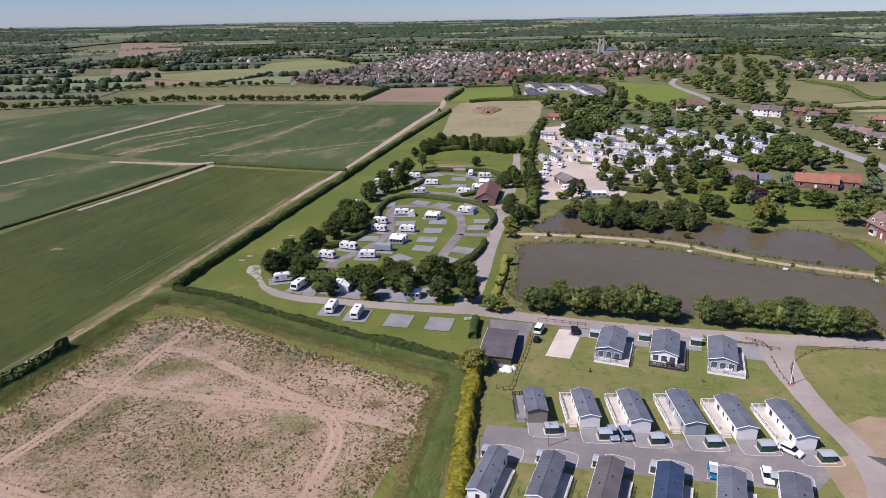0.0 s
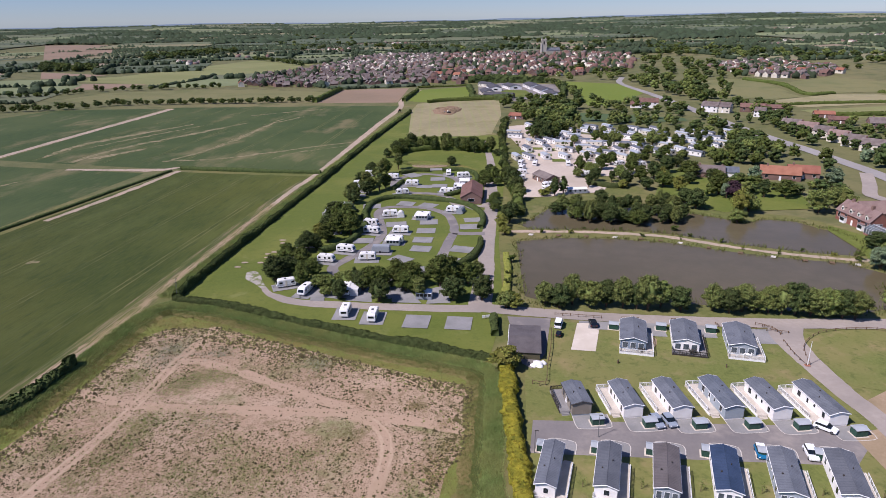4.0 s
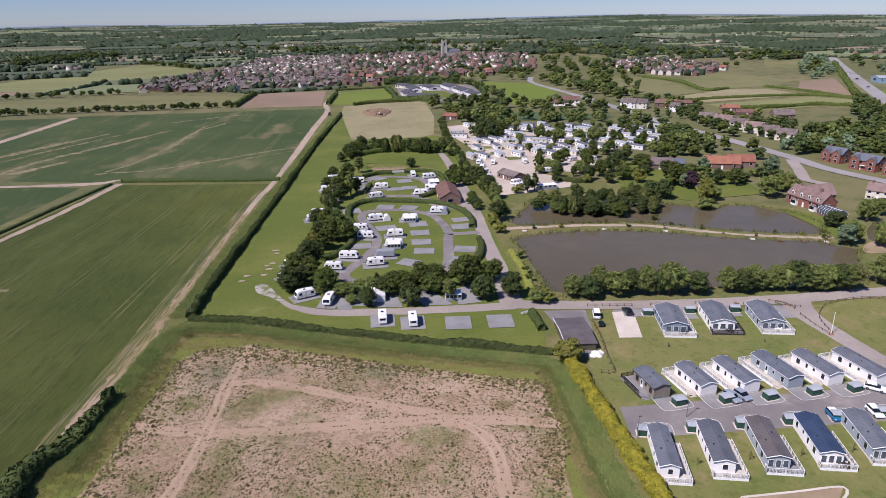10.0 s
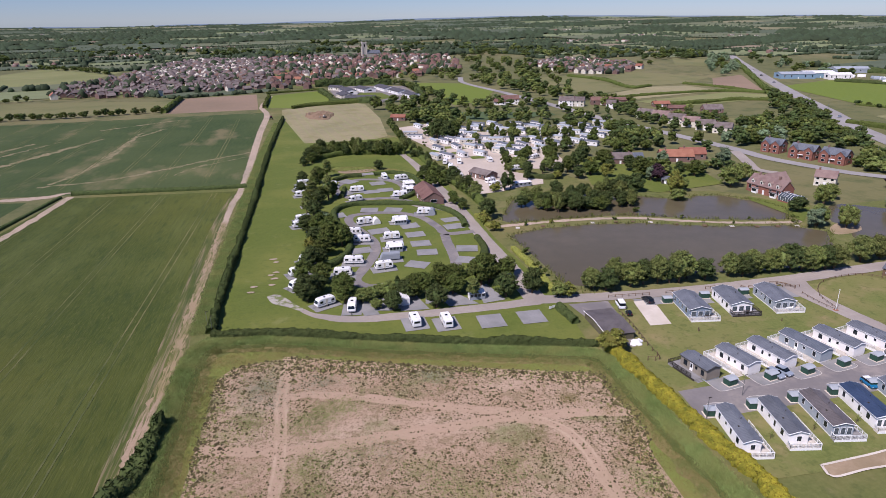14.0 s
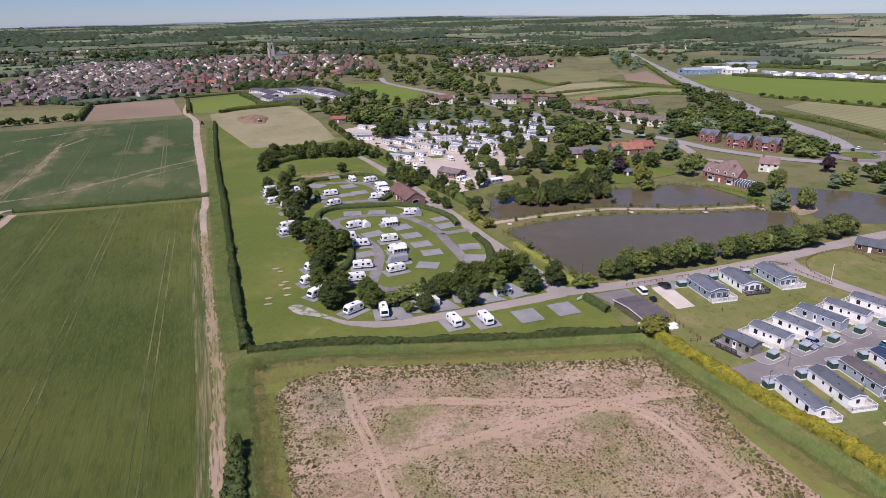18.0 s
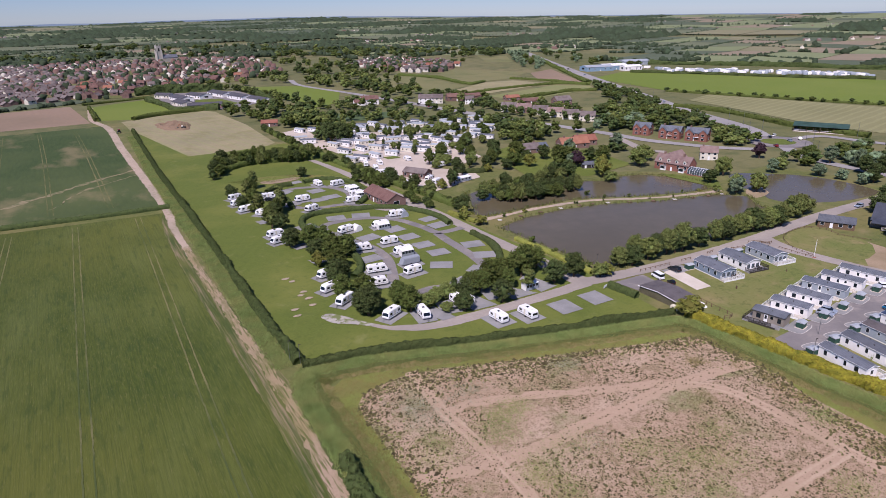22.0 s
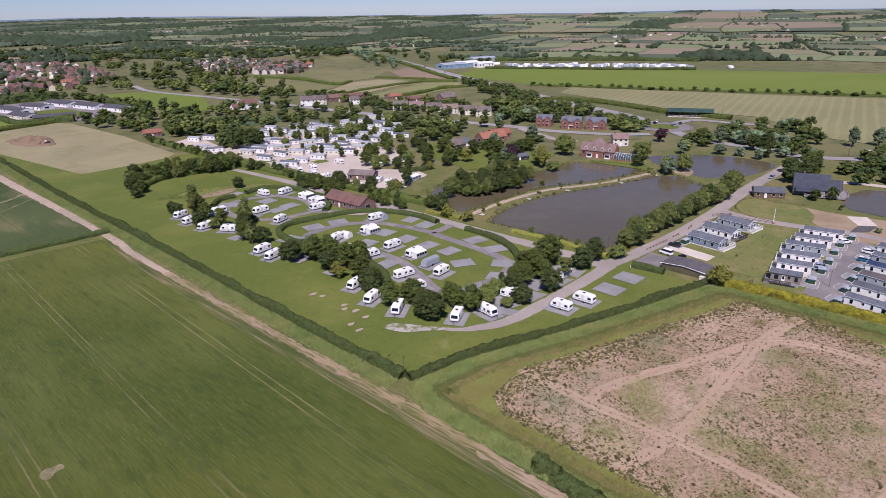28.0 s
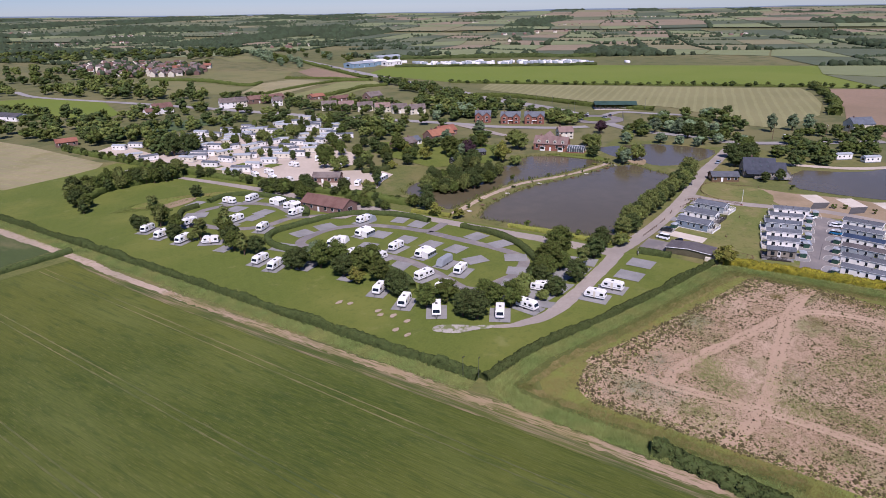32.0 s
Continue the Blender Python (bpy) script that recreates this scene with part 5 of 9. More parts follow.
def tracked_digger(x, y, rz):
    ob = thing("excavator", "small dark tracked excavator beside a soil heap", "excavator", at=pose(x, y, 0.05, 0, 0, rz))
    for s in (-1, 1):
        part("track", soft_box(-1.7, 1.7, s * 1.0 - 0.25, s * 1.0 + 0.25, 0, 0.75, 0.2, 2), M["tyre"], ob)
    part("body", soft_box(-1.5, 1.2, -1.15, 1.15, 0.8, 1.8, 0.15, 2), M["trim_dark"], ob)
    cab = part("cab", soft_box(-0.1, 1.2, 0.1, 1.1, 1.8, 2.8, 0.1, 2), M["wall_cream"], ob)
    part("pane", box(1.15, 1.23, 0.2, 1.0, 1.95, 2.65), M["glass_dark"], cab)
    part("boom", tube((1.0, -0.3, 1.6), (3.0, -0.3, 3.4), 0.22, 6), M["tile_orange"], ob)
    part("stick", tube((3.0, -0.3, 3.4), (4.4, -0.3, 1.5), 0.17, 6), M["tile_orange"], ob)
    part("bucket", soft_box(4.1, 4.9, -0.75, 0.15, 0.7, 1.5, 0.12), M["steel"], ob)


def farm_tractor(x, y, rz):
    ob = thing("tractor", "dark red farm tractor on the dirt track", "tractor", at=pose(x, y, 0.1, 0, 0, rz))
    part("bonnet", soft_box(0.3, 2.3, -0.45, 0.45, 0.8, 1.6, 0.1, 2), CAR_PAINT["red"], ob)
    part("cab", soft_box(-1.1, 0.35, -0.8, 0.8, 1.0, 2.6, 0.1, 2), M["glass_dark"], ob)
    part("cab_roof", soft_box(-1.2, 0.45, -0.9, 0.9, 2.6, 2.8, 0.06), CAR_PAINT["red"], ob)
    for u, r, w in ((-0.8, 0.85, 0.5), (1.7, 0.55, 0.35)):
        for s in (-1, 1):
            wh = part("wheel", tube((u, s * 0.75, r), (u, s * (0.75 + w), r), r, 16), M["tyre"], ob)
            part("rim", tube((u, s * (0.75 + w), r), (u, s * (0.78 + w), r), r * 0.5, 10), M["trim_white"], wh)


tracked_digger(-85.3, 541.4, 150)
farm_tractor(-128.4, 549.0, 95)

# ---- timber workshop by the gate ----
M["wall_olive"] = mat("wall_olive", (rgb("5c5844"), rgb("686450"), rgb("524e3c")), 2.0, 0.3, bump=0.3)


def workshop():
    ob = thing("workshop", "low olive-brown timber workshop with a dark felt roof", "shed", at=pose(-18.8, 141.0, 0))
    w, l, e, r = 3.7, 7.0, 2.0, 2.6
    part("wall", extrude_profile([(-l, 0), (l, 0), (l, e), (0, r), (-l, e)], -w, w), M["wall_olive"], ob)
    for s in (-1, 1):
        part("roof_slope", extrude_profile([(0, r + 0.02), (s * (l + 0.3), e - 0.02), (s * (l + 0.3), e + 0.1), (0, r + 0.14)], -w - 0.3, w + 0.3), M["roof_brown"], ob)
        part("bargeboard", tube((-w - 0.32, 0, r + 0.06), (-w - 0.32, s * (l + 0.3), e + 0.04), 0.1, 4), M["trim_white"], ob)
    part("double_door", soft_box(w, w + 0.06, -1.8, 1.8, 0.05, 2.1, 0.02), M["trim_dark"], ob)
    part("side_tank", soft_box(-w - 1.3, -w - 0.1, -l - 0.9, -l + 1.4, 0, 1.2, 0.1, 2), M["wall_cream"], ob)


workshop()
flat("yard", [(-23.6, 157), (-11.9, 156.8), (-13.7, 137.3), (-17, 129.7), (-19.3, 131.9)], 0.11, M["tarmac"], "grey tarmac yard by the workshop", "road")
car(-10.0, 152.5, 80, "white", "white van parked in the yard", 4.4, 1.9, 1.95, True)
car(-10.2, 147.0, 80, "dark", "small dark blue utility buggy in the yard", 2.6, 1.3, 1.3)
def sheeted_heap(x, y):
    """A heap under a pale crumpled sheet."""
    v, f = lumps([(x, y, 0.2), (x + 1.1, y + 0.5, 0.1), (x - 0.9, y - 0.6, 0.1), (x + 0.4, y - 1.0, 0.05)], [(1.3, 1.2, 0.8), (1.0, 0.9, 0.6), (1.1, 0.9, 0.5), (0.9, 0.8, 0.5)], ICO2, jag=0.09)
    tagged(link_mesh("covered_heap", fast_mesh("covered_heap", v, f), M["trim_white"]), "white sheeted heap of material by the fence", "heap")


sheeted_heap(*([(-15.6, 131.9)][0]))

flat("bare_patch", [(11.2, 147.8), (14.5, 148.6), (13.3, 142.8), (9.6, 139.9), (10, 143)], 0.12, M["bare"], "bare brown patch between two lodges", "ground", smooth=1)
POND = [(-4.5, 81.5), (5, 82.2), (14.2, 82.8), (11, 79.3), (2.4, 78.9), (-4.6, 78.4)]
flat("planting_bed", POND, 0.14, M["bare"], "bare brown planting bed", "ground")
strip("bed_kerb", POND + [POND[0]], 0.5, 0.3, M["concrete"], "pale stone edging round a planting bed", "kerb", 1.0)

# ---- touring caravans ----
def caravan_parts():
    """The prototype touring caravan, its front (hitch) towards +x."""
    ob = thing("touring_caravan", "white touring caravan with dark windows on a gravel pitch", "caravan", "touring caravans on the pitches")
    L, W, H = 6.3, 2.3, 2.6
    l2 = L / 2
    pr = [(-l2, 0.45), (l2 - 0.25, 0.45), (l2, 0.75), (l2 - 0.05, 1.2), (l2 - 0.55, 2.25), (l2 - 0.95, 2.55), (l2 - 2.2, H), (-l2 + 0.5, H - 0.05), (-l2 + 0.12, H - 0.3), (-l2, 1.6)]
    bm = extrude_profile(pr, -W / 2, W / 2)
    bmesh.ops.rotate(bm, verts=list(bm.verts), cent=(0, 0, 0), matrix=Matrix.Rotation(radians(-90), 3, "Z"))
    bmesh.ops.bevel(bm, geom=list(bm.edges), offset=0.1, segments=2, affect="EDGES")
    part("body", bm, M["caravan_white"], ob)
    for s in (-1, 1):
        y = s * (W / 2)
        for x0, x1 in ((-l2 + 0.5, -l2 + 1.5), (-0.35, 0.35), (l2 - 2.0, l2 - 1.0)):
            if s < 0 or x0 != -0.35:
                part("window", soft_box(x0, x1, y - 0.03, y + 0.03, 1.35, 2.0, 0.02), M["glass_dark"], ob)
        part("stripe", box(-l2 + 0.2, l2 - 0.5, y - 0.012, y + 0.012, 0.95, 1.06), M["stripe"], ob)
        wh = part("wheel", tube((-0.3, y - s * 0.2, 0.33), (-0.3, y + s * 0.02, 0.33), 0.33, 14), M["tyre"], ob)
        part("rim", tube((-0.3, y, 0.33), (-0.3, y + s * 0.035, 0.33), 0.18, 10), M["steel"], wh)
    part("door", soft_box(-0.4, 0.25, W / 2 - 0.02, W / 2 + 0.03, 0.5, 2.3, 0.02), M["wall_cream"], ob)
    fw = extrude_profile([(-0.95, 1.3), (0.95, 1.3), (0.85, 2.05), (-0.85, 2.05)], 0, 0.05)
    for v in fw.verts:
        v.co.x += l2 - 0.06 - (v.co.z - 1.2) * 0.476
    part("front_window", fw, M["glass_dark"], ob)
    part("rear_window", soft_box(-l2 - 0.03, -l2 + 0.1, -0.8, 0.8, 1.35, 1.95, 0.03), M["glass_dark"], ob)
    part("roof_hatch", soft_box(-0.3, 0.4, -0.35, 0.35, H - 0.02, H + 0.1, 0.04), M["glass_dark"], ob)
    part("roof_vent", soft_box(-2.0, -1.65, -0.2, 0.2, H - 0.06, H + 0.08, 0.03), M["awning_light"], ob)
    part("hitch", tube((l2 - 0.1, 0.5, 0.5), (l2 + 1.05, 0, 0.5), 0.05, 6, tube((l2 - 0.1, -0.5, 0.5), (l2 + 1.05, 0, 0.5), 0.05, 6)), M["steel"], ob)
    part("jockey_wheel", tube((l2 + 0.9, 0, 0.0), (l2 + 0.9, 0, 0.75), 0.05, 6), M["steel"], ob)
    return ob


def awning(x, y, rz, label, light=True, dome=False, w=4.6):
    """A tent awning standing against the side of a caravan."""
    ob = thing("awning", label, "awning", at=pose(x, y, 0.2, 0, 0, rz))
    hw = w / 2
    m = M["awning_light"] if light else M["awning_grey"]
    if dome:
        pr = [(math.cos(a) * 1.5, math.sin(a) * 2.3) for a in np.linspace(0, math.pi, 9)]
        part("canopy", extrude_profile(pr, -hw, hw), m, ob)
    else:
        part("roof", extrude_profile([(0, 2.45), (2.5, 2.0), (2.55, 1.85), (0, 2.3)], -hw, hw), M["caravan_white"], ob)
        part("front_wall", box(-hw, hw, 2.42, 2.48, 0, 2.0), M["awning_grey"], ob)
        for s in (-1, 1):
            part("side_wall", extrude_profile([(0, 0), (2.45, 0), (2.45, 1.95), (0, 2.35)], s * hw - 0.03, s * hw + 0.03), m, ob)
        for k in range(4):
            u = -hw + (k + 0.5) * w / 4
            part("window", box(u - 0.42, u + 0.42, 2.41, 2.5, 0.9, 1.75), M["glass_dark"], ob)
    for u in (-hw, hw):
        part("pole", tube((u, 2.45, 0), (u, 2.45, 2.0), 0.04, 6), M["steel"], ob)


def pad(x, y, rz, L=8.2, W=5.6):
    m = pose(x, y, 0, 0, 0, rz)
    flat("pitch", [tuple((m @ Vector((a, b, 0))).xy) for a, b in ((-L / 2, -W / 2), (L / 2, -W / 2), (L / 2, W / 2), (-L / 2, W / 2))], 0.16, M["gravel_pad"], "grey gravel caravan pitch", "pitch")


VANS = [(-79.7, 234.4, -8), (-77.2, 225.0, -10), (-81.5, 203.6, -10), (-85.6, 193.6, -8), (-66.4, 226.2, 180), (-66.6, 214.8, 180), (-72.3, 196.5, 188),
        (-74.8, 247.0, 193), (-60.9, 245.6, 178), (-49.5, 255.2, 172), (-86.6, 311.5, 180), (-74.6, 298.9, 182), (-76.2, 281.8, 200), (-59.2, 321.8, 95),
        (-51.0, 316.8, 12), (-49.0, 304.0, 5), (-50.4, 294.0, 4), (-55.8, 285.0, 176)]
VANS_WEST = [(-99.8, 318.3, 200), (-100.8, 307.8, 192), (-100.0, 296.3, 192), (-95.8, 286.5, 130), (-99.2, 256.8, 190), (-99.8, 249.0, 196), (-96.9, 208.6, 196),
             (-99.7, 197.4, 200), (-99.2, 187.0, 214), (-91.8, 171.6, 208), (-84.2, 167.4, 262), (-71.8, 168.8, 275), (-68.2, 154.4, 94), (-60.0, 152.4, 93)]
first = caravan_parts()
for k, (x, y, a) in enumerate(VANS + VANS_WEST):
    sz = (0.94, 1.0, 1.07)[k % 3]
    c = first if k == 0 else copy_thing(first, pose(0, 0, 0))
    c.matrix_basis = Matrix.LocRotScale((x, y, 0.2), Euler((0, 0, radians(a))), (sz, 1, 1))
    pad(x, y - (0.4 if k < len(VANS) else 0.0), a if k < len(VANS) else a, 8.4 if k < 30 else 8.0, 5.6 if k < 30 else 6.6)
awning(-66.4, 213.7, 180, "white and grey caravan awning with clear panels")
awning(-70.2, 246.8, 100, "pale domed caravan awning", True, True, 3.4)
awning(-60.8, 244.4, 180, "white and grey caravan awning with clear panels")
awning(-46.2, 254.6, 80, "pale grey domed caravan awning", False, True, 4.4)
awning(-49.0, 302.8, 185, "white and grey caravan awning with clear panels")
awning(-49.6, 292.6, 182, "white caravan awning with clear panels")
awning(-70.5, 168.6, 275, "white caravan awning beside a bush")
awning(*([(-48.2, 168.2)][0]), 182, "white trailer tent with clear panels under the trees", True, False, 4.6)


def covered_trailer():
    ob = thing("covered_caravan", "touring caravan under a grey fitted cover", "caravan", at=pose(-69.4, 204.4, 0.2, 0, 0, 2))
    bm = extrude_profile([(-1.2, 0.3), (1.2, 0.3), (1.15, 2.3), (0.7, 2.62), (-0.7, 2.62), (-1.15, 2.3)], -3.5, 3.4)
    for v in bm.verts:
        if v.co.x < -3 and v.co.z > 1:
            v.co.x += 0.9
    bmesh.ops.bevel(bm, geom=list(bm.edges), offset=0.12, segments=2, affect="EDGES")
    part("cover", bm, M["awning_grey"], ob)
    for s in (-1, 1):
        part("wheel", tube((0, s * 0.95, 0.33), (0, s * 1.22, 0.33), 0.33, 12), M["tyre"], ob)


covered_trailer()
pad(-69.2, 203.8, 2)
# empty pitches, set square to the loop road
for x, y, a, w, d in ((-57.6, 240.2, 8, 7.2, 6.6), (-57.0, 229.1, 4, 7.2, 6.2), (-56.6, 218.4, 0, 7.2, 6.2), (-55.8, 208.8, -4, 7.2, 6.0), (-61.0, 197.8, -30, 7.4, 6.0),
                      (-40.4, 244.4, 12, 6.8, 5.6), (-40.8, 235.4, 8, 7.6, 6.4), (-41.4, 209.4, -12, 7.6, 6.4), (-43.6, 198.2, -24, 7.8, 6.2), (-52.6, 187.6, -58, 7.4, 6.2), (-62.0, 181.6, -68, 7.4, 6.2), (-71.4, 178.2, -76, 7.4, 6.0),
                      (-78.4, 215.6, 8, 7.4, 6.0), (-70.0, 236.2, 12, 8.0, 6.4), (-71.4, 266.0, 80, 6.6, 7.4), (-61.4, 263.8, 70, 6.8, 7.4), (-85.6, 260.8, 12, 7.6, 7.2),
                      (-77.8, 319.2, 40, 7.0, 9.0), (-63.6, 312.0, 8, 7.4, 7.0), (-60.9, 298.2, 4, 7.4, 6.4), (-68.0, 296.4, 4, 7.6, 6.0), (-80.6, 296.0, 12, 7.6, 6.0), (-67.6, 333.4, 10, 8.0, 5.0)):
    pad(x, y, a, w, d)
for x, y in [(-47.8, 151.5), (-36.4, 151.6)]:
    pad(x, y, 0, 7.0, 7.8)
for x, y in [(-75.5, 168.6), (-59.9, 170)]:
    pad(x, y, 80, 8.5, 5.6)
for x, y in [(-93.6, 240.8), (-92.8, 223.6), (-96.5, 277.4)]:
    pad(x, y, 10, 8.0, 5.0)
for q in ([(-82.6, 167.8), (-83.1, 176.1), (-80.1, 176.9), (-76.9, 162.1), (-81.1, 162)], [(-70.9, 163), (-70, 171.3), (-65.4, 174), (-62.8, 162.6)], [(-57, 163.1), (-59.7, 175), (-54.9, 174.7), (-48.3, 163.1)], [(-47, 163), (-46.7, 174.3), (-42.8, 176.7), (-40.1, 164.2)]):
    flat("pitch", q, 0.1, M["gravel_pad"], "wide grey gravel pitch beside the road", "pitch")
M["thin_gravel"] = patches(mat("thin_gravel", (rgb("a8a298"), rgb("b8b2a6"), rgb("98928a")), 2.0, 0.2, bump=0.3), rgb("6c7640"), 0.45, 0.48, 0.58, 0.9, 4.0)
flat("worn_gravel", [(-108.9, 182.2), (-105.6, 182.9), (-102.8, 178.9), (-100.5, 174.4), (-97.3, 169.9), (-98.9, 169), (-102.3, 172.8), (-106.5, 175.5), (-108, 178.7)], 0.12, M["thin_gravel"], "worn grey gravel spilling onto the lawn", "gravel", smooth=2)
for k, (x, y) in enumerate([(-108.5, 213.8), (-107.4, 210.6), (-106.9, 200.9), (-108.5, 198.9), (-107.2, 195.6), (-107.9, 190.5), (-113.2, 190.1), (-113.7, 185.8)]):
    flat("worn_patch", [(x + 1.3 * math.cos(a) * rng.uniform(0.6, 1.2), y + 0.9 * math.sin(a) * rng.uniform(0.6, 1.2)) for a in np.arange(8) * math.tau / 8], 0.14, M["dirt_track"], "bare straw-coloured patch worn in the lawn", "patch", smooth=1)

car(-86.8, 307.6, 5, "dark", "dark estate car beside a caravan", 4.3)


# ---- brick washroom block ----
def gable_house(name, x, y, rz, L, W, e, r, wall, roof, label, category="house", windows=2, chimney=False, door=True, group="", trim="trim_white", storeys=1, z=0.0):
    """A house with ridge along its y, walls, two roof slopes, windows and door on both long sides and gables."""
    ob = thing(name, label, category, group, at=pose(x, y, z, 0, 0, rz))
    w2, l2 = W / 2, L / 2
    rot = Matrix.Rotation(radians(90), 3, "Z")
    bm = extrude_profile([(-w2, 0), (w2, 0), (w2, e), (0, r), (-w2, e)], -l2, l2)
    bmesh.ops.rotate(bm, verts=list(bm.verts), cent=(0, 0, 0), matrix=rot)
    part("wall", bm, M[wall], ob)
    sl = (r - e) / w2
    for s in (-1, 1):
        bm = extrude_profile([(0, r + 0.02), (s * (w2 + 0.4), e - 0.4 * sl + 0.02), (s * (w2 + 0.4), e - 0.4 * sl + 0.2), (0, r + 0.2)], -l2 - 0.25, l2 + 0.25)
        bmesh.ops.rotate(bm, verts=list(bm.verts), cent=(0, 0, 0), matrix=rot)
        part("roof_slope", bm, M[roof], ob)
    for st in range(storeys):
        zb = st * e / storeys
        hh = e / storeys
        for k in range(windows):
            u = -l2 + (k + 0.5) * L / windows
            for s in (-1, 1):
                if door and st == 0 and k == windows // 2:
                    part("door", box(min(s * w2, s * (w2 + 0.05)), max(s * w2, s * (w2 + 0.05)), u - 0.5, u + 0.5, 0, 2.05), M[trim], ob)
                else:
                    window(ob, "x", s * w2, u - 0.6, u + 0.6, zb + hh * 0.38, zb + hh * 0.82, s, M[trim])
        for s in (-1, 1):
            window(ob, "y", s * l2, -w2 * 0.3, w2 * 0.3, zb + hh * 0.38, zb + hh * 0.82, s, M[trim])
    if chimney:
        part("chimney", soft_box(-0.45, 0.45, l2 * 0.6, l2 * 0.6 + 0.8, r - 0.6, r + 1.1, 0.04), M["brick"], ob)
    return ob


gable_house("washroom_block", -43.6, 278.6, 3, 22, 9.0, 3.0, 5.6, "brick", "tile_red", "red brick washroom block with a red tiled roof", "building", 6)
flat("forecourt", [(-50, 264), (-34, 262), (-34, 292), (-38, 292), (-38.4, 266), (-48.6, 267), (-55, 279), (-57, 276)], 0.13, M["concrete_road"], "pinkish paved forecourt of the washroom block", "paving")

# ---- hedges of the site ----
hedge("hedge", [(-119, 549.1), (-121.2, 440), (-121.8, 385.1), (-121.4, 305.1), (-121.7, 236), (-122.1, 195), (-121.6, 160.5)], 2.1, 1.9, "dark", "long dark green field hedge between track and lawn", 0.36, 110, 0.8, 0.34)
hedge("hedge", [(-121.3, 159.1), (-112.9, 157.6), (-103.1, 155.7), (-77.1, 146.9), (-50.5, 139.2), (-25.3, 132.7)], 2.0, 1.7, "dark", "dark green hedge between the lawn and the bare field", 0.36, 110, 0.8, 0.34)
hedge("hedge", [(-208, 325.4), (-158.9, 321.7), (-127.2, 320.5)], 2.4, 1.8, "dark", "low dark green hedge between two crop fields", 0.45, 10, 1.5)
hedge("hedge", [(-211.8, 320.9), (-218.1, 273.6), (-222.4, 238.2)] + [(-236, 152)], 1.8, 1.0, "dark", "low dark ditch hedge beside a farm track", 0.45, 8, 1.5)
hedge("golden_hedge", [(-23.1, 129.9), (-20.9, 106.9), (-18.3, 83.4)] + [(-17.6, 70)], 2.9, 2.3, "yellow", "olive-yellow bushy conifer hedge", 0.34, 95, 0.6, 0.3)
hedge("hedge", [(-90.3, 201.7), (-85.4, 208.1), (-82.3, 218.7), (-82.1, 236.1), (-85.7, 248.3), (-86.2, 264.9), (-79.2, 274.3), (-64, 273.3), (-47.7, 267.6), (-39, 256.6), (-36, 243.6), (-36.6, 233.3)], 2.2, 1.8, "dark", "clipped dark green hedge round the pitches", 0.3, 50, 0.8, 0.14)
hedge("hedge", [(-35.4, 219.5), (-35.2, 211.5), (-37.2, 201.0), (-42.4, 190.8), (-50.8, 181.6), (-60.0, 174.6)], 2.2, 1.8, "dark", "clipped dark green hedge curving round the pitches", 0.3, 50, 0.8, 0.16)
hedge("hedge", [(-84.6, 320.9), (-77.8, 328), (-70.1, 328.6)], 2.0, 1.7, "dark", "clipped dark green hedge round the pitches", 0.3, 50, 0.8, 0.14)
hedge("hedge", [(-63.6, 329.9), (-53.5, 331.6), (-45.6, 322.4), (-43.6, 305), (-45.9, 288.8)], 2.0, 1.8, "dark", "clipped dark green hedge round the pitches", 0.3, 50, 0.8, 0.14)
hedge("hedge", [(-55.9, 279.9), (-51.3, 283.9), (-44.4, 293.6)], 2.2, 1.8, "dark", "clipped dark green hedge round the pitches", 0.3, 50, 0.8, 0.14)
hedge("hedge", [(-80.1, 304.7), (-81, 296.8), (-82.3, 288.7)], 2.0, 1.6, "dark", "clipped dark green hedge behind the pitches", 0.3, 50, 0.8, 0.14)
hedge("hedge", [(-27.3, 155.4), (-26.7, 149.5), (-26.3, 145.2)], 2.2, 1.9, "dark", "clipped dark green hedge by the gate", 0.32, 70, 0.7, 0.2)
hedge("golden_hedge", [(-25.6, 204.8), (-24.4, 187.9), (-24.5, 174.1), (-24.3, 165.8)], 2.0, 1.4, "gold", "golden green shaggy hedge along the lake", 0.35, 20, 0.9, 0.2)
hedge("hedge", [(-125.7, 120.5), (-127.5, 104.1), (-130.2, 90.6)] + [(-118, 66)], 3.2, 2.6, "dark", "dark overgrown hedge between crop and bare field", 0.6, 40, 0.9, 0.4)
hedge("golden_hedge", [(-28.8, 247), (-28.1, 237.1), (-26.8, 229.9)], 2.0, 1.6, "gold", "golden clipped bushes beside the service road", 0.3, 22, 0.8, 0.2)

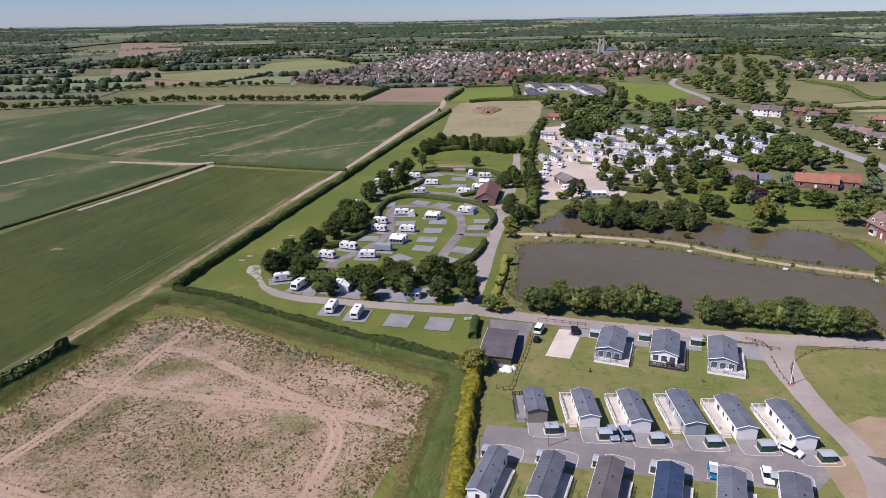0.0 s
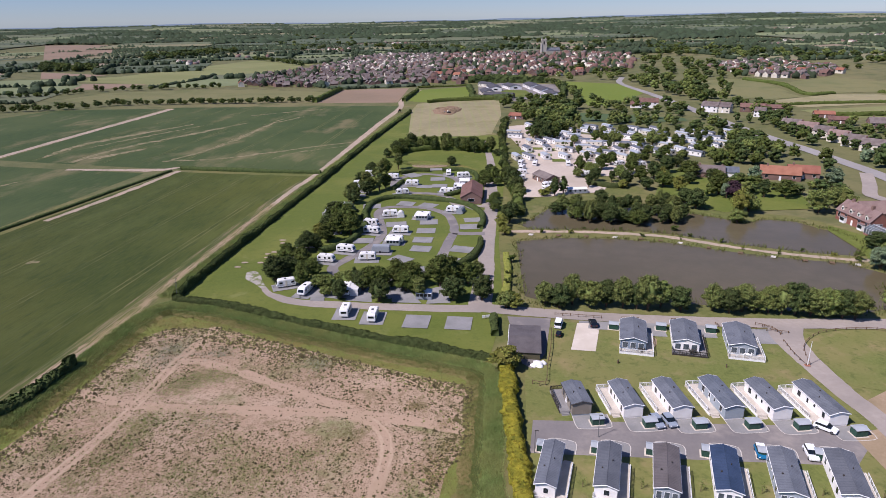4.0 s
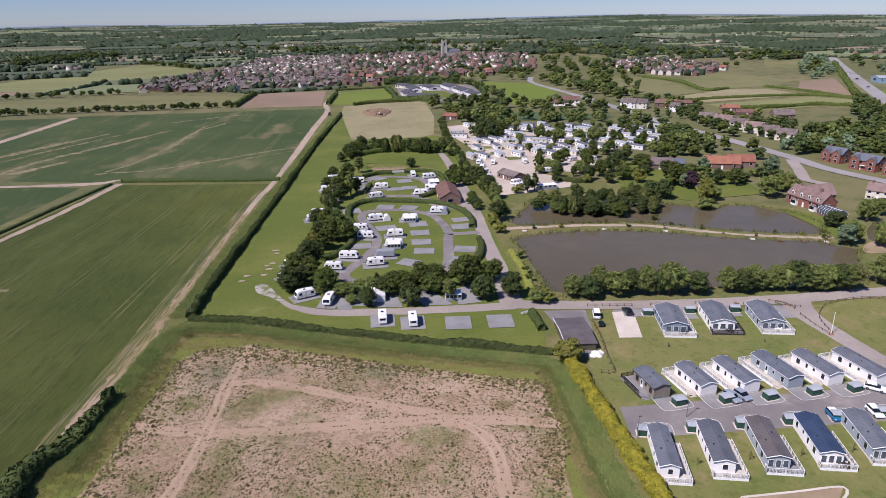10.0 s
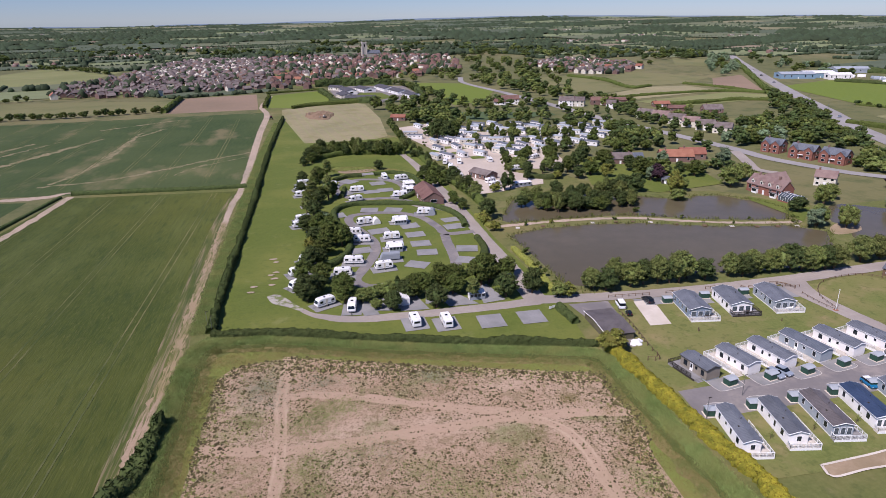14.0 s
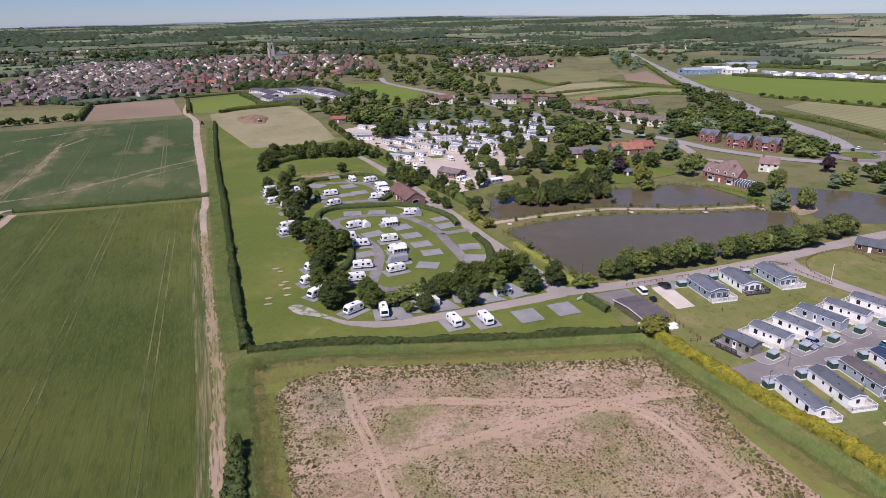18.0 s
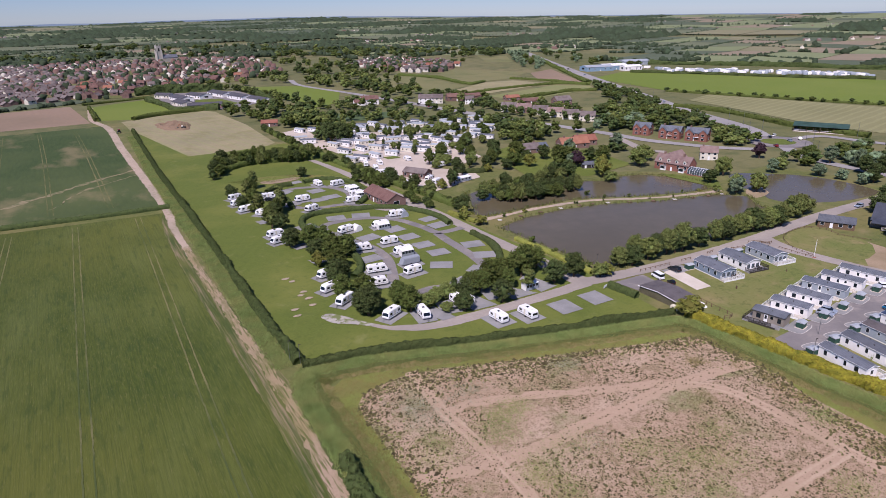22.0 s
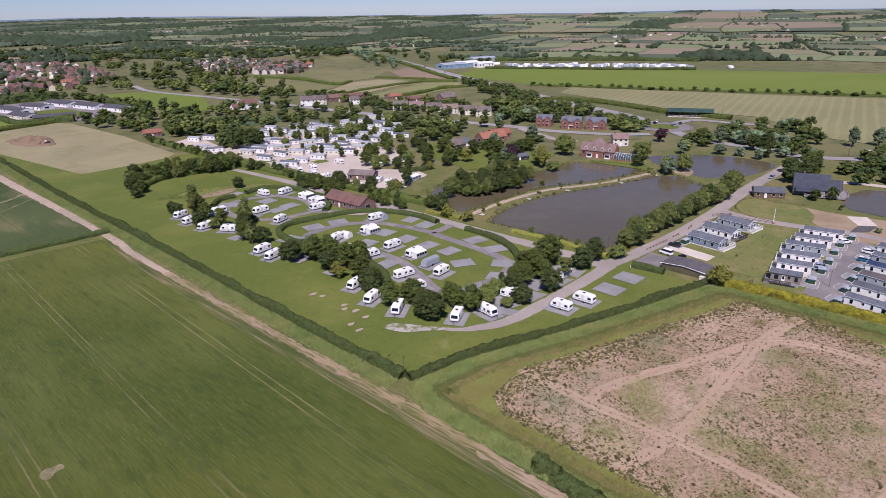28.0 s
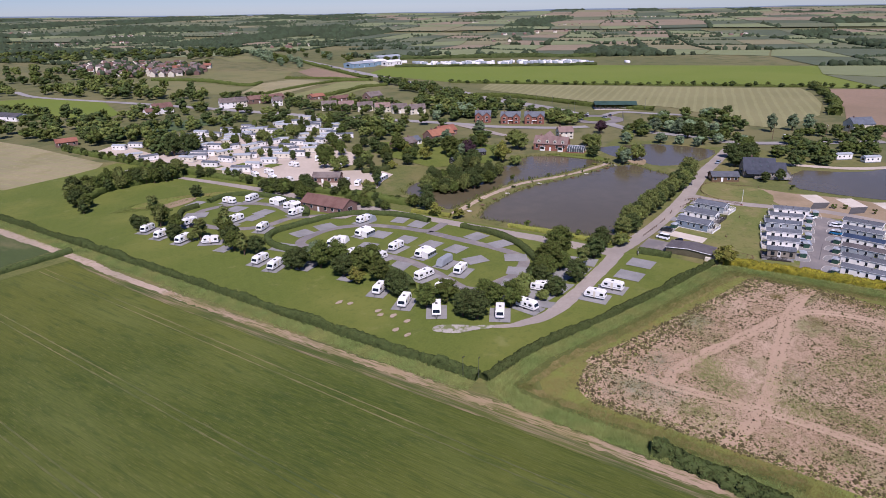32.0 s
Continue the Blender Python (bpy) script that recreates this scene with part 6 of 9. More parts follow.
# ---- trees of the site ----
for key, r, h, pts in (
    ("dark", 3.4, 7.0, [(-96.8, 176), (-93.9, 180.7)]), ("oak", 3.0, 6.2, [(-87.5, 175.5), (-85.8, 179.4)]), ("light", 2.6, 4.6, [(-80.9, 171), (-78.5, 172.5), (-75.7, 174.5), (-73.1, 173.9)]), ("dark", 2.6, 4.4, [(-73, 165)]),
    ("conifer", 1.8, 6.0, [(-70.5, 173.8)]), ("oak", 3.4, 7.2, [(-65.6, 171.9), (-62.3, 172.6)]), ("dark", 3.3, 6.4, [(-60.7, 163.3)]), ("dark", 3.4, 6.6, [(-67.6, 171.2)]), ("oak", 3.8, 7.8, [(-56.9, 174.4), (-53.2, 174.7)]), ("oak", 3.4, 6.6, [(-54.3, 171.3)]),
    ("poplar", 2.7, 8.4, [(-49.5, 166.2)]), ("oak", 4.2, 8.6, [(-44.6, 176), (-41.7, 177.1)]), ("dark", 3.8, 8.2, [(-39.5, 166.1)]), ("oak", 3.0, 6.4, [(-36.4, 179.1), (-40.4, 179.3)]), ("olive", 2.8, 6.0, [(-34.3, 182.6)]),
    ("dark", 3.5, 7.4, [(-31.2, 166.9)]), ("light", 3.0, 4.2, [(-24.1, 162.7)]), ("gold", 2.4, 3.6, [(-21.6, 162.9)]), ("dark", 2.8, 5.5, [(-96.5, 201), (-92.7, 204.6)]), ("gold", 2.8, 5.2, [(-95.8, 218.3)]),
    ("oak", 3.6, 7.5, [(-91.1, 213.1), (-89.4, 222.3), (-88.6, 232.3), (-84.7, 222), (-92.5, 236)]), ("dark", 2.8, 5.5, [(-97.9, 243.7), (-90.1, 243.2)]), ("grey", 3.4, 8.0, [(-90.1, 239.5)]),
    ("poplar", 3.0, 9.5, [(-95.7, 292.2), (-88.1, 286.6), (-87.8, 332.6)]), ("oak", 3.2, 7.0, [(-96.6, 272.7), (-91.5, 281.9), (-86, 291.5), (-93.9, 308.5), (-91.8, 320.2)]), ("dark", 2.8, 5.0, [(-100, 320.9), (-60.3, 342.7)]),
    ("dark", 3.4, 6.5, [(-95.3, 204), (-97.3, 179.7), (-96.7, 175.6), (-93.7, 225.1), (-97.1, 241.1)]), ("oak", 3.2, 7.0, [(-98.2, 191), (-92.4, 188.3), (-86, 171.3), (-86.7, 224.2)]), ("dark", 2.6, 5.2, [(-72.9, 163.9)]), ("light", 2.0, 3.4, [(-77.3, 166.1)]),
    ("poplar", 2.6, 7.5, [(-97.5, 266.5), (-94.1, 318.6)]), ("dark", 3.2, 6.2, [(-100.4, 300.7), (-92.4, 279.5), (-94.6, 263.8)]), ("light", 2.0, 4.0, [(-98.3, 293.8)]), ("dark", 2.6, 5.0, [(-100.1, 324.8)]), ("conifer", 2.6, 6.0, [(-100.3, 362.1)]),
    ("gold", 3.9, 5.4, [(-23.1, 129.3)]), ("oak", 3.2, 6.8, [(-38.9, 298.8), (-35.5, 312.3)]), ("dark", 3.4, 6.5, [(-25.8, 309.2), (-23.4, 289.1)]), ("olive", 3.4, 7.5, [(-22.1, 275.1)]), ("dark", 3.8, 7.5, [(-25.6, 242.0)]), ("oak", 2.6, 5.0, [(-23.4, 250.0)]),
    ("gold", 2.6, 4.5, [(-28.3, 235.7), (-26.7, 226.5)]), ("bush", 1.6, 2.4, [(-23.8, 185.4), (-23.9, 178.4), (-22.5, 169.8), (-23.5, 198)])):
    for x, y in pts:
        tree(key, x, y, r, h)
hedge("hedge", [(-94.8, 377.6), (-75.1, 387.8), (-61.2, 386.6), (-40.6, 381.3)], 3.5, 3.0, "oak", "bushy undergrowth below the tree belt", 0.5, 8, 1.2, 0.2)
hedge("hedge", [(-36.2, 502.5), (-36.2, 428.5), (-32.9, 364.2), (-29.8, 334.7), (-26.8, 303.5), (-23.4, 275.2), (-21.3, 252.1)], 3.0, 2.6, "oak", "bushy hedge along the service road", 0.5, 8, 1.2, 0.2)
# belt across the north end of the lawn and along the service road
for k, (x, y) in enumerate(smooth_path([(-97, 372.9), (-89, 389), (-75.3, 391.3), (-61.3, 390.1), (-47.4, 381.9), (-40.5, 384.7)], 3.2)):
    tree(("dark", "oak", "oak", "olive")[k % 4], x + rng.normal(0, 1.0), y + rng.normal(0, 1.5), rng.uniform(2.8, 4.0), rng.uniform(6.5, 9.5))
for k, (x, y) in enumerate(smooth_path([(-96, 368.5), (-88, 384), (-75, 386.8), (-61, 385.6), (-50, 379)], 3.6)):
    tree(("oak", "dark", "olive")[k % 3], x + rng.normal(0, 0.8), y + rng.normal(0, 0.8), rng.uniform(2.2, 3.2), rng.uniform(4.5, 7.5))
tree("gold", *([(-99.2, 363.6)][0]), 2.4, 4.4)
for k, (x, y) in enumerate(smooth_path([(-36.2, 502.5), (-36.2, 428.5), (-32.9, 364.2), (-29.8, 334.7), (-26.8, 303.5), (-23.4, 275.2), (-21.3, 252.1)], 5.5)):
    tree(("dark", "oak", "dark", "olive")[k % 4], x + rng.normal(0, 1.0), y + rng.normal(0, 1.5), rng.uniform(1.7, 2.6), rng.uniform(3.0, 5.0))
# trees along the lake's south bank
for k, (x, y) in enumerate([(-13.3, 165.7), (-9.3, 163.9), (-5.6, 166.4), (-0.9, 165.1), (3.7, 166), (8.2, 165.5), (11.9, 165.1), (14.8, 164.6), (18.6, 166.8), (23.6, 164.9), (32.3, 165.9), (36.3, 164.7), (40.1, 166.4), (43.6, 166.8), (46.9, 166.1), (50.1, 165.4), (53.5, 165.4), (57.3, 164.9), (61.1, 164.4), (65, 164.2), (68.1, 163.9)]):
    tree(("olive", "dark", "olive", "light", "dark")[k % 5] if k not in (8, 14) else "light", x, y, rng.uniform(3.0, 4.2), rng.uniform(6.2, 8.8))
# damp hollow at the north end
flat("bare_hollow", [(-87.9, 351.4), (-78.9, 355.5), (-60.8, 349.3), (-44, 335.3), (-45.2, 329.9), (-60.6, 341.6), (-70, 340.4), (-81.4, 343.5)], 0.09, M["dry_grass"], "bare brown hollow in the lawn", "ground", smooth=2)
flat("mud_patch", [(-82.9, 344.4), (-74.2, 344.2), (-63.7, 345.2), (-60.3, 341.1), (-68.1, 337.2), (-80.4, 337.1)], 0.12, M["bare"], "bare damp earth in a hollow of the lawn", "ground", smooth=2)

# ---- middle distance: woods and tree belts ----
GROVE, AVOID, AVOID_XY = {}, [], [0, 0, 0]


def grove(key, x, y, r, h):
    """Adds a tree to the joined woods of the middle distance."""
    r0, h0 = TREES[key][1], TREES[key][2]
    if key not in GROVE_SRC:
        GROVE_SRC[key] = []
        for _, m in TREES[key][0]:
            co = np.empty(len(m.vertices) * 3, np.float32)
            m.vertices.foreach_get("co", co)
            ix = np.empty(len(m.loops), np.int32)
            m.loops.foreach_get("vertex_index", ix)
            GROVE_SRC[key].append((co.reshape(-1, 3), ix.reshape(-1, 3)))
    v, f = GROVE_SRC[key][int(rng.integers(3))]
    a, k = rng.uniform(0, 6.28), r / r0
    c, s = math.cos(a), math.sin(a)
    w = np.c_[(v[:, 0] * c - v[:, 1] * s) * k + x, (v[:, 0] * s + v[:, 1] * c) * k + y, v[:, 2] * h / h0 + rise(x, y)]
    GROVE.setdefault(key, []).append((w, f))


GROVE_SRC = {}


def put_tree(key, x, y, r, h):
    if AVOID and np.any((AVOID_XY[0] - x) ** 2 + (AVOID_XY[1] - y) ** 2 < (AVOID_XY[2] + 0.55 * r) ** 2):
        return
    grove(key, x, y, r, h) if key.startswith("mid") or key == "greyfar" else tree(key, x, y, r, h)


JOBS = []


def belt(*a):
    JOBS.append((belt_now, a))


def wood(*a):
    JOBS.append((wood_now, a))


def belt_now(path, step, keys, r=(2.8, 4.2), h=(6, 9), jit=1.5):
    for k, (x, y) in enumerate(smooth_path(path, step)):
        put_tree(keys[k % len(keys)], x + rng.normal(0, jit), y + rng.normal(0, jit), rng.uniform(*r), rng.uniform(*h))


def wood_now(poly, n, keys, r=(3, 5), h=(7, 11), gap=4.0):
    for x, y in scatter(poly, n, gap):
        put_tree(keys[int(rng.integers(len(keys)))], x, y, rng.uniform(*r), rng.uniform(*h))


MID = ("mid", "middark", "mid", "middark", "midlight")
belt([(-640, 470), (-520, 528), (-443, 563), (-418, 588), (-366, 598), (-286, 607), (-230, 621)], 5.5, ("middark", "mid"), (3.2, 4.6), (5, 8), 1.2)
belt([(-620, 640), (-555, 660), (-518, 709), (-444, 734), (-384, 750)], 9, ("middark", "mid"), (3.5, 5.5), (5, 9), 2)
wood([(-781, 1261), (-714, 1536), (-774, 1673), (-884, 1439)], 70, ("middark", "mid"), (8, 11), (10, 14), 13)
wood([(-819, 1009), (-712, 997), (-767, 1081), (-938, 1166)], 40, ("middark", "mid"), (6, 9), (9, 12), 10)
belt([(-400, 1100), (-480, 1200), (-560, 1270)], 10, ("middark", "mid"), (5, 7), (7, 10), 3)
wood([(-48.3, 543.5), (-37.3, 628.3), (3.1, 644.2), (39.3, 624.8), (18.4, 504.1), (-7.3, 498.8), (-22.3, 514.5), (-29.8, 538.7)], 26, MID, (4, 6.5), (8, 13), 6)
wood([(-13.5, 457.4), (3.2, 508), (17.3, 510.5), (2, 434.6), (-10.7, 424.4)], 8, MID, (4, 6), (9, 13), 5)
wood([(20.6, 503.5), (34.4, 525.2), (94.7, 503), (100.1, 455), (85.3, 475.3), (36.5, 493.5)], 12, MID, (3.2, 4.8), (6, 9), 6)
wood([(48.7, 367.6), (98, 390.1), (126.4, 404.6), (127.4, 383.1), (103.9, 348), (60.4, 330.6), (50.9, 342.2)], 9, MID, (3, 4.5), (6, 9), 6)
wood([(132.6, 421.6), (155.5, 433.3), (150.9, 354.6), (125.4, 330.1), (123.3, 361.1)], 9, MID, (3.5, 5), (7, 10), 6)
wood([(167, 384), (233.8, 406.4), (189.3, 345.7), (164, 341), (150.9, 354.6)], 14, ("mid", "greyfar", "greyfar", "middark"), (4, 5.5), (7, 10), 7)
wood([(352.2, 582.8), (332.3, 525.7), (249.4, 350.3), (208.4, 303.8), (229.8, 349.2), (235, 396.5), (285.5, 489.5)], 50, ("middark", "mid", "middark"), (4, 6), (7, 10), 6)
wood([(218.8, 233.1), (284.7, 191.9), (198.9, 162), (183.3, 191.1), (187.4, 215.7)], 30, ("mid", "greyfar", "middark"), (4.5, 6.5), (7, 10), 7)
wood([(185, 1241), (253, 1086), (270, 920), (148, 594.2), (130.5, 608.2), (116, 719), (99, 815)], 60, MID, (5, 8), (9, 14), 9)
wood([(-101, 2210), (313, 1804), (217, 1364), (40, 1489), (-97, 1526)], 40, ("middark", "mid"), (7, 11), (12, 18), 14)
wood([(0, 1016), (117, 942), (92, 825), (26, 815), (-11, 875)], 24, MID, (5, 8), (8, 13), 9)
belt([(6, 793), (20, 724), (27.9, 656.6)], 8, MID, (4, 5), (7, 9), 2)
belt([(176.2, 586.3), (158.7, 506), (151.3, 442.1), (149.7, 399)], 11, ("middark", "mid"), (4, 5), (7, 9), 1.0)
for p in [(55.2, 577.7), (75.5, 597), (107.4, 563.5), (165, 511.1)]:
    wood([(p[0] - 2, p[1] - 2), (p[0] + 2, p[1] - 2), (p[0], p[1] + 2)], 1, ("middark",), (5, 6), (8, 10), 1)
wood([(194.6, 141.2), (231.1, 130.3), (257.5, 93.3), (171.2, 91.3), (154.7, 107.4), (159.9, 133.8)], 34, ("middark", "mid"), (3.5, 5), (5, 8), 5)
wood([(124.5, 160.8), (165.3, 154.4), (132.8, 146.1), (106.9, 154.5)], 7, ("dark", "oak"), (3.5, 5), (6, 9), 5)
belt([(366, 488), (414, 345), (459, 222), (484, 140), (500, 60)], 9.5, ("middark", "mid"), (2.6, 4.0), (3.4, 5.5), 1.0)
belt([(310, 127), (365, 131), (432, 144), (482, 158)], 8, ("mid", "middark"), (3.0, 4.6), (4.5, 7), 1.5)
# gardens, hedgerows and scrub round the houses and the static park
wood([(78.7, 316.9), (90.5, 308.8), (118.9, 308), (123.4, 294.9), (95.8, 284.8), (77.8, 296)], 9, MID, (3, 4.5), (4, 7), 5)
wood([(104.4, 428.5), (139.6, 445.1), (132.6, 421.6), (101.5, 389.3), (89.5, 388.1)], 7, MID, (3, 4), (5, 8), 6)
wood([(152.7, 606.6), (186.2, 611.2), (182.5, 535.4), (173.3, 485.8), (154.3, 507.1), (143.3, 553.7)], 20, MID, (4, 6), (6, 10), 7)
wood([(182.2, 513.5), (227.8, 471.6), (190.1, 398.2), (189.5, 417.3), (171.9, 464.8)], 22, MID, (3, 5), (5, 8), 6)
wood([(196.9, 415.5), (215, 392.1), (182.9, 347.2), (160.5, 352.4)], 12, MID, (4, 6), (7, 11), 6)
wood([(-23.8, 508.9), (2.1, 530.3), (17.3, 510.5), (14.1, 493.3), (-18.1, 484.5)], 10, MID, (4, 6), (7, 11), 6)
wood([(41, 633.6), (112.2, 554.4), (103.1, 527.5), (58.9, 546.4), (30.7, 553.9)], 20, MID, (3.5, 5), (5, 9), 7)
wood([(150.9, 234.7), (190.4, 226.2), (179.8, 214.2), (150.1, 217.7)], 5, MID, (3, 5), (5, 8), 6)
wood([(106.8, 549.7), (123.7, 503.8), (140.2, 448.2), (141, 408.6), (121, 424.3), (109.4, 482.7)], 16, MID, (4, 5.5), (7, 9), 8)
wood([(661, 1111), (712, 1089), (550, 691), (503, 638), (499, 708), (569, 888)], 30, ("greyfar", "mid", "middark"), (5, 8), (8, 12), 9)
wood([(576, 1062), (661, 1111), (466, 802), (409, 737), (411, 777)], 30, ("greyfar", "greyfar", "mid"), (5, 8), (9, 14), 9)
wood([(313, 1804), (457, 1418), (664, 1206), (554, 1025), (471, 1058), (363, 1167), (213, 1345)], 110, MID, (7, 10), (9, 14), 12)
wood([(-439, 1787), (-98, 1628), (-96, 1416), (-328, 1515)], 40, MID, (7, 10), (9, 15), 12)
wood([(-1066, 2828), (-631, 2572), (-375, 1453), (-675, 1686)], 50, MID, (7, 10), (8, 13), 14)
wood([(342, 1110), (459, 1034), (364, 856), (257, 874)], 30, MID, (4, 6), (5, 9), 9)
wood([(126, 832), (158, 786), (157, 696), (123.7, 640), (111, 694), (93, 758)], 26, MID, (5, 7.5), (9, 13), 8)
wood([(143.5, 664.8), (160, 626.9), (104.1, 543), (95.9, 581.7)], 12, MID, (5, 7), (9, 13), 7)
wood([(21.6, 599.3), (29.9, 574.3), (-6.3, 510.2), (-26.5, 492.2)], 14, MID, (4.5, 6.5), (8, 12), 5)
wood([(19.6, 514.7), (34.2, 496.2), (-7.4, 427.8), (-18.3, 435.7)], 16, MID, (3, 4.5), (8, 11), 4)
wood([(58.2, 537.7), (82.7, 510.8), (105.2, 481.8), (88.3, 459.6), (48.6, 474.1), (35.5, 498.5)], 14, MID, (3, 4.5), (5, 8), 6)
wood([(122.1, 412.4), (130.2, 374.8), (95.9, 340.7), (77, 352.3), (80.8, 371.7)], 20, MID, (3.2, 4.6), (7, 10), 4)
wood([(112.5, 491.3), (123.8, 476.6), (98.9, 446), (89.6, 457.9)], 6, MID, (3, 4.5), (5, 8), 5)
wood([(126, 450.3), (141.8, 430), (105.5, 395), (88.7, 401.7)], 9, MID, (3, 4.5), (5, 8), 5)
wood([(156.2, 381.1), (214.6, 349.5), (178.7, 324.8), (141.3, 335.6), (133.7, 359.4)], 20, ("greyfar", "mid", "middark"), (4.5, 6.5), (8, 12), 6)
wood([(216.7, 316.2), (215.9, 277.6), (187.3, 264.6), (181, 285.8)], 18, MID, (4, 5.5), (6, 8), 5)
wood([(239.1, 451), (257.4, 396.3), (232.8, 326), (216.7, 316.2), (204.1, 363.1), (200.1, 417.1)], 40, MID, (4, 6), (6, 9), 6)
wood([(83.9, 316.1), (82.5, 285.3), (73.3, 263.1), (65.4, 268.4), (59.3, 290.6)], 5, MID, (3, 4), (5, 8), 5)
wood([(-33.4, 336.6), (-18.7, 319.2), (-29.3, 288.6), (-38.9, 292.7), (-42.2, 314.1)], 10, ("dark", "oak"), (2.0, 3), (3.0, 4.5), 4)
wood([(-32.3, 284.9), (-24, 264.3), (-29.8, 253), (-36.1, 265.3)], 5, ("dark", "oak"), (2, 2.8), (3, 4.2), 4)
wood([(152.7, 142.3), (174.1, 135.3), (185.6, 120.2), (139.5, 112.9), (126.5, 131.2)], 24, ("middark", "mid"), (3, 4.2), (4.5, 7), 5)
wood([(167.6, 199.5), (190.4, 188.1), (186.7, 158.5), (167.6, 155.1), (154.6, 176.8), (153.4, 192.9)], 9, ("greyfar", "mid", "middark"), (3.0, 4.5), (5, 8), 6)
for x, y in smooth_path([(134.3, 503.3), (154.4, 483.3), (162.9, 444.9), (169.1, 409.5), (172.8, 377)], 9.0):
    grove("middark", x, y, rng.uniform(2.8, 3.6), rng.uniform(6.5, 8))
wood([(-20, 470), (30, 476), (112, 440), (112, 420), (84, 388), (44, 342), (24, 326), (10, 336), (0, 360), (-16, 400)], 60, ("dark", "oak", "conifer", "light"), (1.6, 2.8), (3.5, 6.5), 6)
# lake island and north bank
wood([(-9, 256), (-3, 247.5), (6, 242.6), (18, 240.6), (33, 241.4), (43, 247.5), (44, 258), (36.9, 266), (10, 266)], 46, ("dark", "olive", "dark", "oak"), (2.0, 3.6), (3.6, 7.4), 3.0)
for key, r, h, pts in (
    ("conifer", 3.6, 9, [(84.6, 287.2)]), ("oak", 5, 9, [(66.4, 291.2), (44.8, 303.2), (60.3, 322.4)]), ("purple", 4.0, 8, [(70.2, 282.2)]), ("willow", 5.0, 8, [(71.1, 263.7)]), ("willow", 6.5, 9, [(98.5, 265.2), (109.7, 273.7)]),
    ("grey", 4.5, 9, [(86.4, 307), (120.2, 305)]), ("dark", 4.0, 8, [(67.8, 307.1)]), ("grey", 4.2, 8, [(91.9, 201.4)]), ("willow", 4.8, 7.5, [(103.6, 199.5), (117.5, 228.0)]), ("light", 3.8, 7, [(95.0, 204.0), (127, 236)]), ("dark", 3.5, 6, [(100.1, 221.6)]),
    ("grey", 4.0, 6.5, [(141.5, 218.0), (153.6, 201.5)]), ("purple", 4.2, 8, [(166.5, 242.9)]), ("grey", 4.0, 9, [(183.9, 214.1), (186.7, 200.6)]), ("dark", 4.2, 9.5, [(185.5, 187.7), (176.0, 192.0), (161.5, 180.0)]), ("oak", 4.0, 8, [(175.3, 171.9), (178.3, 223.4)]), ("grey", 4.2, 10, [(220.7, 152.9), (232.2, 142.6), (233.3, 133.7)]), ("oak", 4.5, 8, [(180.1, 222.5), (93.5, 287.7)]), ("olive", 4.5, 8, [(89.3, 168.7), (81, 167.7)]), ("dark", 2.3, 5.2, [(89.6, 135.8), (94.6, 130.4)]),
    ("conifer", 2.6, 8.5, [(-6.4, 283.6), (-2.5, 286.7)]), ("willow", 5.2, 9, [(34.6, 406.0), (57.2, 404.8)]), ("light", 4.0, 7, [(48.2, 406.9), (63.1, 407.6)]), ("dark", 5.2, 11, [(-12.3, 427.8), (-7.1, 421.1)]), ("oak", 5.0, 10, [(-1.6, 424.1), (-8.8, 430.6)]), ("oak", 3.4, 8, [(8.0, 330.7), (35.3, 311.3)]), ("light", 3.2, 6, [(26.6, 317.1), (14.8, 323.7), (12, 328)]), ("dark", 3.8, 8, [(43.2, 320.1), (51.9, 332.4), (51.1, 266.8)]), ("gold", 3.0, 8.5, [(44.7, 304.1), (50.4, 296.7)]), ("dark", 3.2, 7.5, [(48.3, 273.5)]), ("gold", 4.0, 9, [(65.8, 257.9)]), ("light", 3.4, 5.5, [(62.5, 248.9)]), ("grey", 3.2, 8, [(68.1, 284.6)]), ("bush", 2.0, 3.0, [(-25.3, 403.1), (3, 398), (17, 372), (40, 372), (66, 396)]), ("oak", 3.0, 6, [(72, 412), (90, 404), (24, 420), (46, 446), (86, 440), (108, 420), (6, 452)]), ("conifer", 2.2, 6.5, [(30, 395), (70, 425), (96, 436), (12, 440), (22, 312), (10, 300)]), ("oak", 3.4, 7.5, [(36, 344), (44, 356), (58, 372), (80, 384), (34, 330), (20, 338), (26, 350)]), ("dark", 3.0, 6.5, [(60, 348), (28, 304), (14, 312), (36, 298), (58, 310)]), ("light", 2.6, 5.0, [(52, 384), (36, 388), (66, 366), (6, 320)]), ("gold", 2.6, 3.4, [(-11.5, 283.2), (-9, 288), (25.8, 299.9)]), ("dark", 2.6, 5, [(-37.9, 323.7)]),
    ("bush", 1.8, 2.6, [(89.5, 210.4), (36.3, 236.7)])):
    for x, y in pts:
        tree(key, x, y, r, h)
for k, (x, y) in enumerate(smooth_path([(-14, 233.5), (3.2, 234.6), (23.1, 233), (36.2, 229.8), (54.7, 220.7), (73.7, 214.9), (89, 212)], 5.0)):
    if k % 3 != 1:
        tree("goldbush" if k % 5 == 2 else "bush", x + rng.normal(0, 0.5), y + (1.2 if k % 2 else -3.6) + rng.normal(0, 0.4), rng.uniform(0.7, 1.4), rng.uniform(0.8, 1.7), "low green scrub on the lake causeway", "shrub")
tufts("hollow_scrub", scatter([(-96, 352), (-84, 356), (-62, 350), (-45, 336), (-46, 329), (-60, 340), (-82, 340)], 2600, 0, 8), 0.55, M["leaf_olive"], "rough olive scrub round the hollow", 5, 1.0, 0.8, 0.07)
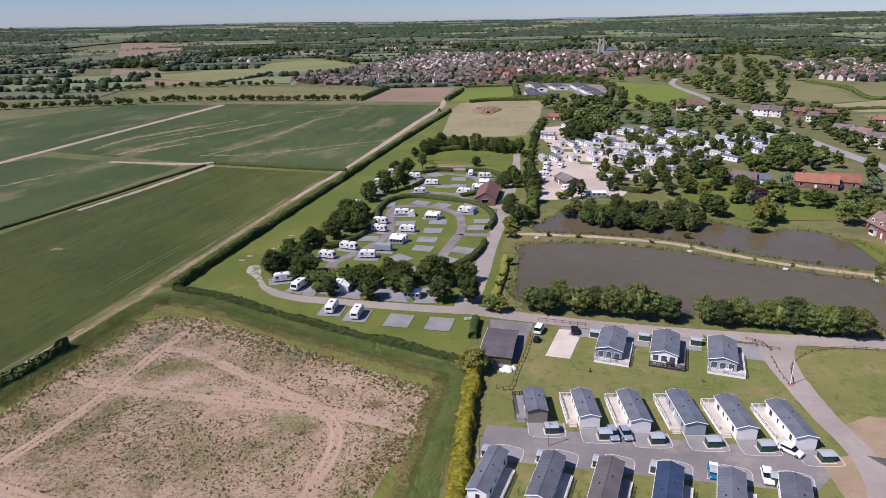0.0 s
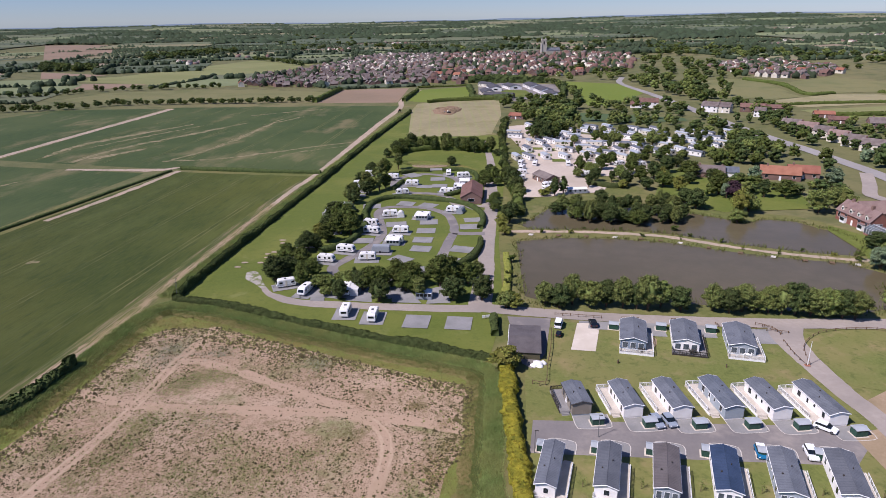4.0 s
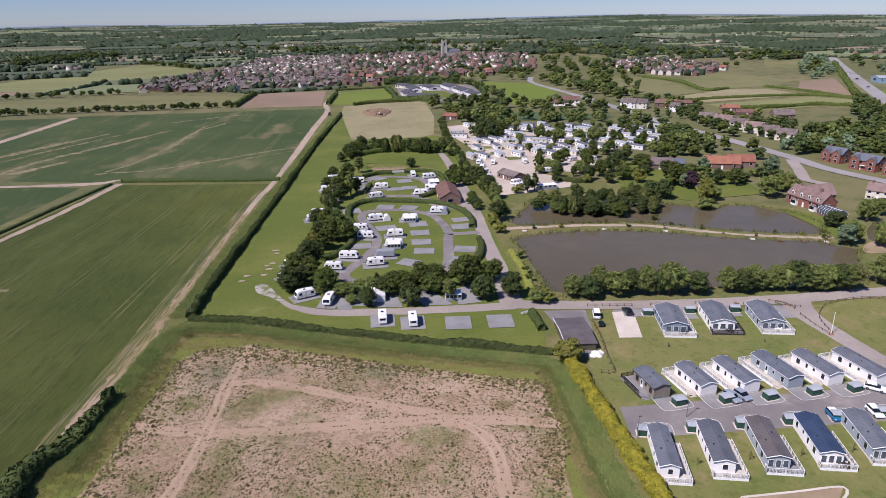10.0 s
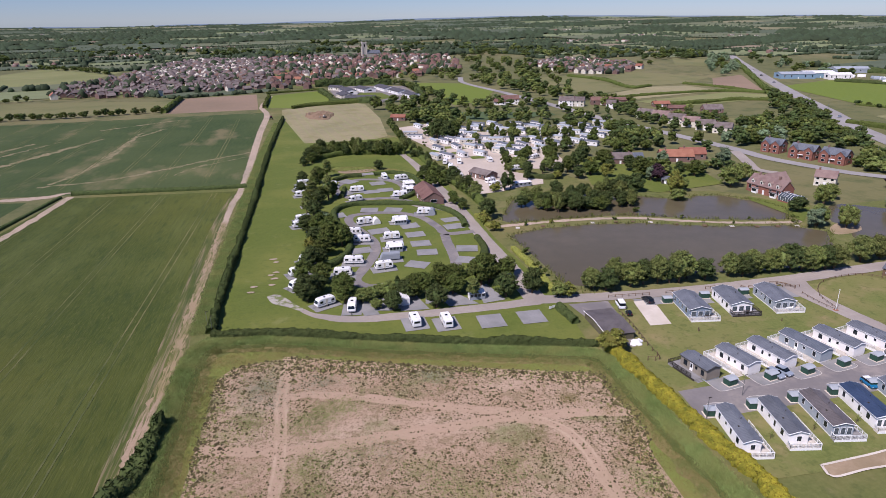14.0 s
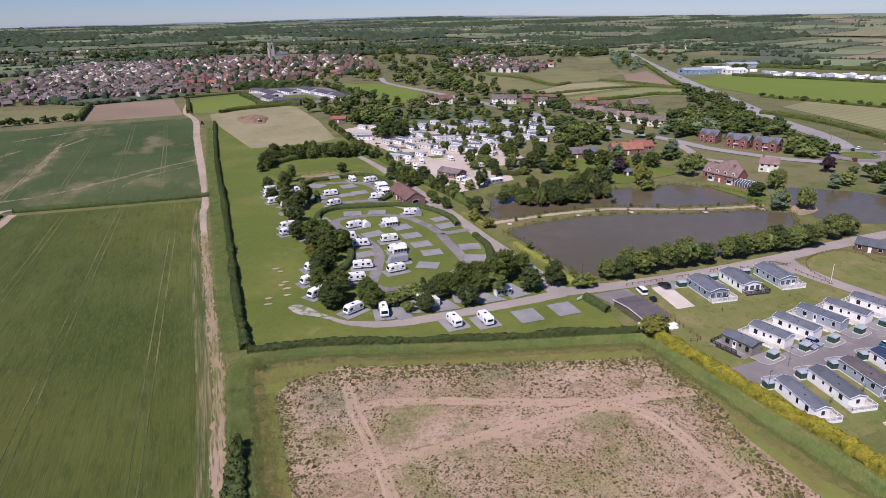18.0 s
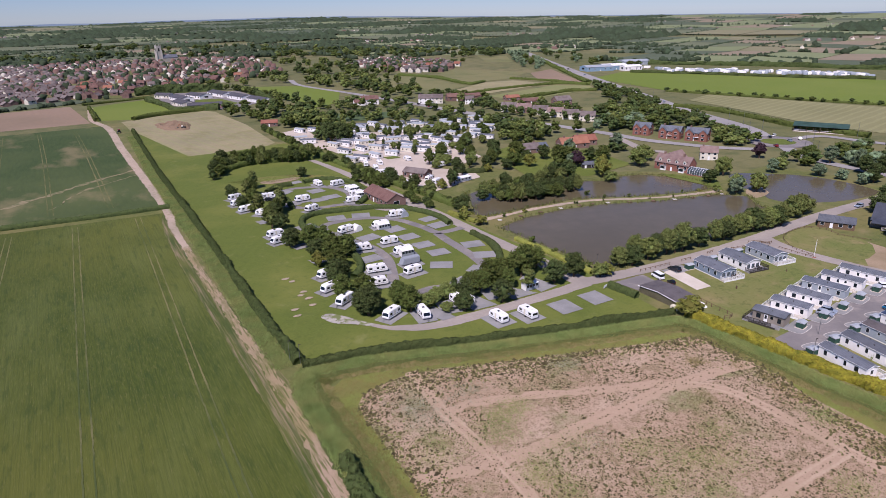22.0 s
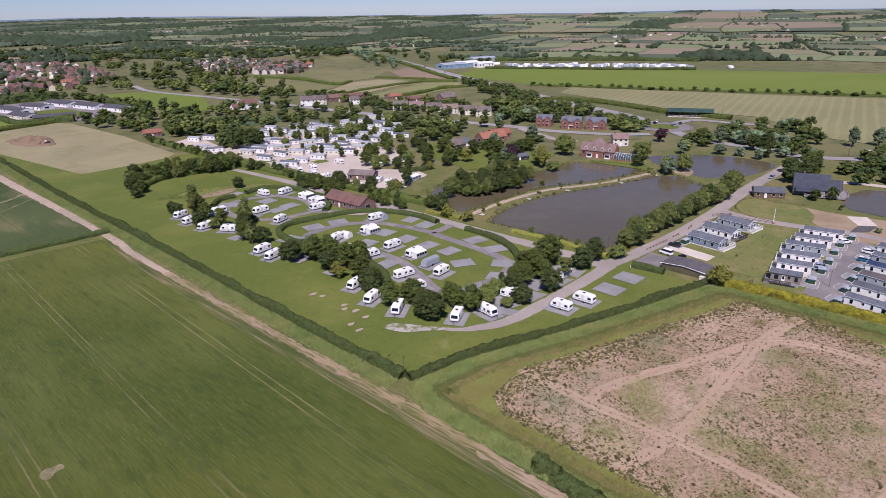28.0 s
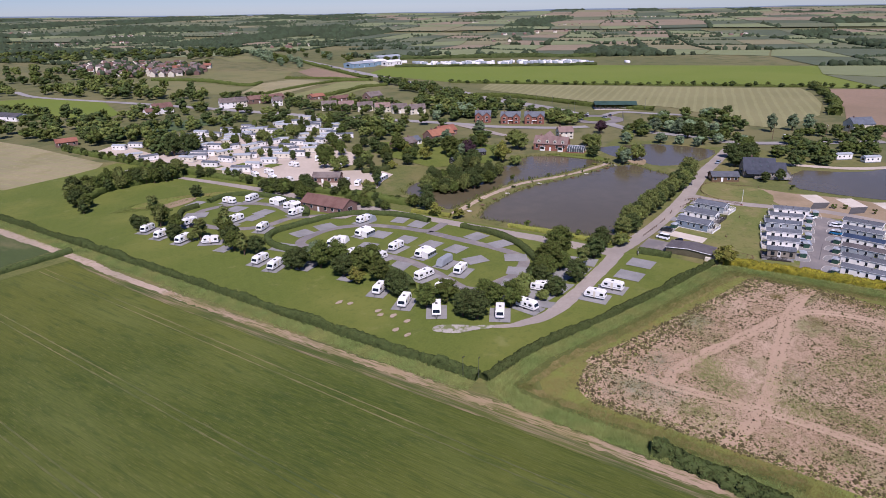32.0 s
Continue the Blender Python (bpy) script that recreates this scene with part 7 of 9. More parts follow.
# reeds and rushes on the banks
reeds = []
for p in (LAKE_N, LAKE_S):
    q = smooth_path(list(p) + [p[0]], 0.8)
    reeds.append(q + rng.normal(0, 0.7, q.shape))
reeds = np.concatenate(reeds)
tufts("reeds", reeds[rng.uniform(0, 1, len(reeds)) < 0.75], 1.3, M["leaf_olive"], "green reeds and rushes along the lake banks", 6, 0.8)
for k, (x, y) in enumerate(smooth_path([(-17.1, 227.5), (3.2, 227.3), (22.8, 226), (35.6, 222.4), (53.7, 213.8), (72.3, 208.3), (87.2, 205.5)], 15.0)):
    ob = thing("fishing_platform", "small pale timber fishing platform on the bank", "platform", "fishing platforms", at=pose(x, y, 0.1, 0, 0, -20))
    part("planking", soft_box(-0.8, 0.8, -1.2, 0.7, 0.18, 0.3, 0.02), M["kerb"] if k % 3 == 0 else M["timber"], ob)
    for sx in (-0.8, 0.8):
        part("stilt", tube((sx, -1.2, -0.2), (sx, -1.2, 0.2), 0.07, 6), M["timber"], ob)

# ---- roads beyond ----
flat("sandy_yard", [(-33, 477.5), (-9, 490.6), (-17.3, 434.8), (7.7, 449.7), (51.4, 431.9), (48.1, 378.5), (43.6, 333.3), (28.7, 322.4), (4.7, 325), (19.4, 303.8), (15.5, 291.6), (0.7, 287), (-7.6, 282.4), (-22, 279.2), (-20.5, 352.2), (-23.2, 395.1), (-30.9, 431.4)], 0.12, M["sandy"], "pale sandy gravel of a static caravan park", "gravel")
MAIN = [(98, 864), (87, 789), (103.9, 676.3), (118.1, 568.6), (127, 488.4), (137.2, 430.2), (143.6, 400.5), (153.3, 343.5), (155.7, 315.7), (165.1, 289.7)] + [(172.2, 274.4), (185.5, 259.4)]
strip("main_road", MAIN, [7, 7, 9, 10, 10, 9, 8], 0.2, M["road_pale"], "grey tarmac main road", "road", 6)
BYPASS = [(669, 1126), (602, 1006), (528, 870), (427, 681), (354.8, 540.5), (307.6, 444.7)] + [(278.5, 391.7), (246.3, 313.3), (222.4, 279.8)]
strip("bypass", BYPASS, 14, 0.22, M["road_pale"], "grey tarmac dual carriageway bypass", "road", 10)
strip("verge", [(573, 961), (489, 812), (400, 645), (336.3, 516.6), (293.7, 428)] + [(253.7, 365.5), (227, 300.8), (213.5, 276.5)], 12, 0.16, M["field_olive"], "mown grass verge of the bypass", "grass", 10)
rb = [(216.2, 265.2)][0]
flat("roundabout", [(rb[0] + 19 * math.cos(a), rb[1] + 19 * math.sin(a)) for a in np.arange(24) * math.tau / 24], 0.3, M["tarmac"], "grey tarmac roundabout", "road")
flat("roundabout_island", [(rb[0] + 10 * math.cos(a), rb[1] + 10 * math.sin(a)) for a in np.arange(20) * math.tau / 20], 0.5, M["lawn"], "round grass island", "lawn")
strip("main_road", [tuple(rb)] + [(192.6, 238), (184.7, 216), (182.1, 182.9), (177, 159.8)] + [(217.6, 92.4)], 8, 0.26, M["road_pale"], "grey tarmac main road", "road", 6)
strip("main_road", [tuple(rb)] + [(253.2, 262.7), (259, 238.9), (262.9, 212.6)], 7, 0.24, M["road_pale"], "grey tarmac road to the barn", "road", 6)
strip("lane", [(149.5, 337.6), (139.4, 311.9), (131.7, 293.1), (137.2, 283.1)], 6, 0.3, M["concrete_road"], "pale access lane to the houses", "road", 4)
for k, (x, y) in enumerate([(230.9, 277.9), (223.4, 275.9), (222.7, 261.9), (232.4, 261.4), (201.9, 256.9)] + [(499, 819), (463, 751), (421, 670), (347.6, 529.7), (342.6, 514.9), (326.5, 489.1), (318.2, 467.2), (301, 431.8)] + [(119.3, 552.5), (120.2, 533.6), (122, 505.6)]):
    car(x, y, rng.uniform(20, 60), ("white", "dark", "silver", "dark", "red")[k % 5], "%s car on the road" % ("white", "dark", "silver grey", "black", "dark red")[k % 5], 4.3, z=0.35)

# ---- fields of the middle distance ----
def field(pts, m, label="grass field bounded by hedges"):
    return flat("field", pts, 0.1, M[m], label, "field")


field([(258, 779), (344, 863), (395, 757), (327, 699), (280, 688), (249, 679)], "field_olive", "olive green grass field")
field([(207, 751), (229, 716), (240, 658), (200.3, 637.2), (171.3, 656.4)], "field_olive", "olive green grass field")
field([(199.1, 627.3), (272, 678), (315, 677), (326, 621), (208.5, 581.7)], "stubble", "straw-coloured cut hay field")
field([(201.1, 566.3), (316.8, 603.1), (345, 575.1), (326, 548.6), (227.4, 523.2), (206.5, 544.4)], "field_pale", "pale green cut grass field")
field([(390, 743), (449, 772), (354.6, 592), (344, 668)], "field_brown", "brownish rough field")
field([(219.2, 452.7), (260.4, 442.1), (237.3, 403.1), (206.8, 415.5)], "field_olive", "olive green paddock")
field([(403, 636), (497, 678), (560, 555), (627, 420), (729, 144), (760, 40), (520, 30), (493, 99), (465, 221), (420, 342), (371, 490)], "field_green", "bright green crop field")
field([(330, 430), (378, 446), (404, 348), (430, 262), (466, 165), (432, 152), (365, 138), (304, 134), (236, 150), (238, 168), (275, 205), (296, 235), (294, 293), (313, 357)], "mown", "pale mown hay field with curved swathes")
field([(466, 146), (489, 98), (500, 40), (250, 30), (231, 92.7), (262.2, 114.1), (353.1, 122)], "field_brown", "brownish rough pasture")
field([(19, 818), (83, 783), (99, 694), (63.6, 609), (34, 591.6), (29.9, 687.1)], "field_green", "green village playing field")
field([(-6.9, 532.7), (24.6, 548.3), (100.9, 521.2), (100.1, 504.8), (46.4, 496.9), (2.2, 502.2)], "field_dark", "dark green meadow strip")
field([(541, 1110), (576, 1062), (489, 918), (459, 954)], "field_olive", "olive green field")
field([(154, 799), (250, 852), (241, 699), (203.5, 652.5), (145.8, 646.6)], "field_olive", "olive green grass field")
field([(847, 678), (1006, 432), (874, 377), (791, 432), (726, 613)], "field_pale", "pale green field")
for p, w, h in (([(235, 827), (255, 764), (247, 674), (277, 683)], 4, 3), ([(178.2, 585.7), (237.9, 606), (321.8, 612), (351.2, 583)], 3, 2.5), ([(203, 537.5), (240.5, 535), (286, 546.9), (318.9, 537.7)], 4, 3), ([(322, 694), (338, 658), (348.7, 583.8)], 3, 2.5),
                ([(366, 488), (414, 345), (459, 222), (482, 150)], 2.5, 1.6), ([(287.1, 408.6), (293.1, 372.1), (287.9, 340.3), (271.6, 285.1), (274.4, 242.4)], 4, 3), ([(482, 156), (432, 142), (365, 129), (310, 125)], 6, 4.5), ([(-229, 721), (-224.8, 613.1)], 4, 4),
                ([(-113.3, 610.8), (-93, 624.8), (-49.7, 636.3)], 3, 3), ([(-144, 744), (-85, 768)], 3, 2), ([(598, 1007), (436, 728), (360.1, 595.5)], 6, 3), ([(-138.6, 622.4), (-140, 713)], 3, 3)):
    hedge("hedge", p, w, h, "oak", "dark field hedge with small trees", 1.2, 2.5, 3.0, 0.25)
# soil heap on the hay field
M["mound"] = mat("mound", (rgb("86705a"), rgb("947c64"), rgb("7a6a52")), 0.8, 0.08, bump=0.5)
bm = bmesh.new()
bmesh.ops.create_icosphere(bm, subdivisions=4, radius=1)
_h = [(-89.2, 562.5)][0]
for v in bm.verts:
    w = 1 + 0.35 * noise.noise((v.co.x * 1.5, v.co.y * 1.5, 3.0))
    v.co = Vector((_h[0] + v.co.x * 13 * w, _h[1] + v.co.y * 24 * w, max(0, v.co.z) * 2.0 * (1 + 0.9 * noise.noise(v.co * 4)) - 0.2))
tagged(part("earth_mound", bm, M["mound"]), "low heap of bare brown soil", "soil")


# ---- static caravans ----
def static_proto(roof, wall, L, label):
    ob = thing("static_caravan", label, "static caravan", "static caravans in the park")
    w2, l2, b, e, r = 1.75, L / 2, 0.35, 2.75, 3.35
    rot = Matrix.Rotation(radians(90), 3, "Z")
    bm = extrude_profile([(-w2, b), (w2, b), (w2, e), (0, r), (-w2, e)], -l2, l2)
    bmesh.ops.rotate(bm, verts=list(bm.verts), cent=(0, 0, 0), matrix=rot)
    part("wall", bm, M[wall], ob)
    part("skirt", box(-w2 + 0.1, w2 - 0.1, -l2 + 0.1, l2 - 0.1, 0, b), M["wall_grey"], ob)
    for s in (-1, 1):
        bm = extrude_profile([(0, r + 0.02), (s * (w2 + 0.15), e - 0.03), (s * (w2 + 0.15), e + 0.08), (0, r + 0.13)], -l2 - 0.15, l2 + 0.15)
        bmesh.ops.rotate(bm, verts=list(bm.verts), cent=(0, 0, 0), matrix=rot)
        part("roof_slope", bm, M[roof], ob)
        for u in (-0.6, 0.1, 0.65):
            part("window", box(min(s * w2, s * (w2 + 0.04)), max(s * w2, s * (w2 + 0.04)), u * l2 - 0.36, u * l2 + 0.36, 1.35, 2.1), M["glass_dark"], ob)
        part("end_window", box(-0.7, 0.7, min(s * l2, s * (l2 + 0.04)), max(s * l2, s * (l2 + 0.04)), 1.1, 2.3), M["glass_dark"], ob)
    return ob


STAT = [static_proto("roof_greyblue", "wall_white", 9.0, "white static caravan with a grey pitched roof"), static_proto("shed_roof", "wall_cream", 9.5, "cream static caravan with a pale roof"),
        static_proto("roof_slate", "wall_white", 10.0, "long white static caravan with a slate grey roof"), static_proto("shed_roof", "wall_white", 8.5, "white static caravan with a pale roof")]
spots = [(x, y, 25) for x, y in [(-7.3, 388.1), (1.1, 385.2), (-18.3, 362.8), (-8.9, 364.4), (-19.3, 386), (-17.6, 407.9), (-5.5, 413.8), (2, 364.9), (22.1, 385.4), (14.7, 368.7), (33.9, 384.6), (-18.2, 472.5), (-8.8, 470.2), (21.7, 461.8), (36.8, 456.8), (33.1, 434.2), (45.3, 387.9), (54, 389.1), (55.4, 381.3), (70.4, 387.6), (79, 390)]] + \
        [(x, y, 80) for x, y in [(-28.5, 441.9), (-27.1, 429.7), (11.2, 430), (15.5, 412.9), (22.1, 404.8), (26.9, 435.4), (-0.7, 435.8), (29.1, 405)]] + \
        [(x, y, 40) for x, y in [(61.3, 444.1), (68.2, 442.9), (79.8, 428.1), (99.3, 443.1), (113.7, 450.5), (66.2, 430.5), (81.6, 418.4), (99.2, 426.9), (100.3, 409.8), (45.7, 428.3), (-1.3, 408.6), (22.1, 364.6), (33.7, 365.8), (76.1, 377.3), (5.7, 439.8)]] + \
        [(x, y, 20) for x, y in [(-24.5, 383.9), (-16.4, 383.8), (-6, 383.2), (-16.3, 361.4), (-5.8, 360.6), (-25.1, 361.7), (-10.9, 407.6), (-3.1, 407.8)]]
spots += [(x, y, (25, 80, 40)[k % 3]) for k, (x, y) in enumerate(scatter([(19.3, 478.1), (70, 462.6), (115.5, 433.2), (89.9, 389.8), (38.4, 371.7), (10.8, 379.6), (-11.2, 398.9), (-8.6, 429.2)], 44, 7.6, 60))]
used = []
for k, (x, y, a) in enumerate(spots):
    if all((x - p) ** 2 + (y - q) ** 2 > 40 for p, q in used):
        used.append((x, y))
        copy_thing(STAT[k % 4], pose(x, y, 0.1, 0, 0, a + rng.normal(0, 5)))
for k, (x, y) in enumerate([(157.8, 110.1), (157.4, 97.7)]):
    copy_thing(STAT[3], pose(x, y, 0.1, 0, 0, 40))
# the four first ones take places of their own
for ob, (x, y) in zip(STAT, [(4.2, 384.5), (-0.3, 426.4), (27.1, 375.5), (19.1, 377.4)]):
    ob.matrix_basis = pose(x, y, 0.1, 0, 0, 60)
for k, (x, y) in enumerate([(-14.7, 346.7), (-21.8, 325.5), (-22.4, 313.9), (-23.5, 297.4), (-8.9, 300), (-8.6, 293.1), (2.9, 347.4), (19.7, 346.7), (10.8, 323.7), (30.3, 349), (41.1, 348.2), (-22.1, 348.4), (-21.6, 336.5)]):
    copy_thing(first, pose(x, y, 0.1, 0, 0, (80, 5, 3, 20, 30, 25, 90, 40, 10, 30, 20, 70, 75)[k]))
gable_house("barn", *([(-9.8, 311.3)][0]), 30, 13, 7.5, 2.8, 4.4, "brick", "tile_brown", "brown brick barn with a pale skylight roof", "barn", 4)
gable_house("red_barn", *([(-27.6, 515.9)][0]), 70, 12, 7, 2.8, 4.6, "brick", "tile_orange", "small building with an orange-red roof", "barn", 3)
_a = [(3.7, 290.8)][0]
awning(_a[0], _a[1], 190, "white party marquee with dark open sides", True, False, 9.0)
hedge("hedge", [(13.2, 394.2), (21.9, 392.2), (26.2, 399)], 1.6, 1.4, "dark", "clipped dark hedge in the static park", 0.5, 8, 1.2, 0.06)
hedge("hedge", [(10.3, 306.9), (21.7, 300.8), (28.1, 306.8)], 3.0, 2.0, "dark", "dark hedge beside the drive", 0.6, 8, 1.2, 0.1)
for k, p in enumerate([(-11.8, 392.5), (-0.4, 389.8), (-8.9, 373.9), (-1.1, 358.8), (-19.3, 383.3)]):
    flat("small_lawn", [(p[0] + a, p[1] + b) for a, b in ((-4, -3), (4, -3), (4, 4), (-4, 4))], 0.3, M["lawn"], "small square lawn between static caravans", "lawn")
flat("small_lawn", [(89.9, 417.9), (97.4, 411.6), (87.6, 392.6), (77.1, 395.1)], 0.3, M["lawn"], "mown lawn in the caravan park", "lawn")
flat("garden", [(52.2, 338.9), (76.6, 349.3), (91.2, 322.7), (104.7, 305.7), (99, 270.5), (61, 262.8), (37.1, 283.6)], 0.09, M["lawn"], "garden lawns of the houses by the lake", "lawn")
flat("garden", [(95.4, 247.7), (109.6, 225.8), (92.7, 208.5), (94.2, 219.1), (92.6, 241.3)], 0.12, M["lawn"], "garden lawn beside the lake", "lawn")

# ---- houses ----
for (x, y), rz, L, W, e, r, wl, rf, lab, st in (
    ([(71.1, 327.2)][0], 80, 14, 9, 3.0, 5.6, "brick", "tile_brown", "brick bungalow with a brown hipped-looking roof", 1), ([(80.6, 328)][0], 80, 9, 7, 2.8, 4.8, "wall_white", "roof_greyblue", "white bungalow wing with a grey roof", 1),
    ([(103.6, 324.4)][0], 75, 18, 9, 3.2, 6.2, "brick", "tile_orange", "brick house with a bright orange tiled roof", 1), ([(115.5, 327.7)][0], 75, 14, 8, 3.2, 6.0, "brick", "tile_orange", "long brick house with an orange tiled roof", 1),
    ([(142.8, 257.3)][0], 42, 9, 7, 4.4, 7.0, "wall_cream", "tile_pink", "cream brick annexe with a pink tiled roof", 2),
    ([(180, 559.7)][0], 85, 22, 8, 3.2, 5.4, "brick", "tile_red", "long brick bungalow with red roof", 1), ([(159.6, 530.4)][0], 60, 8, 7, 4.6, 7.2, "wall_white", "tile_brown", "white rendered two-storey house", 2),
    ([(205.5, 529.1)][0], 80, 14, 8, 2.8, 4.8, "brick", "tile_orange", "bungalow with an orange roof", 1), ([(205.4, 500.4)][0], 70, 16, 8, 2.8, 4.8, "brick", "tile_red", "brick bungalow with red roof", 1), ([(219.5, 473.8)][0], 80, 15, 10, 4.8, 8.0, "brick", "tile_brown", "brick house with a brown roof", 2),
    ([(84.1, 582.8)][0], 80, 16, 8, 5.0, 8.0, "wall_white", "tile_red", "white rendered house with a red roof", 2), ([(74, 582.7)][0], 80, 10, 7, 3.0, 5.2, "wall_white", "tile_red", "white rendered cottage with a red roof", 1),
    ([(129.5, 558.1)][0], 60, 13, 9, 5.0, 8.0, "wall_white", "tile_brown", "pair of white rendered houses", 2), ([(139, 553.9)][0], 60, 11, 9, 5.0, 8.0, "wall_cream", "tile_brown", "cream rendered house with brown roof", 2), ([(162.1, 558.5)][0], 75, 18, 9, 4.0, 6.6, "brick", "tile_red", "long brick house with a red roof", 1)):
    gable_house("house", x, y, rz, L, W, e, r, wl, rf, lab, "house", 3, True, True, "", "trim_white", st)
for x, y in [(161.3, 467.5), (167.4, 454.5), (170.7, 437.3), (173.1, 421.4), (175.3, 406.4), (179.1, 391.9)]:
    gable_house("semi_detached_house", x, y + 4, 48, 12, 7.5, 4.4, 7.2, "wall_cream" if rng.uniform() < 0.6 else "brick", "tile_pink" if rng.uniform() < 0.6 else "tile_brown", "semi-detached house along the tree-lined road", "house", 3, True, True, "houses along the main road", "trim_white", 2)


def dormer(parent, x, y, z, w, h, d, face, wall, roof):
    """A small gabled dormer that looks along -x (face -1) or +x (face 1) from a roof slope."""
    bm = extrude_profile([(-w / 2, 0), (w / 2, 0), (w / 2, h), (0, h + w * 0.45), (-w / 2, h)], 0, d)
    o = part("dormer", bm, M[wall], parent)
    o.matrix_basis = pose(x, y, z, 0, 0, 180 if face > 0 else 0)
    for s in (-1, 1):
        part("dormer_roof", extrude_profile([(0, h + w * 0.45 + 0.03), (s * (w / 2 + 0.18), h - 0.1), (s * (w / 2 + 0.18), h + 0.05), (0, h + w * 0.45 + 0.18)], -0.2, d), M[roof], o)
    part("dormer_window", box(-0.05, 0.02, -w * 0.32, w * 0.32, 0.15, h * 0.95), M["trim_white"], o)
    part("pane", box(-0.07, 0.0, -w * 0.25, w * 0.25, 0.22, h * 0.86), M["glass_dark"], o)


def manor():
    """The brick house above the lake: long front, back wing, dormers, bays and a glazed conservatory."""
    ob = gable_house("house", 107.6, 249.5, 11, 19, 7.5, 4.0, 7.6, "brick_red", "tile_pink", "old red brick house with pink tiled roof and dormers", "house", 5, True, True, "", "trim_white", 1)
    part("back_wing", extrude_profile([(-3.6, 0), (3.6, 0), (3.6, 4.4), (0, 8.0), (-3.6, 4.4)], 1.0, 13.0), M["brick_red"], ob).matrix_basis = pose(0, 4.4, 0)
    for s in (-1, 1):
        part("wing_roof", extrude_profile([(0, 8.03), (s * 4.1, 3.9), (s * 4.1, 4.1), (0, 8.22)], 0.5, 13.3), M["tile_pink"], ob).matrix_basis = pose(0, 4.4, 0)
    for y in (-7.0, -2.6, 1.8, 6.6):
        dormer(ob, -3.5, y, 4.25, 1.7, 1.35, 2.6, -1, "wall_cream", "tile_pink")
    for y in (-6.0, 4.2):
        bay = part("bay", soft_box(-4.9, -3.7, y - 1.4, y + 1.4, 0, 2.5, 0.05), M["trim_white"], ob)
        part("pane", box(-4.95, -4.85, y - 1.2, y + 1.2, 0.9, 2.2), M["glass_dark"], bay)
        part("bay_roof", soft_box(-5.1, -3.7, y - 1.6, y + 1.6, 2.5, 2.7, 0.05), M["tile_pink"], bay)
    part("chimney", soft_box(-0.5, 0.5, -5.2, -4.2, 6.6, 9.0, 0.04), M["brick"], ob)
    con = thing("conservatory", "white framed glazed conservatory beside the brick house", "conservatory", at=pose(107.4, 234.4, 0, 0, 0, 11))
    part("dwarf_wall", box(-3.2, 3.2, -4.6, 4.6, 0, 0.7), M["brick_red"], con)
    part("glazing", box(-3.1, 3.1, -4.5, 4.5, 0.7, 2.4), M["glass_blind"], con)
    part("glass_roof", extrude_profile([(-3.2, 2.4), (3.2, 2.4), (1.2, 3.7), (-1.2, 3.7)], -4.5, 4.5), M["glass_blind"], con).matrix_basis = pose(0, 0, 0, 0, 0, 90) @ Matrix.Diagonal((1, 1, 1, 1))
    for k in range(8):
        y = -4.5 + 9.0 * k / 7
        for s in (-1, 1):
            part("bar", tube((s * 3.14, y, 0.7), (s * 3.14, y, 2.45), 0.07, 4), M["trim_white"], con)
            part("roof_bar", tube((s * 3.2, y, 2.45), (s * 1.2, y, 3.75), 0.07, 4), M["trim_white"], con)
    part("ridge", tube((0, -4.5, 3.78), (0, 4.5, 3.78), 0.1, 4), M["trim_white"], con)


manor()


def terrace(x, y, rz, L, label):
    """A pair of new brick houses, ridge along its y, each end set forward as a gable towards -x."""
    ob = gable_house("semi_detached_house", x, y, rz, L, 8.0, 5.0, 7.8, "brick_red", "roof_slate", label, "house", 4, True, True, "new houses by the main road", "trim_white", 2)
    for e in (-1, 1):
        u = e * (L / 2 - 2.6)
        part("front_gable", extrude_profile([(-2.4, 0), (2.4, 0), (2.4, 5.0), (0, 7.2), (-2.4, 5.0)], -5.6, 0.5), M["brick_red"], ob).matrix_basis = pose(0, u, 0)
        for s in (-1, 1):
            part("gable_roof", extrude_profile([(0, 7.22), (s * 2.7, 4.75), (s * 2.7, 4.92), (0, 7.4)], -5.85, 0.5), M["roof_slate"], ob).matrix_basis = pose(0, u, 0)
        for z in (0.9, 3.3):
            window(ob, "x", -5.6, u - 0.8, u + 0.8, z, z + 1.2, -1, M["trim_white"])
    part("porch", soft_box(-5.2, -4.0, -1.6, 1.6, 2.3, 2.5, 0.04), M["trim_white"], ob)
    return ob


terrace(175.4, 312.4, 26, 13.5, "new red brick pair of houses with slate roof")
terrace(182.6, 297.6, 26, 13.5, "new red brick pair of houses with slate roof")
terrace(171.0, 332.0, 26, 11.0, "new red brick pair of houses with slate roof behind trees")


M["barn_green"] = mat("barn_green", (rgb("3c544c"), rgb("485f56"), rgb("36493f")), 1.5, 0.2, rough=0.5)
M["warehouse_blue"] = mat("warehouse_blue", (rgb("7c98aa"), rgb("88a2b2")), 0.5, rough=0.5)


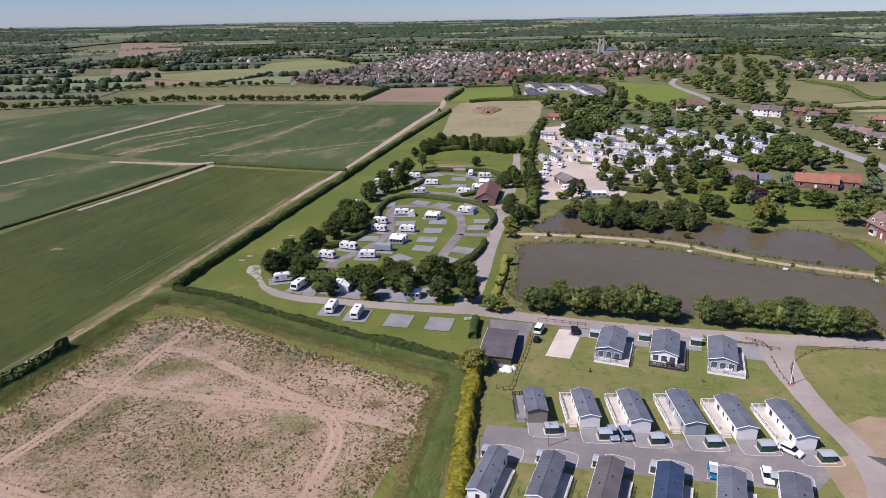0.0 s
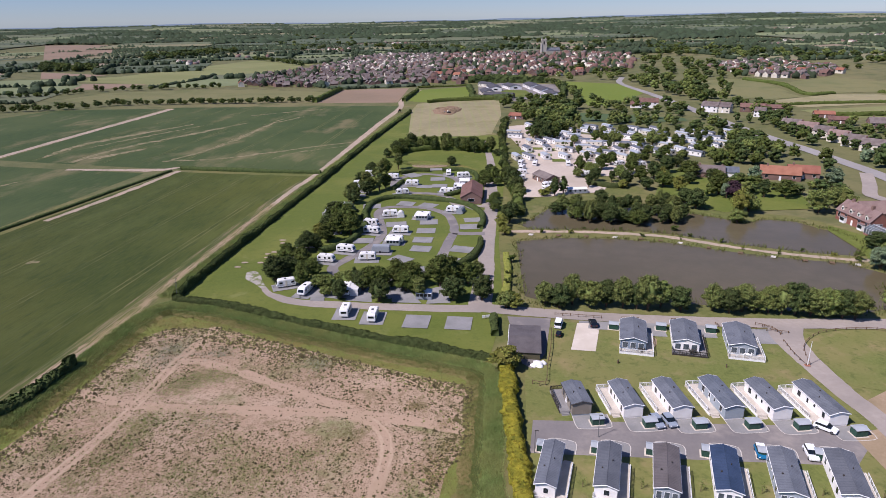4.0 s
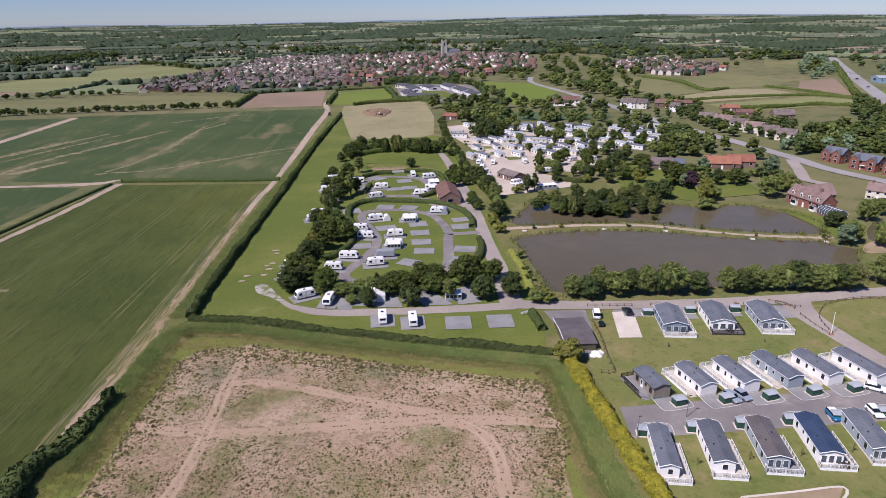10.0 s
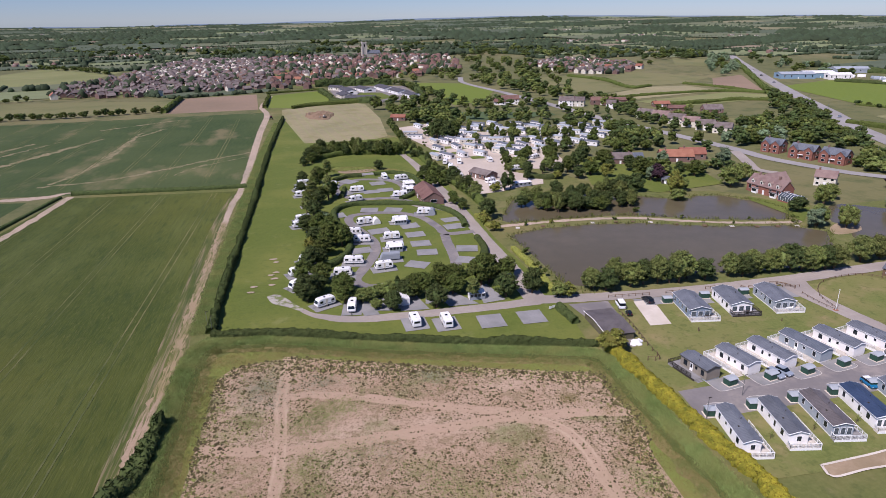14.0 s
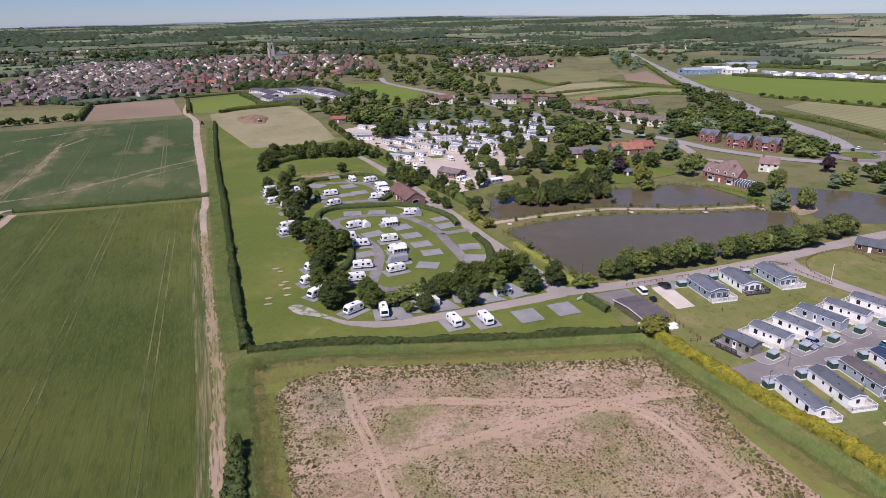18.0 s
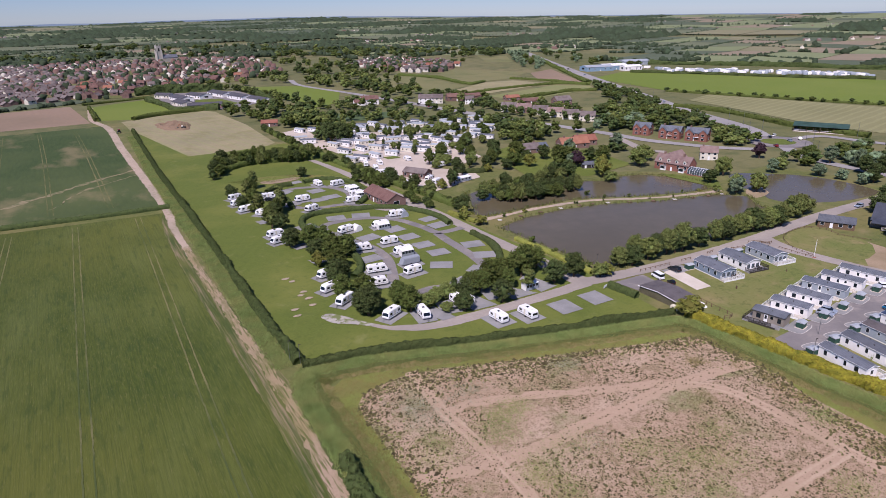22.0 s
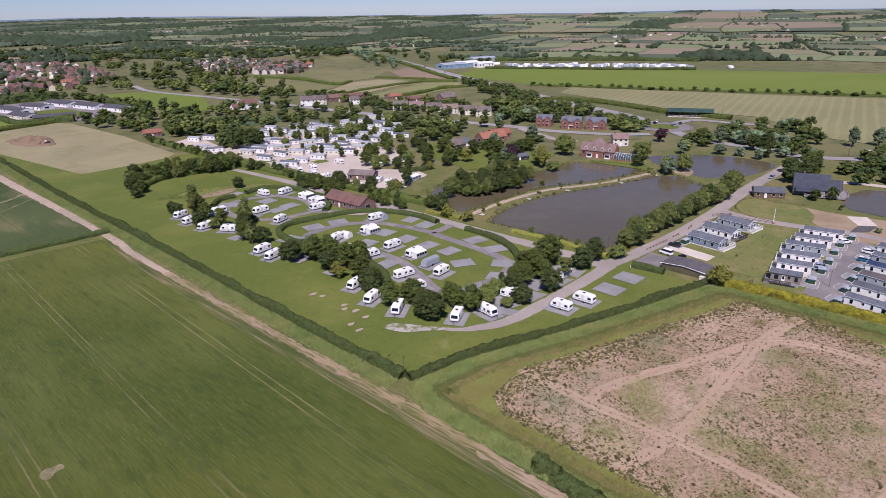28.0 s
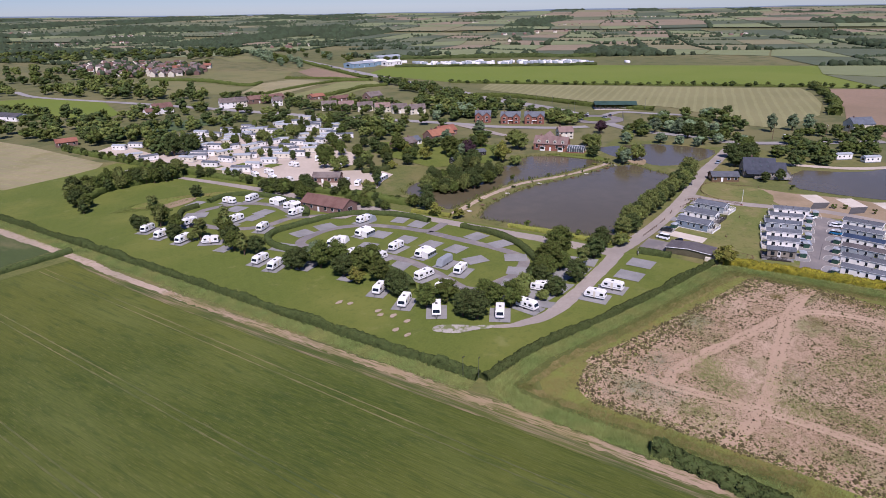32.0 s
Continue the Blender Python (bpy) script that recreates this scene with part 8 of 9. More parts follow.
def open_barn(x, y, rz, L, W, e, r):
    """A pole barn: two roof slopes on posts, hay-coloured floor and a dark panel for the shade inside."""
    ob = thing("barn", "long green-roofed farm barn with open sides", "barn", at=pose(x, y, 0.1, 0, 0, rz))
    part("slab", soft_box(-W / 2 - 1.5, W / 2 + 0.5, -L / 2 - 0.5, L / 2 + 0.5, 0, 0.12, 0.04), M["concrete"], ob)
    for s in (-1, 1):
        bm = extrude_profile([(0, r), (s * (W / 2 + 0.8), e), (s * (W / 2 + 0.8), e + 0.15), (0, r + 0.18)], -L / 2 - 0.6, L / 2 + 0.6)
        bmesh.ops.rotate(bm, verts=list(bm.verts), cent=(0, 0, 0), matrix=Matrix.Rotation(radians(90), 3, "Z"))
        part("roof_slope", bm, M["barn_green"], ob)
        for k in range(9):
            u = -L / 2 + L * k / 8
            part("post", tube((s * W / 2, u, 0.1), (s * W / 2, u, e + 0.1), 0.16, 6), M["timber"], ob)
    # dark panel at the back stands in for the shaded interior
    part("back_wall", soft_box(W / 2 - 0.4, W / 2 - 0.2, -L / 2, L / 2, 0.1, e, 0.02), M["trim_dark"], ob)
    for k in range(8):
        u = -L / 2 + L * (k + 0.5) / 8
        part("tie_beam", tube((-W / 2, u, e), (W / 2, u, e), 0.12, 5), M["timber"], ob)
        part("pen_rail", tube((-W / 2, u - L / 16, 1.1), (-W / 2, u + L / 16, 1.1), 0.08, 5), M["trim_white"], ob)
    return ob


open_barn(271.3, 272.0, 27, 31, 12, 3.6, 5.6)
for x, y, a, L, W, wl, rf in [(*([(481, 714)][0]), 75, 40, 22, "warehouse_blue", "shed_roof"), (*([(514, 718)][0]), 75, 36, 24, "warehouse_blue", "wall_white"), (*([(594, 757)][0]), 75, 44, 24, "wall_grey", "shed_roof"), (*([(518, 687)][0]), 75, 26, 14, "wall_white", "wall_white")]:
    gable_house("warehouse", x, y, a, L, W, 5.5, 7.5, wl, rf, "large blue and white industrial warehouse", "warehouse", 5, False, True, "", "trim_white")
M["roof_school"] = mat("roof_school", (rgb("565558"), rgb("626064"), rgb("4a4a4e")), 2.0, 0.3, rough=0.8, bump=0.2)
for x, y, a, L, W, wl in ((-4, 702, 14, 32, 14, "wall_white"), (5, 664, 14, 30, 12, "wall_white"), (-15, 742, 13, 36, 14, "wall_white"), (-38, 737, 20, 28, 14, "wall_white"), (-57, 724, 10, 34, 13, "wall_white"), (-62, 682, 10, 28, 13, "wall_cream"), (-48, 651, 72, 30, 10, "brick"), (-68, 759, 45, 18, 9, "wall_cream")):
    gable_house("school_block", x, y, a, L, W, 3.6, 5.4, wl, "roof_school", "low school building with a dark pitched roof" if wl == "brick" else "low white school building with a dark roof", "building", 5, False, True)
hedge("hedge", [(14, 796), (18, 730), (16, 680), (13, 640)], 5, 5.0, "dark", "tall dark hedge beside the school", 1.0, 3, 3.0, 0.4)
hedge("hedge", [(-86, 742), (-78, 690), (-72, 650), (-40, 632)], 5, 4.0, "dark", "dark hedge before the school", 1.0, 3, 3.0, 0.4)
hedge("hedge", [(-92, 800), (-50, 806), (0, 800)], 8, 8.0, "dark", "row of tall dark trees behind the school", 1.6, 4, 4.0, 0.4)
flat("school_yard", [(-76, 753), (-52, 797), (11, 778), (15.4, 670.2), (-31.9, 626.8), (-68.9, 655.2)], 0.2, M["tarmac"], "grey school yard", "paving")
flat("school_lawn", [(-52, 690), (-44, 722), (-22, 716), (-14, 668), (-30, 650), (-46, 664)], 0.3, M["lawn"], "green lawn between school buildings", "lawn")

# clubhouse by the pond
M["roof_club"] = mat("roof_club", (rgb("464a54"), rgb("50545e"), rgb("3e424a")), 2.0, 0.3, rough=0.6, bump=0.2)


def clubhouse():
    x, y = 103.2, 141.4
    ob = gable_house("clubhouse", x, y, 19, 20, 16, 3.0, 8.6, "wall_taupe", "roof_club", "timber clubhouse with a large dark slate roof and railed terrace", "building", 5)
    rot = Matrix.Rotation(radians(90), 3, "Z")
    wing = extrude_profile([(-4.5, 0), (4.5, 0), (4.5, 3.0), (0, 6.4), (-4.5, 3.0)], -16.5, -10)
    bmesh.ops.rotate(wing, verts=list(wing.verts), cent=(0, 0, 0), matrix=rot)
    part("gable_wing", wing, M["deck"], ob)
    for s in (-1, 1):
        bm = extrude_profile([(0, 6.45), (s * 5.2, 2.55), (s * 5.2, 2.75), (0, 6.65)], -17.3, -9.6)
        bmesh.ops.rotate(bm, verts=list(bm.verts), cent=(0, 0, 0), matrix=rot)
        part("wing_roof", bm, M["roof_club"], ob)
    for u in (-2.6, 0.0, 2.6):
        window(ob, "y", -16.5, u - 1.0, u + 1.0, 0.9, 2.6, -1, M["trim_white"], "glazed_door")
    part("lean_to_roof", extrude_profile([(0, 0.0), (4.5, -1.0), (4.5, -0.82), (0, 0.2)], -6, 6), M["roof_club"], ob).matrix_basis = pose(-8.2, 3.0, 3.6, 0, 0, 90)
    part("terrace", box(-13.4, -8.1, -18.5, 4, 0.5, 0.75), M["deck_grey"], ob)
    part("front_terrace", box(-8.0, 5.5, -20.5, -16.6, 0.5, 0.75), M["deck_grey"], ob)
    for px, py in ((-13.2, -18.2), (-13.2, -11), (-13.2, -4), (-13.2, 3.6), (-7.6, -20.2), (-1, -20.2), (5.2, -20.2)):
        part("terrace_post", tube((px, py, 0), (px, py, 0.55), 0.12, 6), M["timber"], ob)
    railing(ob, [(-13.3, 3.9), (-13.3, -18.4), (-8.0, -20.4), (5.4, -20.4)], 0.75, 1.0, M["deck"], 1.8, True)
    for k in range(3):
        sl = 5.6 / 8.0
        for zc, dx in ((5.2, 0.0), (6.9, 0.0)):
            xx = -8.0 + (zc - 3.0) / sl
            part("rooflight", soft_box(-0.5, 0.5, -0.6, 0.6, 0.0, 0.1, 0.03), M["glass_blind"], ob).matrix_basis = pose(xx - 0.1, -5 + 4.5 * k, zc + 0.22, 0, -35, 0)
    part("chimney", soft_box(1.2, 2.2, 4.0, 5.0, 6.6, 9.6, 0.05), M["brick"], ob)
    ob.scale = (0.82, 0.69, 0.92)
    x, y = 84.6, 152.6
    gable_house("timber_hut", x, y, 28, 12, 7.0, 2.5, 4.0, "timber", "roof_charcoal", "low brown timber hut with a dark roof", "hut", 4)


clubhouse()
x, y = [(249.7, 107.9)][0]
gable_house("house", x, y, 40, 14, 10, 5, 8.5, "wall_cream", "roof_greyblue", "cream house with a grey roof among trees", "house", 3, True)
for p, a in (([(51.7, 277.2)][0], 60), ([(74.4, 278)][0], 60)):
    gable_house("lake_cabin", p[0], p[1], a, 7, 5, 2.3, 3.4, "trim_dark", "roof_charcoal", "small dark timber cabin by the lake", "cabin", 2)

# ---- the village ----
def church():
    x, y = [(9, 1371)][0]
    ob = thing("church", "grey stone church with a tall square tower", "church", at=pose(x, y, 0, 0, 0, 10))
    M["stone"] = mat("stone", (rgb("b4aea2"), rgb("c0baae"), rgb("a6a094")), 1.0, 0.1, bump=0.3)
    part("tower", soft_box(-4.5, 4.5, -4.5, 4.5, 0, 29, 0.3), M["stone"], ob)
    for sx in (-1, 1):
        for sy in (-1, 1):
            part("pinnacle", tube((sx * 4.0, sy * 4.0, 28.8), (sx * 4.0, sy * 4.0, 33), 0.7, 6, None, 0.1), M["stone"], ob)
            part("buttress", soft_box(sx * 4.6 - 0.9, sx * 4.6 + 0.9, sy * 4.6 - 0.9, sy * 4.6 + 0.9, 0, 22, 0.2), M["stone"], ob)
        # solid dark panels on the tower, coloured as the shade inside openings
        part("belfry_opening", box(sx * 4.5 - 0.1, sx * 4.5 + 0.1, -1.2, 1.2, 20, 26), M["glass_dark"], ob)
    part("belfry_opening", box(-1.2, 1.2, -4.6, -4.4, 20, 26), M["glass_dark"], ob)
    part("parapet", box(-4.9, 4.9, -4.9, 4.9, 28.4, 29.6), M["stone"], ob)
    part("nave", extrude_profile([(-6, 0), (6, 0), (6, 8), (0, 13), (-6, 8)], 4.5, 32), M["stone"], ob)
    part("nave_roof", extrude_profile([(-6.5, 7.9), (0, 13.2), (6.5, 7.9), (6.5, 8.3), (0, 13.7), (-6.5, 8.3)], 4.6, 32.4), M["roof_slate"], ob)


church()


def house_proto(L, W, e, r, wall, roof, label):
    ob = thing("village_house", label, "house", "village houses")
    w2, l2 = W / 2, L / 2
    rot = Matrix.Rotation(radians(90), 3, "Z")
    bm = extrude_profile([(-w2, 0), (w2, 0), (w2, e), (0, r), (-w2, e)], -l2, l2)
    bmesh.ops.rotate(bm, verts=list(bm.verts), cent=(0, 0, 0), matrix=rot)
    part("wall", bm, M[wall], ob)
    sl = (r - e) / w2
    bm = extrude_profile([(0, r + 0.05), (w2 + 0.4, e - 0.4 * sl), (w2 + 0.4, e - 0.4 * sl + 0.25), (0, r + 0.3), (-w2 - 0.4, e - 0.4 * sl + 0.25), (-w2 - 0.4, e - 0.4 * sl)], -l2 - 0.3, l2 + 0.3)
    bmesh.ops.rotate(bm, verts=list(bm.verts), cent=(0, 0, 0), matrix=rot)
    part("roof", bm, M[roof], ob)
    part("chimney", box(-0.5, 0.5, l2 * 0.55, l2 * 0.55 + 0.9, r - 0.5, r + 1.3), M["brick"], ob)
    for s in (-1, 1):
        part("window", box(min(s * w2, s * (w2 + 0.05)), max(s * w2, s * (w2 + 0.05)), -l2 * 0.6, l2 * 0.2, e * 0.55, e * 0.85), M["glass_dark"], ob)
    return ob


PROTO = [house_proto(8, 6.6, 3.6, 5.9, "brick", "tile_brown", "brick village house with a brown tiled roof"), house_proto(8, 6.6, 3.6, 6.0, "brick", "tile_brown", "brick village house with a brown tiled roof"),
         house_proto(9, 7, 2.5, 4.8, "brick", "tile_brown", "brick bungalow with a brown tiled roof"), house_proto(8, 7, 4.4, 7.0, "brick", "tile_red", "brick village house with a red tiled roof"),
         house_proto(10, 7, 4.4, 7.0, "wall_cream", "tile_orange", "cream village house with an orange tiled roof"), house_proto(8, 7, 4.2, 6.8, "wall_cream", "tile_brown", "cream village house with a brown roof")]
ESTATE = [(-372, 756), (-392, 916), (-366, 1037), (-349, 1320), (-321, 1420), (-197, 1380), (-152, 1015), (-150, 788), (-244, 779), (-268, 752), (-365, 759)]
OLD = [(-198, 1400), (-84, 1440), (30, 1420), (140, 1400), (183, 1324), (166, 1180), (130, 1003), (52, 897), (-11, 874), (-52, 816), (-85, 787), (-150, 788), (-152, 1015)]
EAST = [(250, 1045), (348, 1150), (414, 1022), (370, 887), (300, 830), (245, 890)]
NORTHWEST = [(-554, 1706), (-468, 1667), (-429, 1495), (-500, 1525)]
spots = []
for poly, n, kinds, ang in ((ESTATE, 560, (0, 1, 2, 0, 2, 2, 0, 5), 25), (OLD, 400, (3, 0, 3, 4, 0, 5, 3), 70), (EAST, 120, (0, 5, 2, 3, 5, 4, 0), 40), (NORTHWEST, 14, (3, 4), 10)):
    for k, (x, y) in enumerate(scatter(poly, n, 10.2, 60)):
        spots.append((x, y, kinds[k % len(kinds)], ang + 90 * (k % 2) + rng.normal(0, 9)))
spots.sort(key=lambda s: s[1])
for k, (x, y, i, a) in enumerate(spots[:290]):
    ob = copy_thing(PROTO[i], pose(x, y, 0.1, 0, 0, a)) if k >= 6 else PROTO[k]
    if k < 6:
        ob.matrix_basis = pose(x, y, 0.1, 0, 0, a)


def joined_houses(name, places, label):
    """Houses too far off to be told apart, walls and roofs, as one object."""
    v, f, mi = [], [], []
    for x, y, i, a in places:
        c, s = math.cos(radians(a)), math.sin(radians(a))
        L, W, e, r = 4 + (i % 3) * 0.5, 3.5, 3.8 if i != 2 else 2.6, 6.4 if i != 2 else 4.9
        b = len(v)
        z0 = rise(x, y)
        for u, w, z in ((-L, -W, 0), (L, -W, 0), (L, W, 0), (-L, W, 0), (-L, -W, e), (L, -W, e), (L, W, e), (-L, W, e), (-L, 0, r), (L, 0, r)):
            v.append((x + u * c - w * s, y + u * s + w * c, z + z0))
        f += [tuple(b + q for q in t) for t in ((0, 1, 5), (0, 5, 4), (1, 2, 6), (1, 6, 5), (2, 3, 7), (2, 7, 6), (3, 0, 4), (3, 4, 7), (5, 6, 9), (7, 4, 8), (4, 5, 9), (4, 9, 8), (6, 7, 8), (6, 8, 9))]
        mi += [0 if i in (0, 2, 3) else 1] * 10 + [2 if i in (0, 1, 2, 5) else 3] * 4
    me = fast_mesh(name, v, f)
    ob = link_mesh(name, me, [M["brick"], M["wall_cream"], M["tile_brown"], M["tile_red"]])
    me.polygons.foreach_set("material_index", np.array(mi, np.int32))
    return tagged(ob, label, "houses", "", "stuff")


joined_houses("distant_houses", spots[290:], "distant village houses with brown and red roofs")
flat("village_ground", ESTATE, 0.2, M["rough_grass"], "gardens and streets of the village", "ground")
flat("village_ground", OLD, 0.24, M["rough_grass"], "gardens and streets of the village", "ground")
for p in ([(-382, 814), (-338, 831), (-277, 881), (-223, 944), (-165, 970)], [(-282, 815), (-290, 1063), (-277, 1324)], [(-202, 790), (-220, 1039), (-248, 1347)], [(-161, 924), (-85, 992), (16, 1209), (176, 1227)]):
    strip("village_street", p, 6, 0.4, M["tarmac"], "grey village street", "road", 8)
green = scatter(ESTATE, 170, 9) + scatter(OLD, 260, 8) + scatter(EAST, 90, 8)

# ---- distant caravan park, sheds ----
a, b = [(542, 665)][0], [(667, 452)][0]
vans = []
for k in range(120):
    t = rng.uniform(0, 1) ** 0.8 * 0.12 + (k // 15) / 8.2
    vans.append((a[0] + (b[0] - a[0]) * t + rng.normal(0, 9), a[1] + (b[1] - a[1]) * t + rng.normal(0, 17), rng.uniform(0, 3.14)))
v, f = [], []
for x, y, q in (vans[k * 7 % 120] for k in range(120)):
    c, s2, o = math.cos(q), math.sin(q), len(v)
    for u, w, z in ((-4.5, -1.8, 0.2), (4.5, -1.8, 0.2), (4.5, 1.8, 0.2), (-4.5, 1.8, 0.2), (-4.5, -1.8, 2.8), (4.5, -1.8, 2.8), (4.5, 1.8, 2.8), (-4.5, 1.8, 2.8), (-4.5, 0, 3.4), (4.5, 0, 3.4)):
        v.append((x + u * c - w * s2, y + u * s2 + w * c, z))
    f += [tuple(o + i for i in t) for t in ((0, 1, 5), (0, 5, 4), (1, 2, 6), (1, 6, 5), (2, 3, 7), (2, 7, 6), (3, 0, 4), (3, 4, 7), (5, 6, 9), (7, 4, 8), (4, 5, 9), (4, 9, 8), (6, 7, 8), (6, 8, 9))]
h2 = len(v) // 20 * 10
f2 = len(f) // 2
tagged(link_mesh("distant_caravans", fast_mesh("distant_caravans", v[:h2], f[:f2]), M["wall_white"]), "white static caravans of a distant park", "caravans", "", "stuff")
tagged(link_mesh("distant_caravans", fast_mesh("distant_caravans", v[h2:], [tuple(i - h2 for i in t) for t in f[f2:]]), M["wall_grey"]), "grey static caravans of a distant park", "caravans", "", "stuff")
hedge("hedge", [(494, 663), (540, 582), (578, 500), (630, 427)], 5, 3.0, "dark", "dark hedge before a distant caravan park", 1.2, 3, 4.0, 0.4)
hedge("hedge", [(606, 752), (667, 665), (718, 572), (757, 478)], 7, 5.0, "dark", "dark hedge behind a distant caravan park", 1.2, 3, 4.0, 0.4)

# ---- far farmland ----
KEEP_OUT = [WEST_HAY, [(-520, 600), (-560, 720), (-380, 760), (-220, 730), (-220, 600)], *WEST_BROWN, ESTATE, OLD, EAST, [(-101, 2115), (298, 1739), (99, 694), (117.1, 568.8), (166.3, 256.1), (849, 1030), (689, 1155), (540, 1002), (386, 1229), (313, 1804)],
            [(559, 786), (814, 376), (149.4, 144.7), (21.9, 258.7)], [(-220, 192.2), (-514, 479), (-277, 769), (-99, 781), (-46.6, 627), (363, 957), (80.5, 179.5), (-19, 160.2)], [(714, 647), (529.8, 99.5), (31.1, 88.1), (-56.7, 234)],
            [(-700, -100), (-700, 330), (-560, 640), (-100, 660), (400, 420), (420, -100)], [(564, 674), (673, 448), (577, 411), (490, 620)], [(757, 406), (860, 192), (459, 145), (380, 277)], [(29, 911), (174, 848), (66, 567), (-28, 625)]]
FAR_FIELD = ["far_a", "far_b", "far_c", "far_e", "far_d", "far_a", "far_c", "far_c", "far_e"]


def far_land():
    lump_c, lump_r = [], []
    def put(x, y, r, hh):
        if math.hypot(x - CX, y - CY) > 3300:
            hh *= 0.6
        lump_c.append((x, y, rise(x, y) + hh * 0.35)), lump_r.append((r, r, hh * 0.65))

    def line(p, q, r, hh, fill=0.8, d=None):
        n = int(math.hypot(q[0] - p[0], q[1] - p[1]) / (d or r * 1.5))
        for i in range(n):
            if rng.uniform() < fill:
                t = (i + rng.uniform(-0.3, 0.3)) / n
                k = rng.uniform(0.6, 1.4)
                put(p[0] + (q[0] - p[0]) * t + rng.normal(0, r * 0.25), p[1] + (q[1] - p[1]) * t + rng.normal(0, r * 0.25), r * k, hh * k)
    FIELDS = {}
    ca, sa = math.cos(0.35), math.sin(0.35)
    done = 0
    for size, r0, r1 in ((150, 560, 1900), (270, 1900, 4600)):
        n = int(r1 / size) + 1
        nj = int(n / 0.62) + 1
        J = rng.uniform(-0.22, 0.22, (2 * n + 2, 2 * nj + 2, 2)) * size
        def corner(i, j):
            a, b = i * size + J[i + n, j + nj, 0], j * size * 0.62 + J[i + n, j + nj, 1] * 0.6
            return (CX + a * ca - b * sa, CY + a * sa + b * ca)
        for i in range(-n, n):
            for j in range(-nj, nj):
                q = [corner(i, j), corner(i + 1, j), corner(i + 1, j + 1), corner(i, j + 1)]
                cx, cy = sum(p[0] for p in q) / 4, sum(p[1] for p in q) / 4
                d = math.hypot(cx - CX, cy - CY)
                ang = math.degrees(math.atan2(cy - CY, cx - CX))
                if not (r0 <= d < r1 and d < 4480) or not (-30 < ang < 150):
                    continue
                if any(inside((cx, cy), k) for k in KEEP_OUT):
                    continue
                u = rng.uniform()
                big = d > 1900
                # hills to the north are wooded; the fen to the east is open
                woody = (0.12 if ang > 85 and d < 2200 else 0.22 if ang > 40 else 0.05) + (0.24 if d > 3300 and ang > 40 else 0.06 if d > 1900 else 0)
                s = 1.0 if not big else 1.5
                if u < woody and d > 950:
                    m = 90 if not big else 60
                    for x, y in zip(rng.uniform(0, 1, m), rng.uniform(0, 1, m)):
                        a = [q[0][k] * (1 - x) * (1 - y) + q[1][k] * x * (1 - y) + q[2][k] * x * y + q[3][k] * (1 - x) * y for k in (0, 1)]
                        put(a[0], a[1], (7 if not big else 10) * s * rng.uniform(0.8, 1.4), 8.5 * s * rng.uniform(0.8, 1.3))
                else:
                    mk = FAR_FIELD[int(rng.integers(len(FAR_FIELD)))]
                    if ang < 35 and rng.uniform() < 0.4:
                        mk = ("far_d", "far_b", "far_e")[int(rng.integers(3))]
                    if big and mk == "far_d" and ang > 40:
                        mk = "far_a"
                    pts = [(cx + (p[0] - cx) * 0.97, cy + (p[1] - cy) * 0.97) for p in q]
                    vs, fs = FIELDS.setdefault(mk, ([], []))
                    b = len(vs)
                    zz = 0.5 if not big else 3.0
                    vs += [(p[0], p[1], zz + rise(*p) + 0.0005 * done) for p in pts]
                    fs += [(b, b + 1, b + 2), (b, b + 2, b + 3)]
                    done += 1
                for p, w in ((q[0], q[1]), (q[0], q[3])):
                    v = rng.uniform()
                    if v < (0.5 if ang > 40 else 0.32):
                        line(p, w, 2.4 * s, 3.2 * s, 0.85, None if not big else 9.0)
                    elif v < (0.92 if ang > 40 else 0.5):
                        line(p, w, 4.5 * s, 6.5 * s, 0.7, 7 * s * (1.3 if big else 1))
                for _ in range(int(rng.integers(0, 4 if ang > 40 else 2))):
                    p = (cx + rng.normal(0, size * 0.3), cy + rng.normal(0, size * 0.2))
                    if rng.uniform() < 0.35:
                        for _ in range(9):
                            put(p[0] + rng.normal(0, 20), p[1] + rng.normal(0, 10), 4.5 * s, 6.5 * s)
                    else:
                        put(p[0], p[1], 4.5 * s, 6.5 * s)
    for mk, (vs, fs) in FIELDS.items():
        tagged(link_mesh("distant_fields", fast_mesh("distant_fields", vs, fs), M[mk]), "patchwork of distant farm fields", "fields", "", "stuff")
    for x, y in green:
        put(x, y, rng.uniform(2.5, 5.5), rng.uniform(4, 9))
    lc, lr = np.array(lump_c), np.array(lump_r)
    fa = np.hypot(lc[:, 0] - CX, lc[:, 1] - CY) > 1500
    nr = np.hypot(lc[:, 0] - CX, lc[:, 1] - CY) < 1000
    v, f = lumps(lc[~fa & ~nr], lr[~fa & ~nr], ICO1, jag=0.34)
    v3, f3 = lumps(lc[nr], lr[nr], ICO2, jag=0.22)
    v, f = np.r_[v, v3], np.r_[f, f3 + len(v)]
    OCT = np.array([(1, 0, 0), (0, 1, 0), (-1, 0, 0), (0, -1, 0), (0, 0, 1.0), (0.5, 0.5, -0.7), (-0.5, -0.5, -0.7)]), np.array([(0, 1, 4), (1, 2, 4), (2, 3, 4), (3, 0, 4), (1, 0, 5), (3, 2, 6)])
    v2, f2 = lumps(lc[fa], lr[fa], OCT, jag=0.25)
    v, f = np.r_[v, v2], np.r_[f, f2 + len(v)]
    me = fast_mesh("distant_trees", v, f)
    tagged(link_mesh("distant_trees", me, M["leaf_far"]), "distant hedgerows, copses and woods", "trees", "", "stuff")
    # farmsteads and hamlets
    pl = []
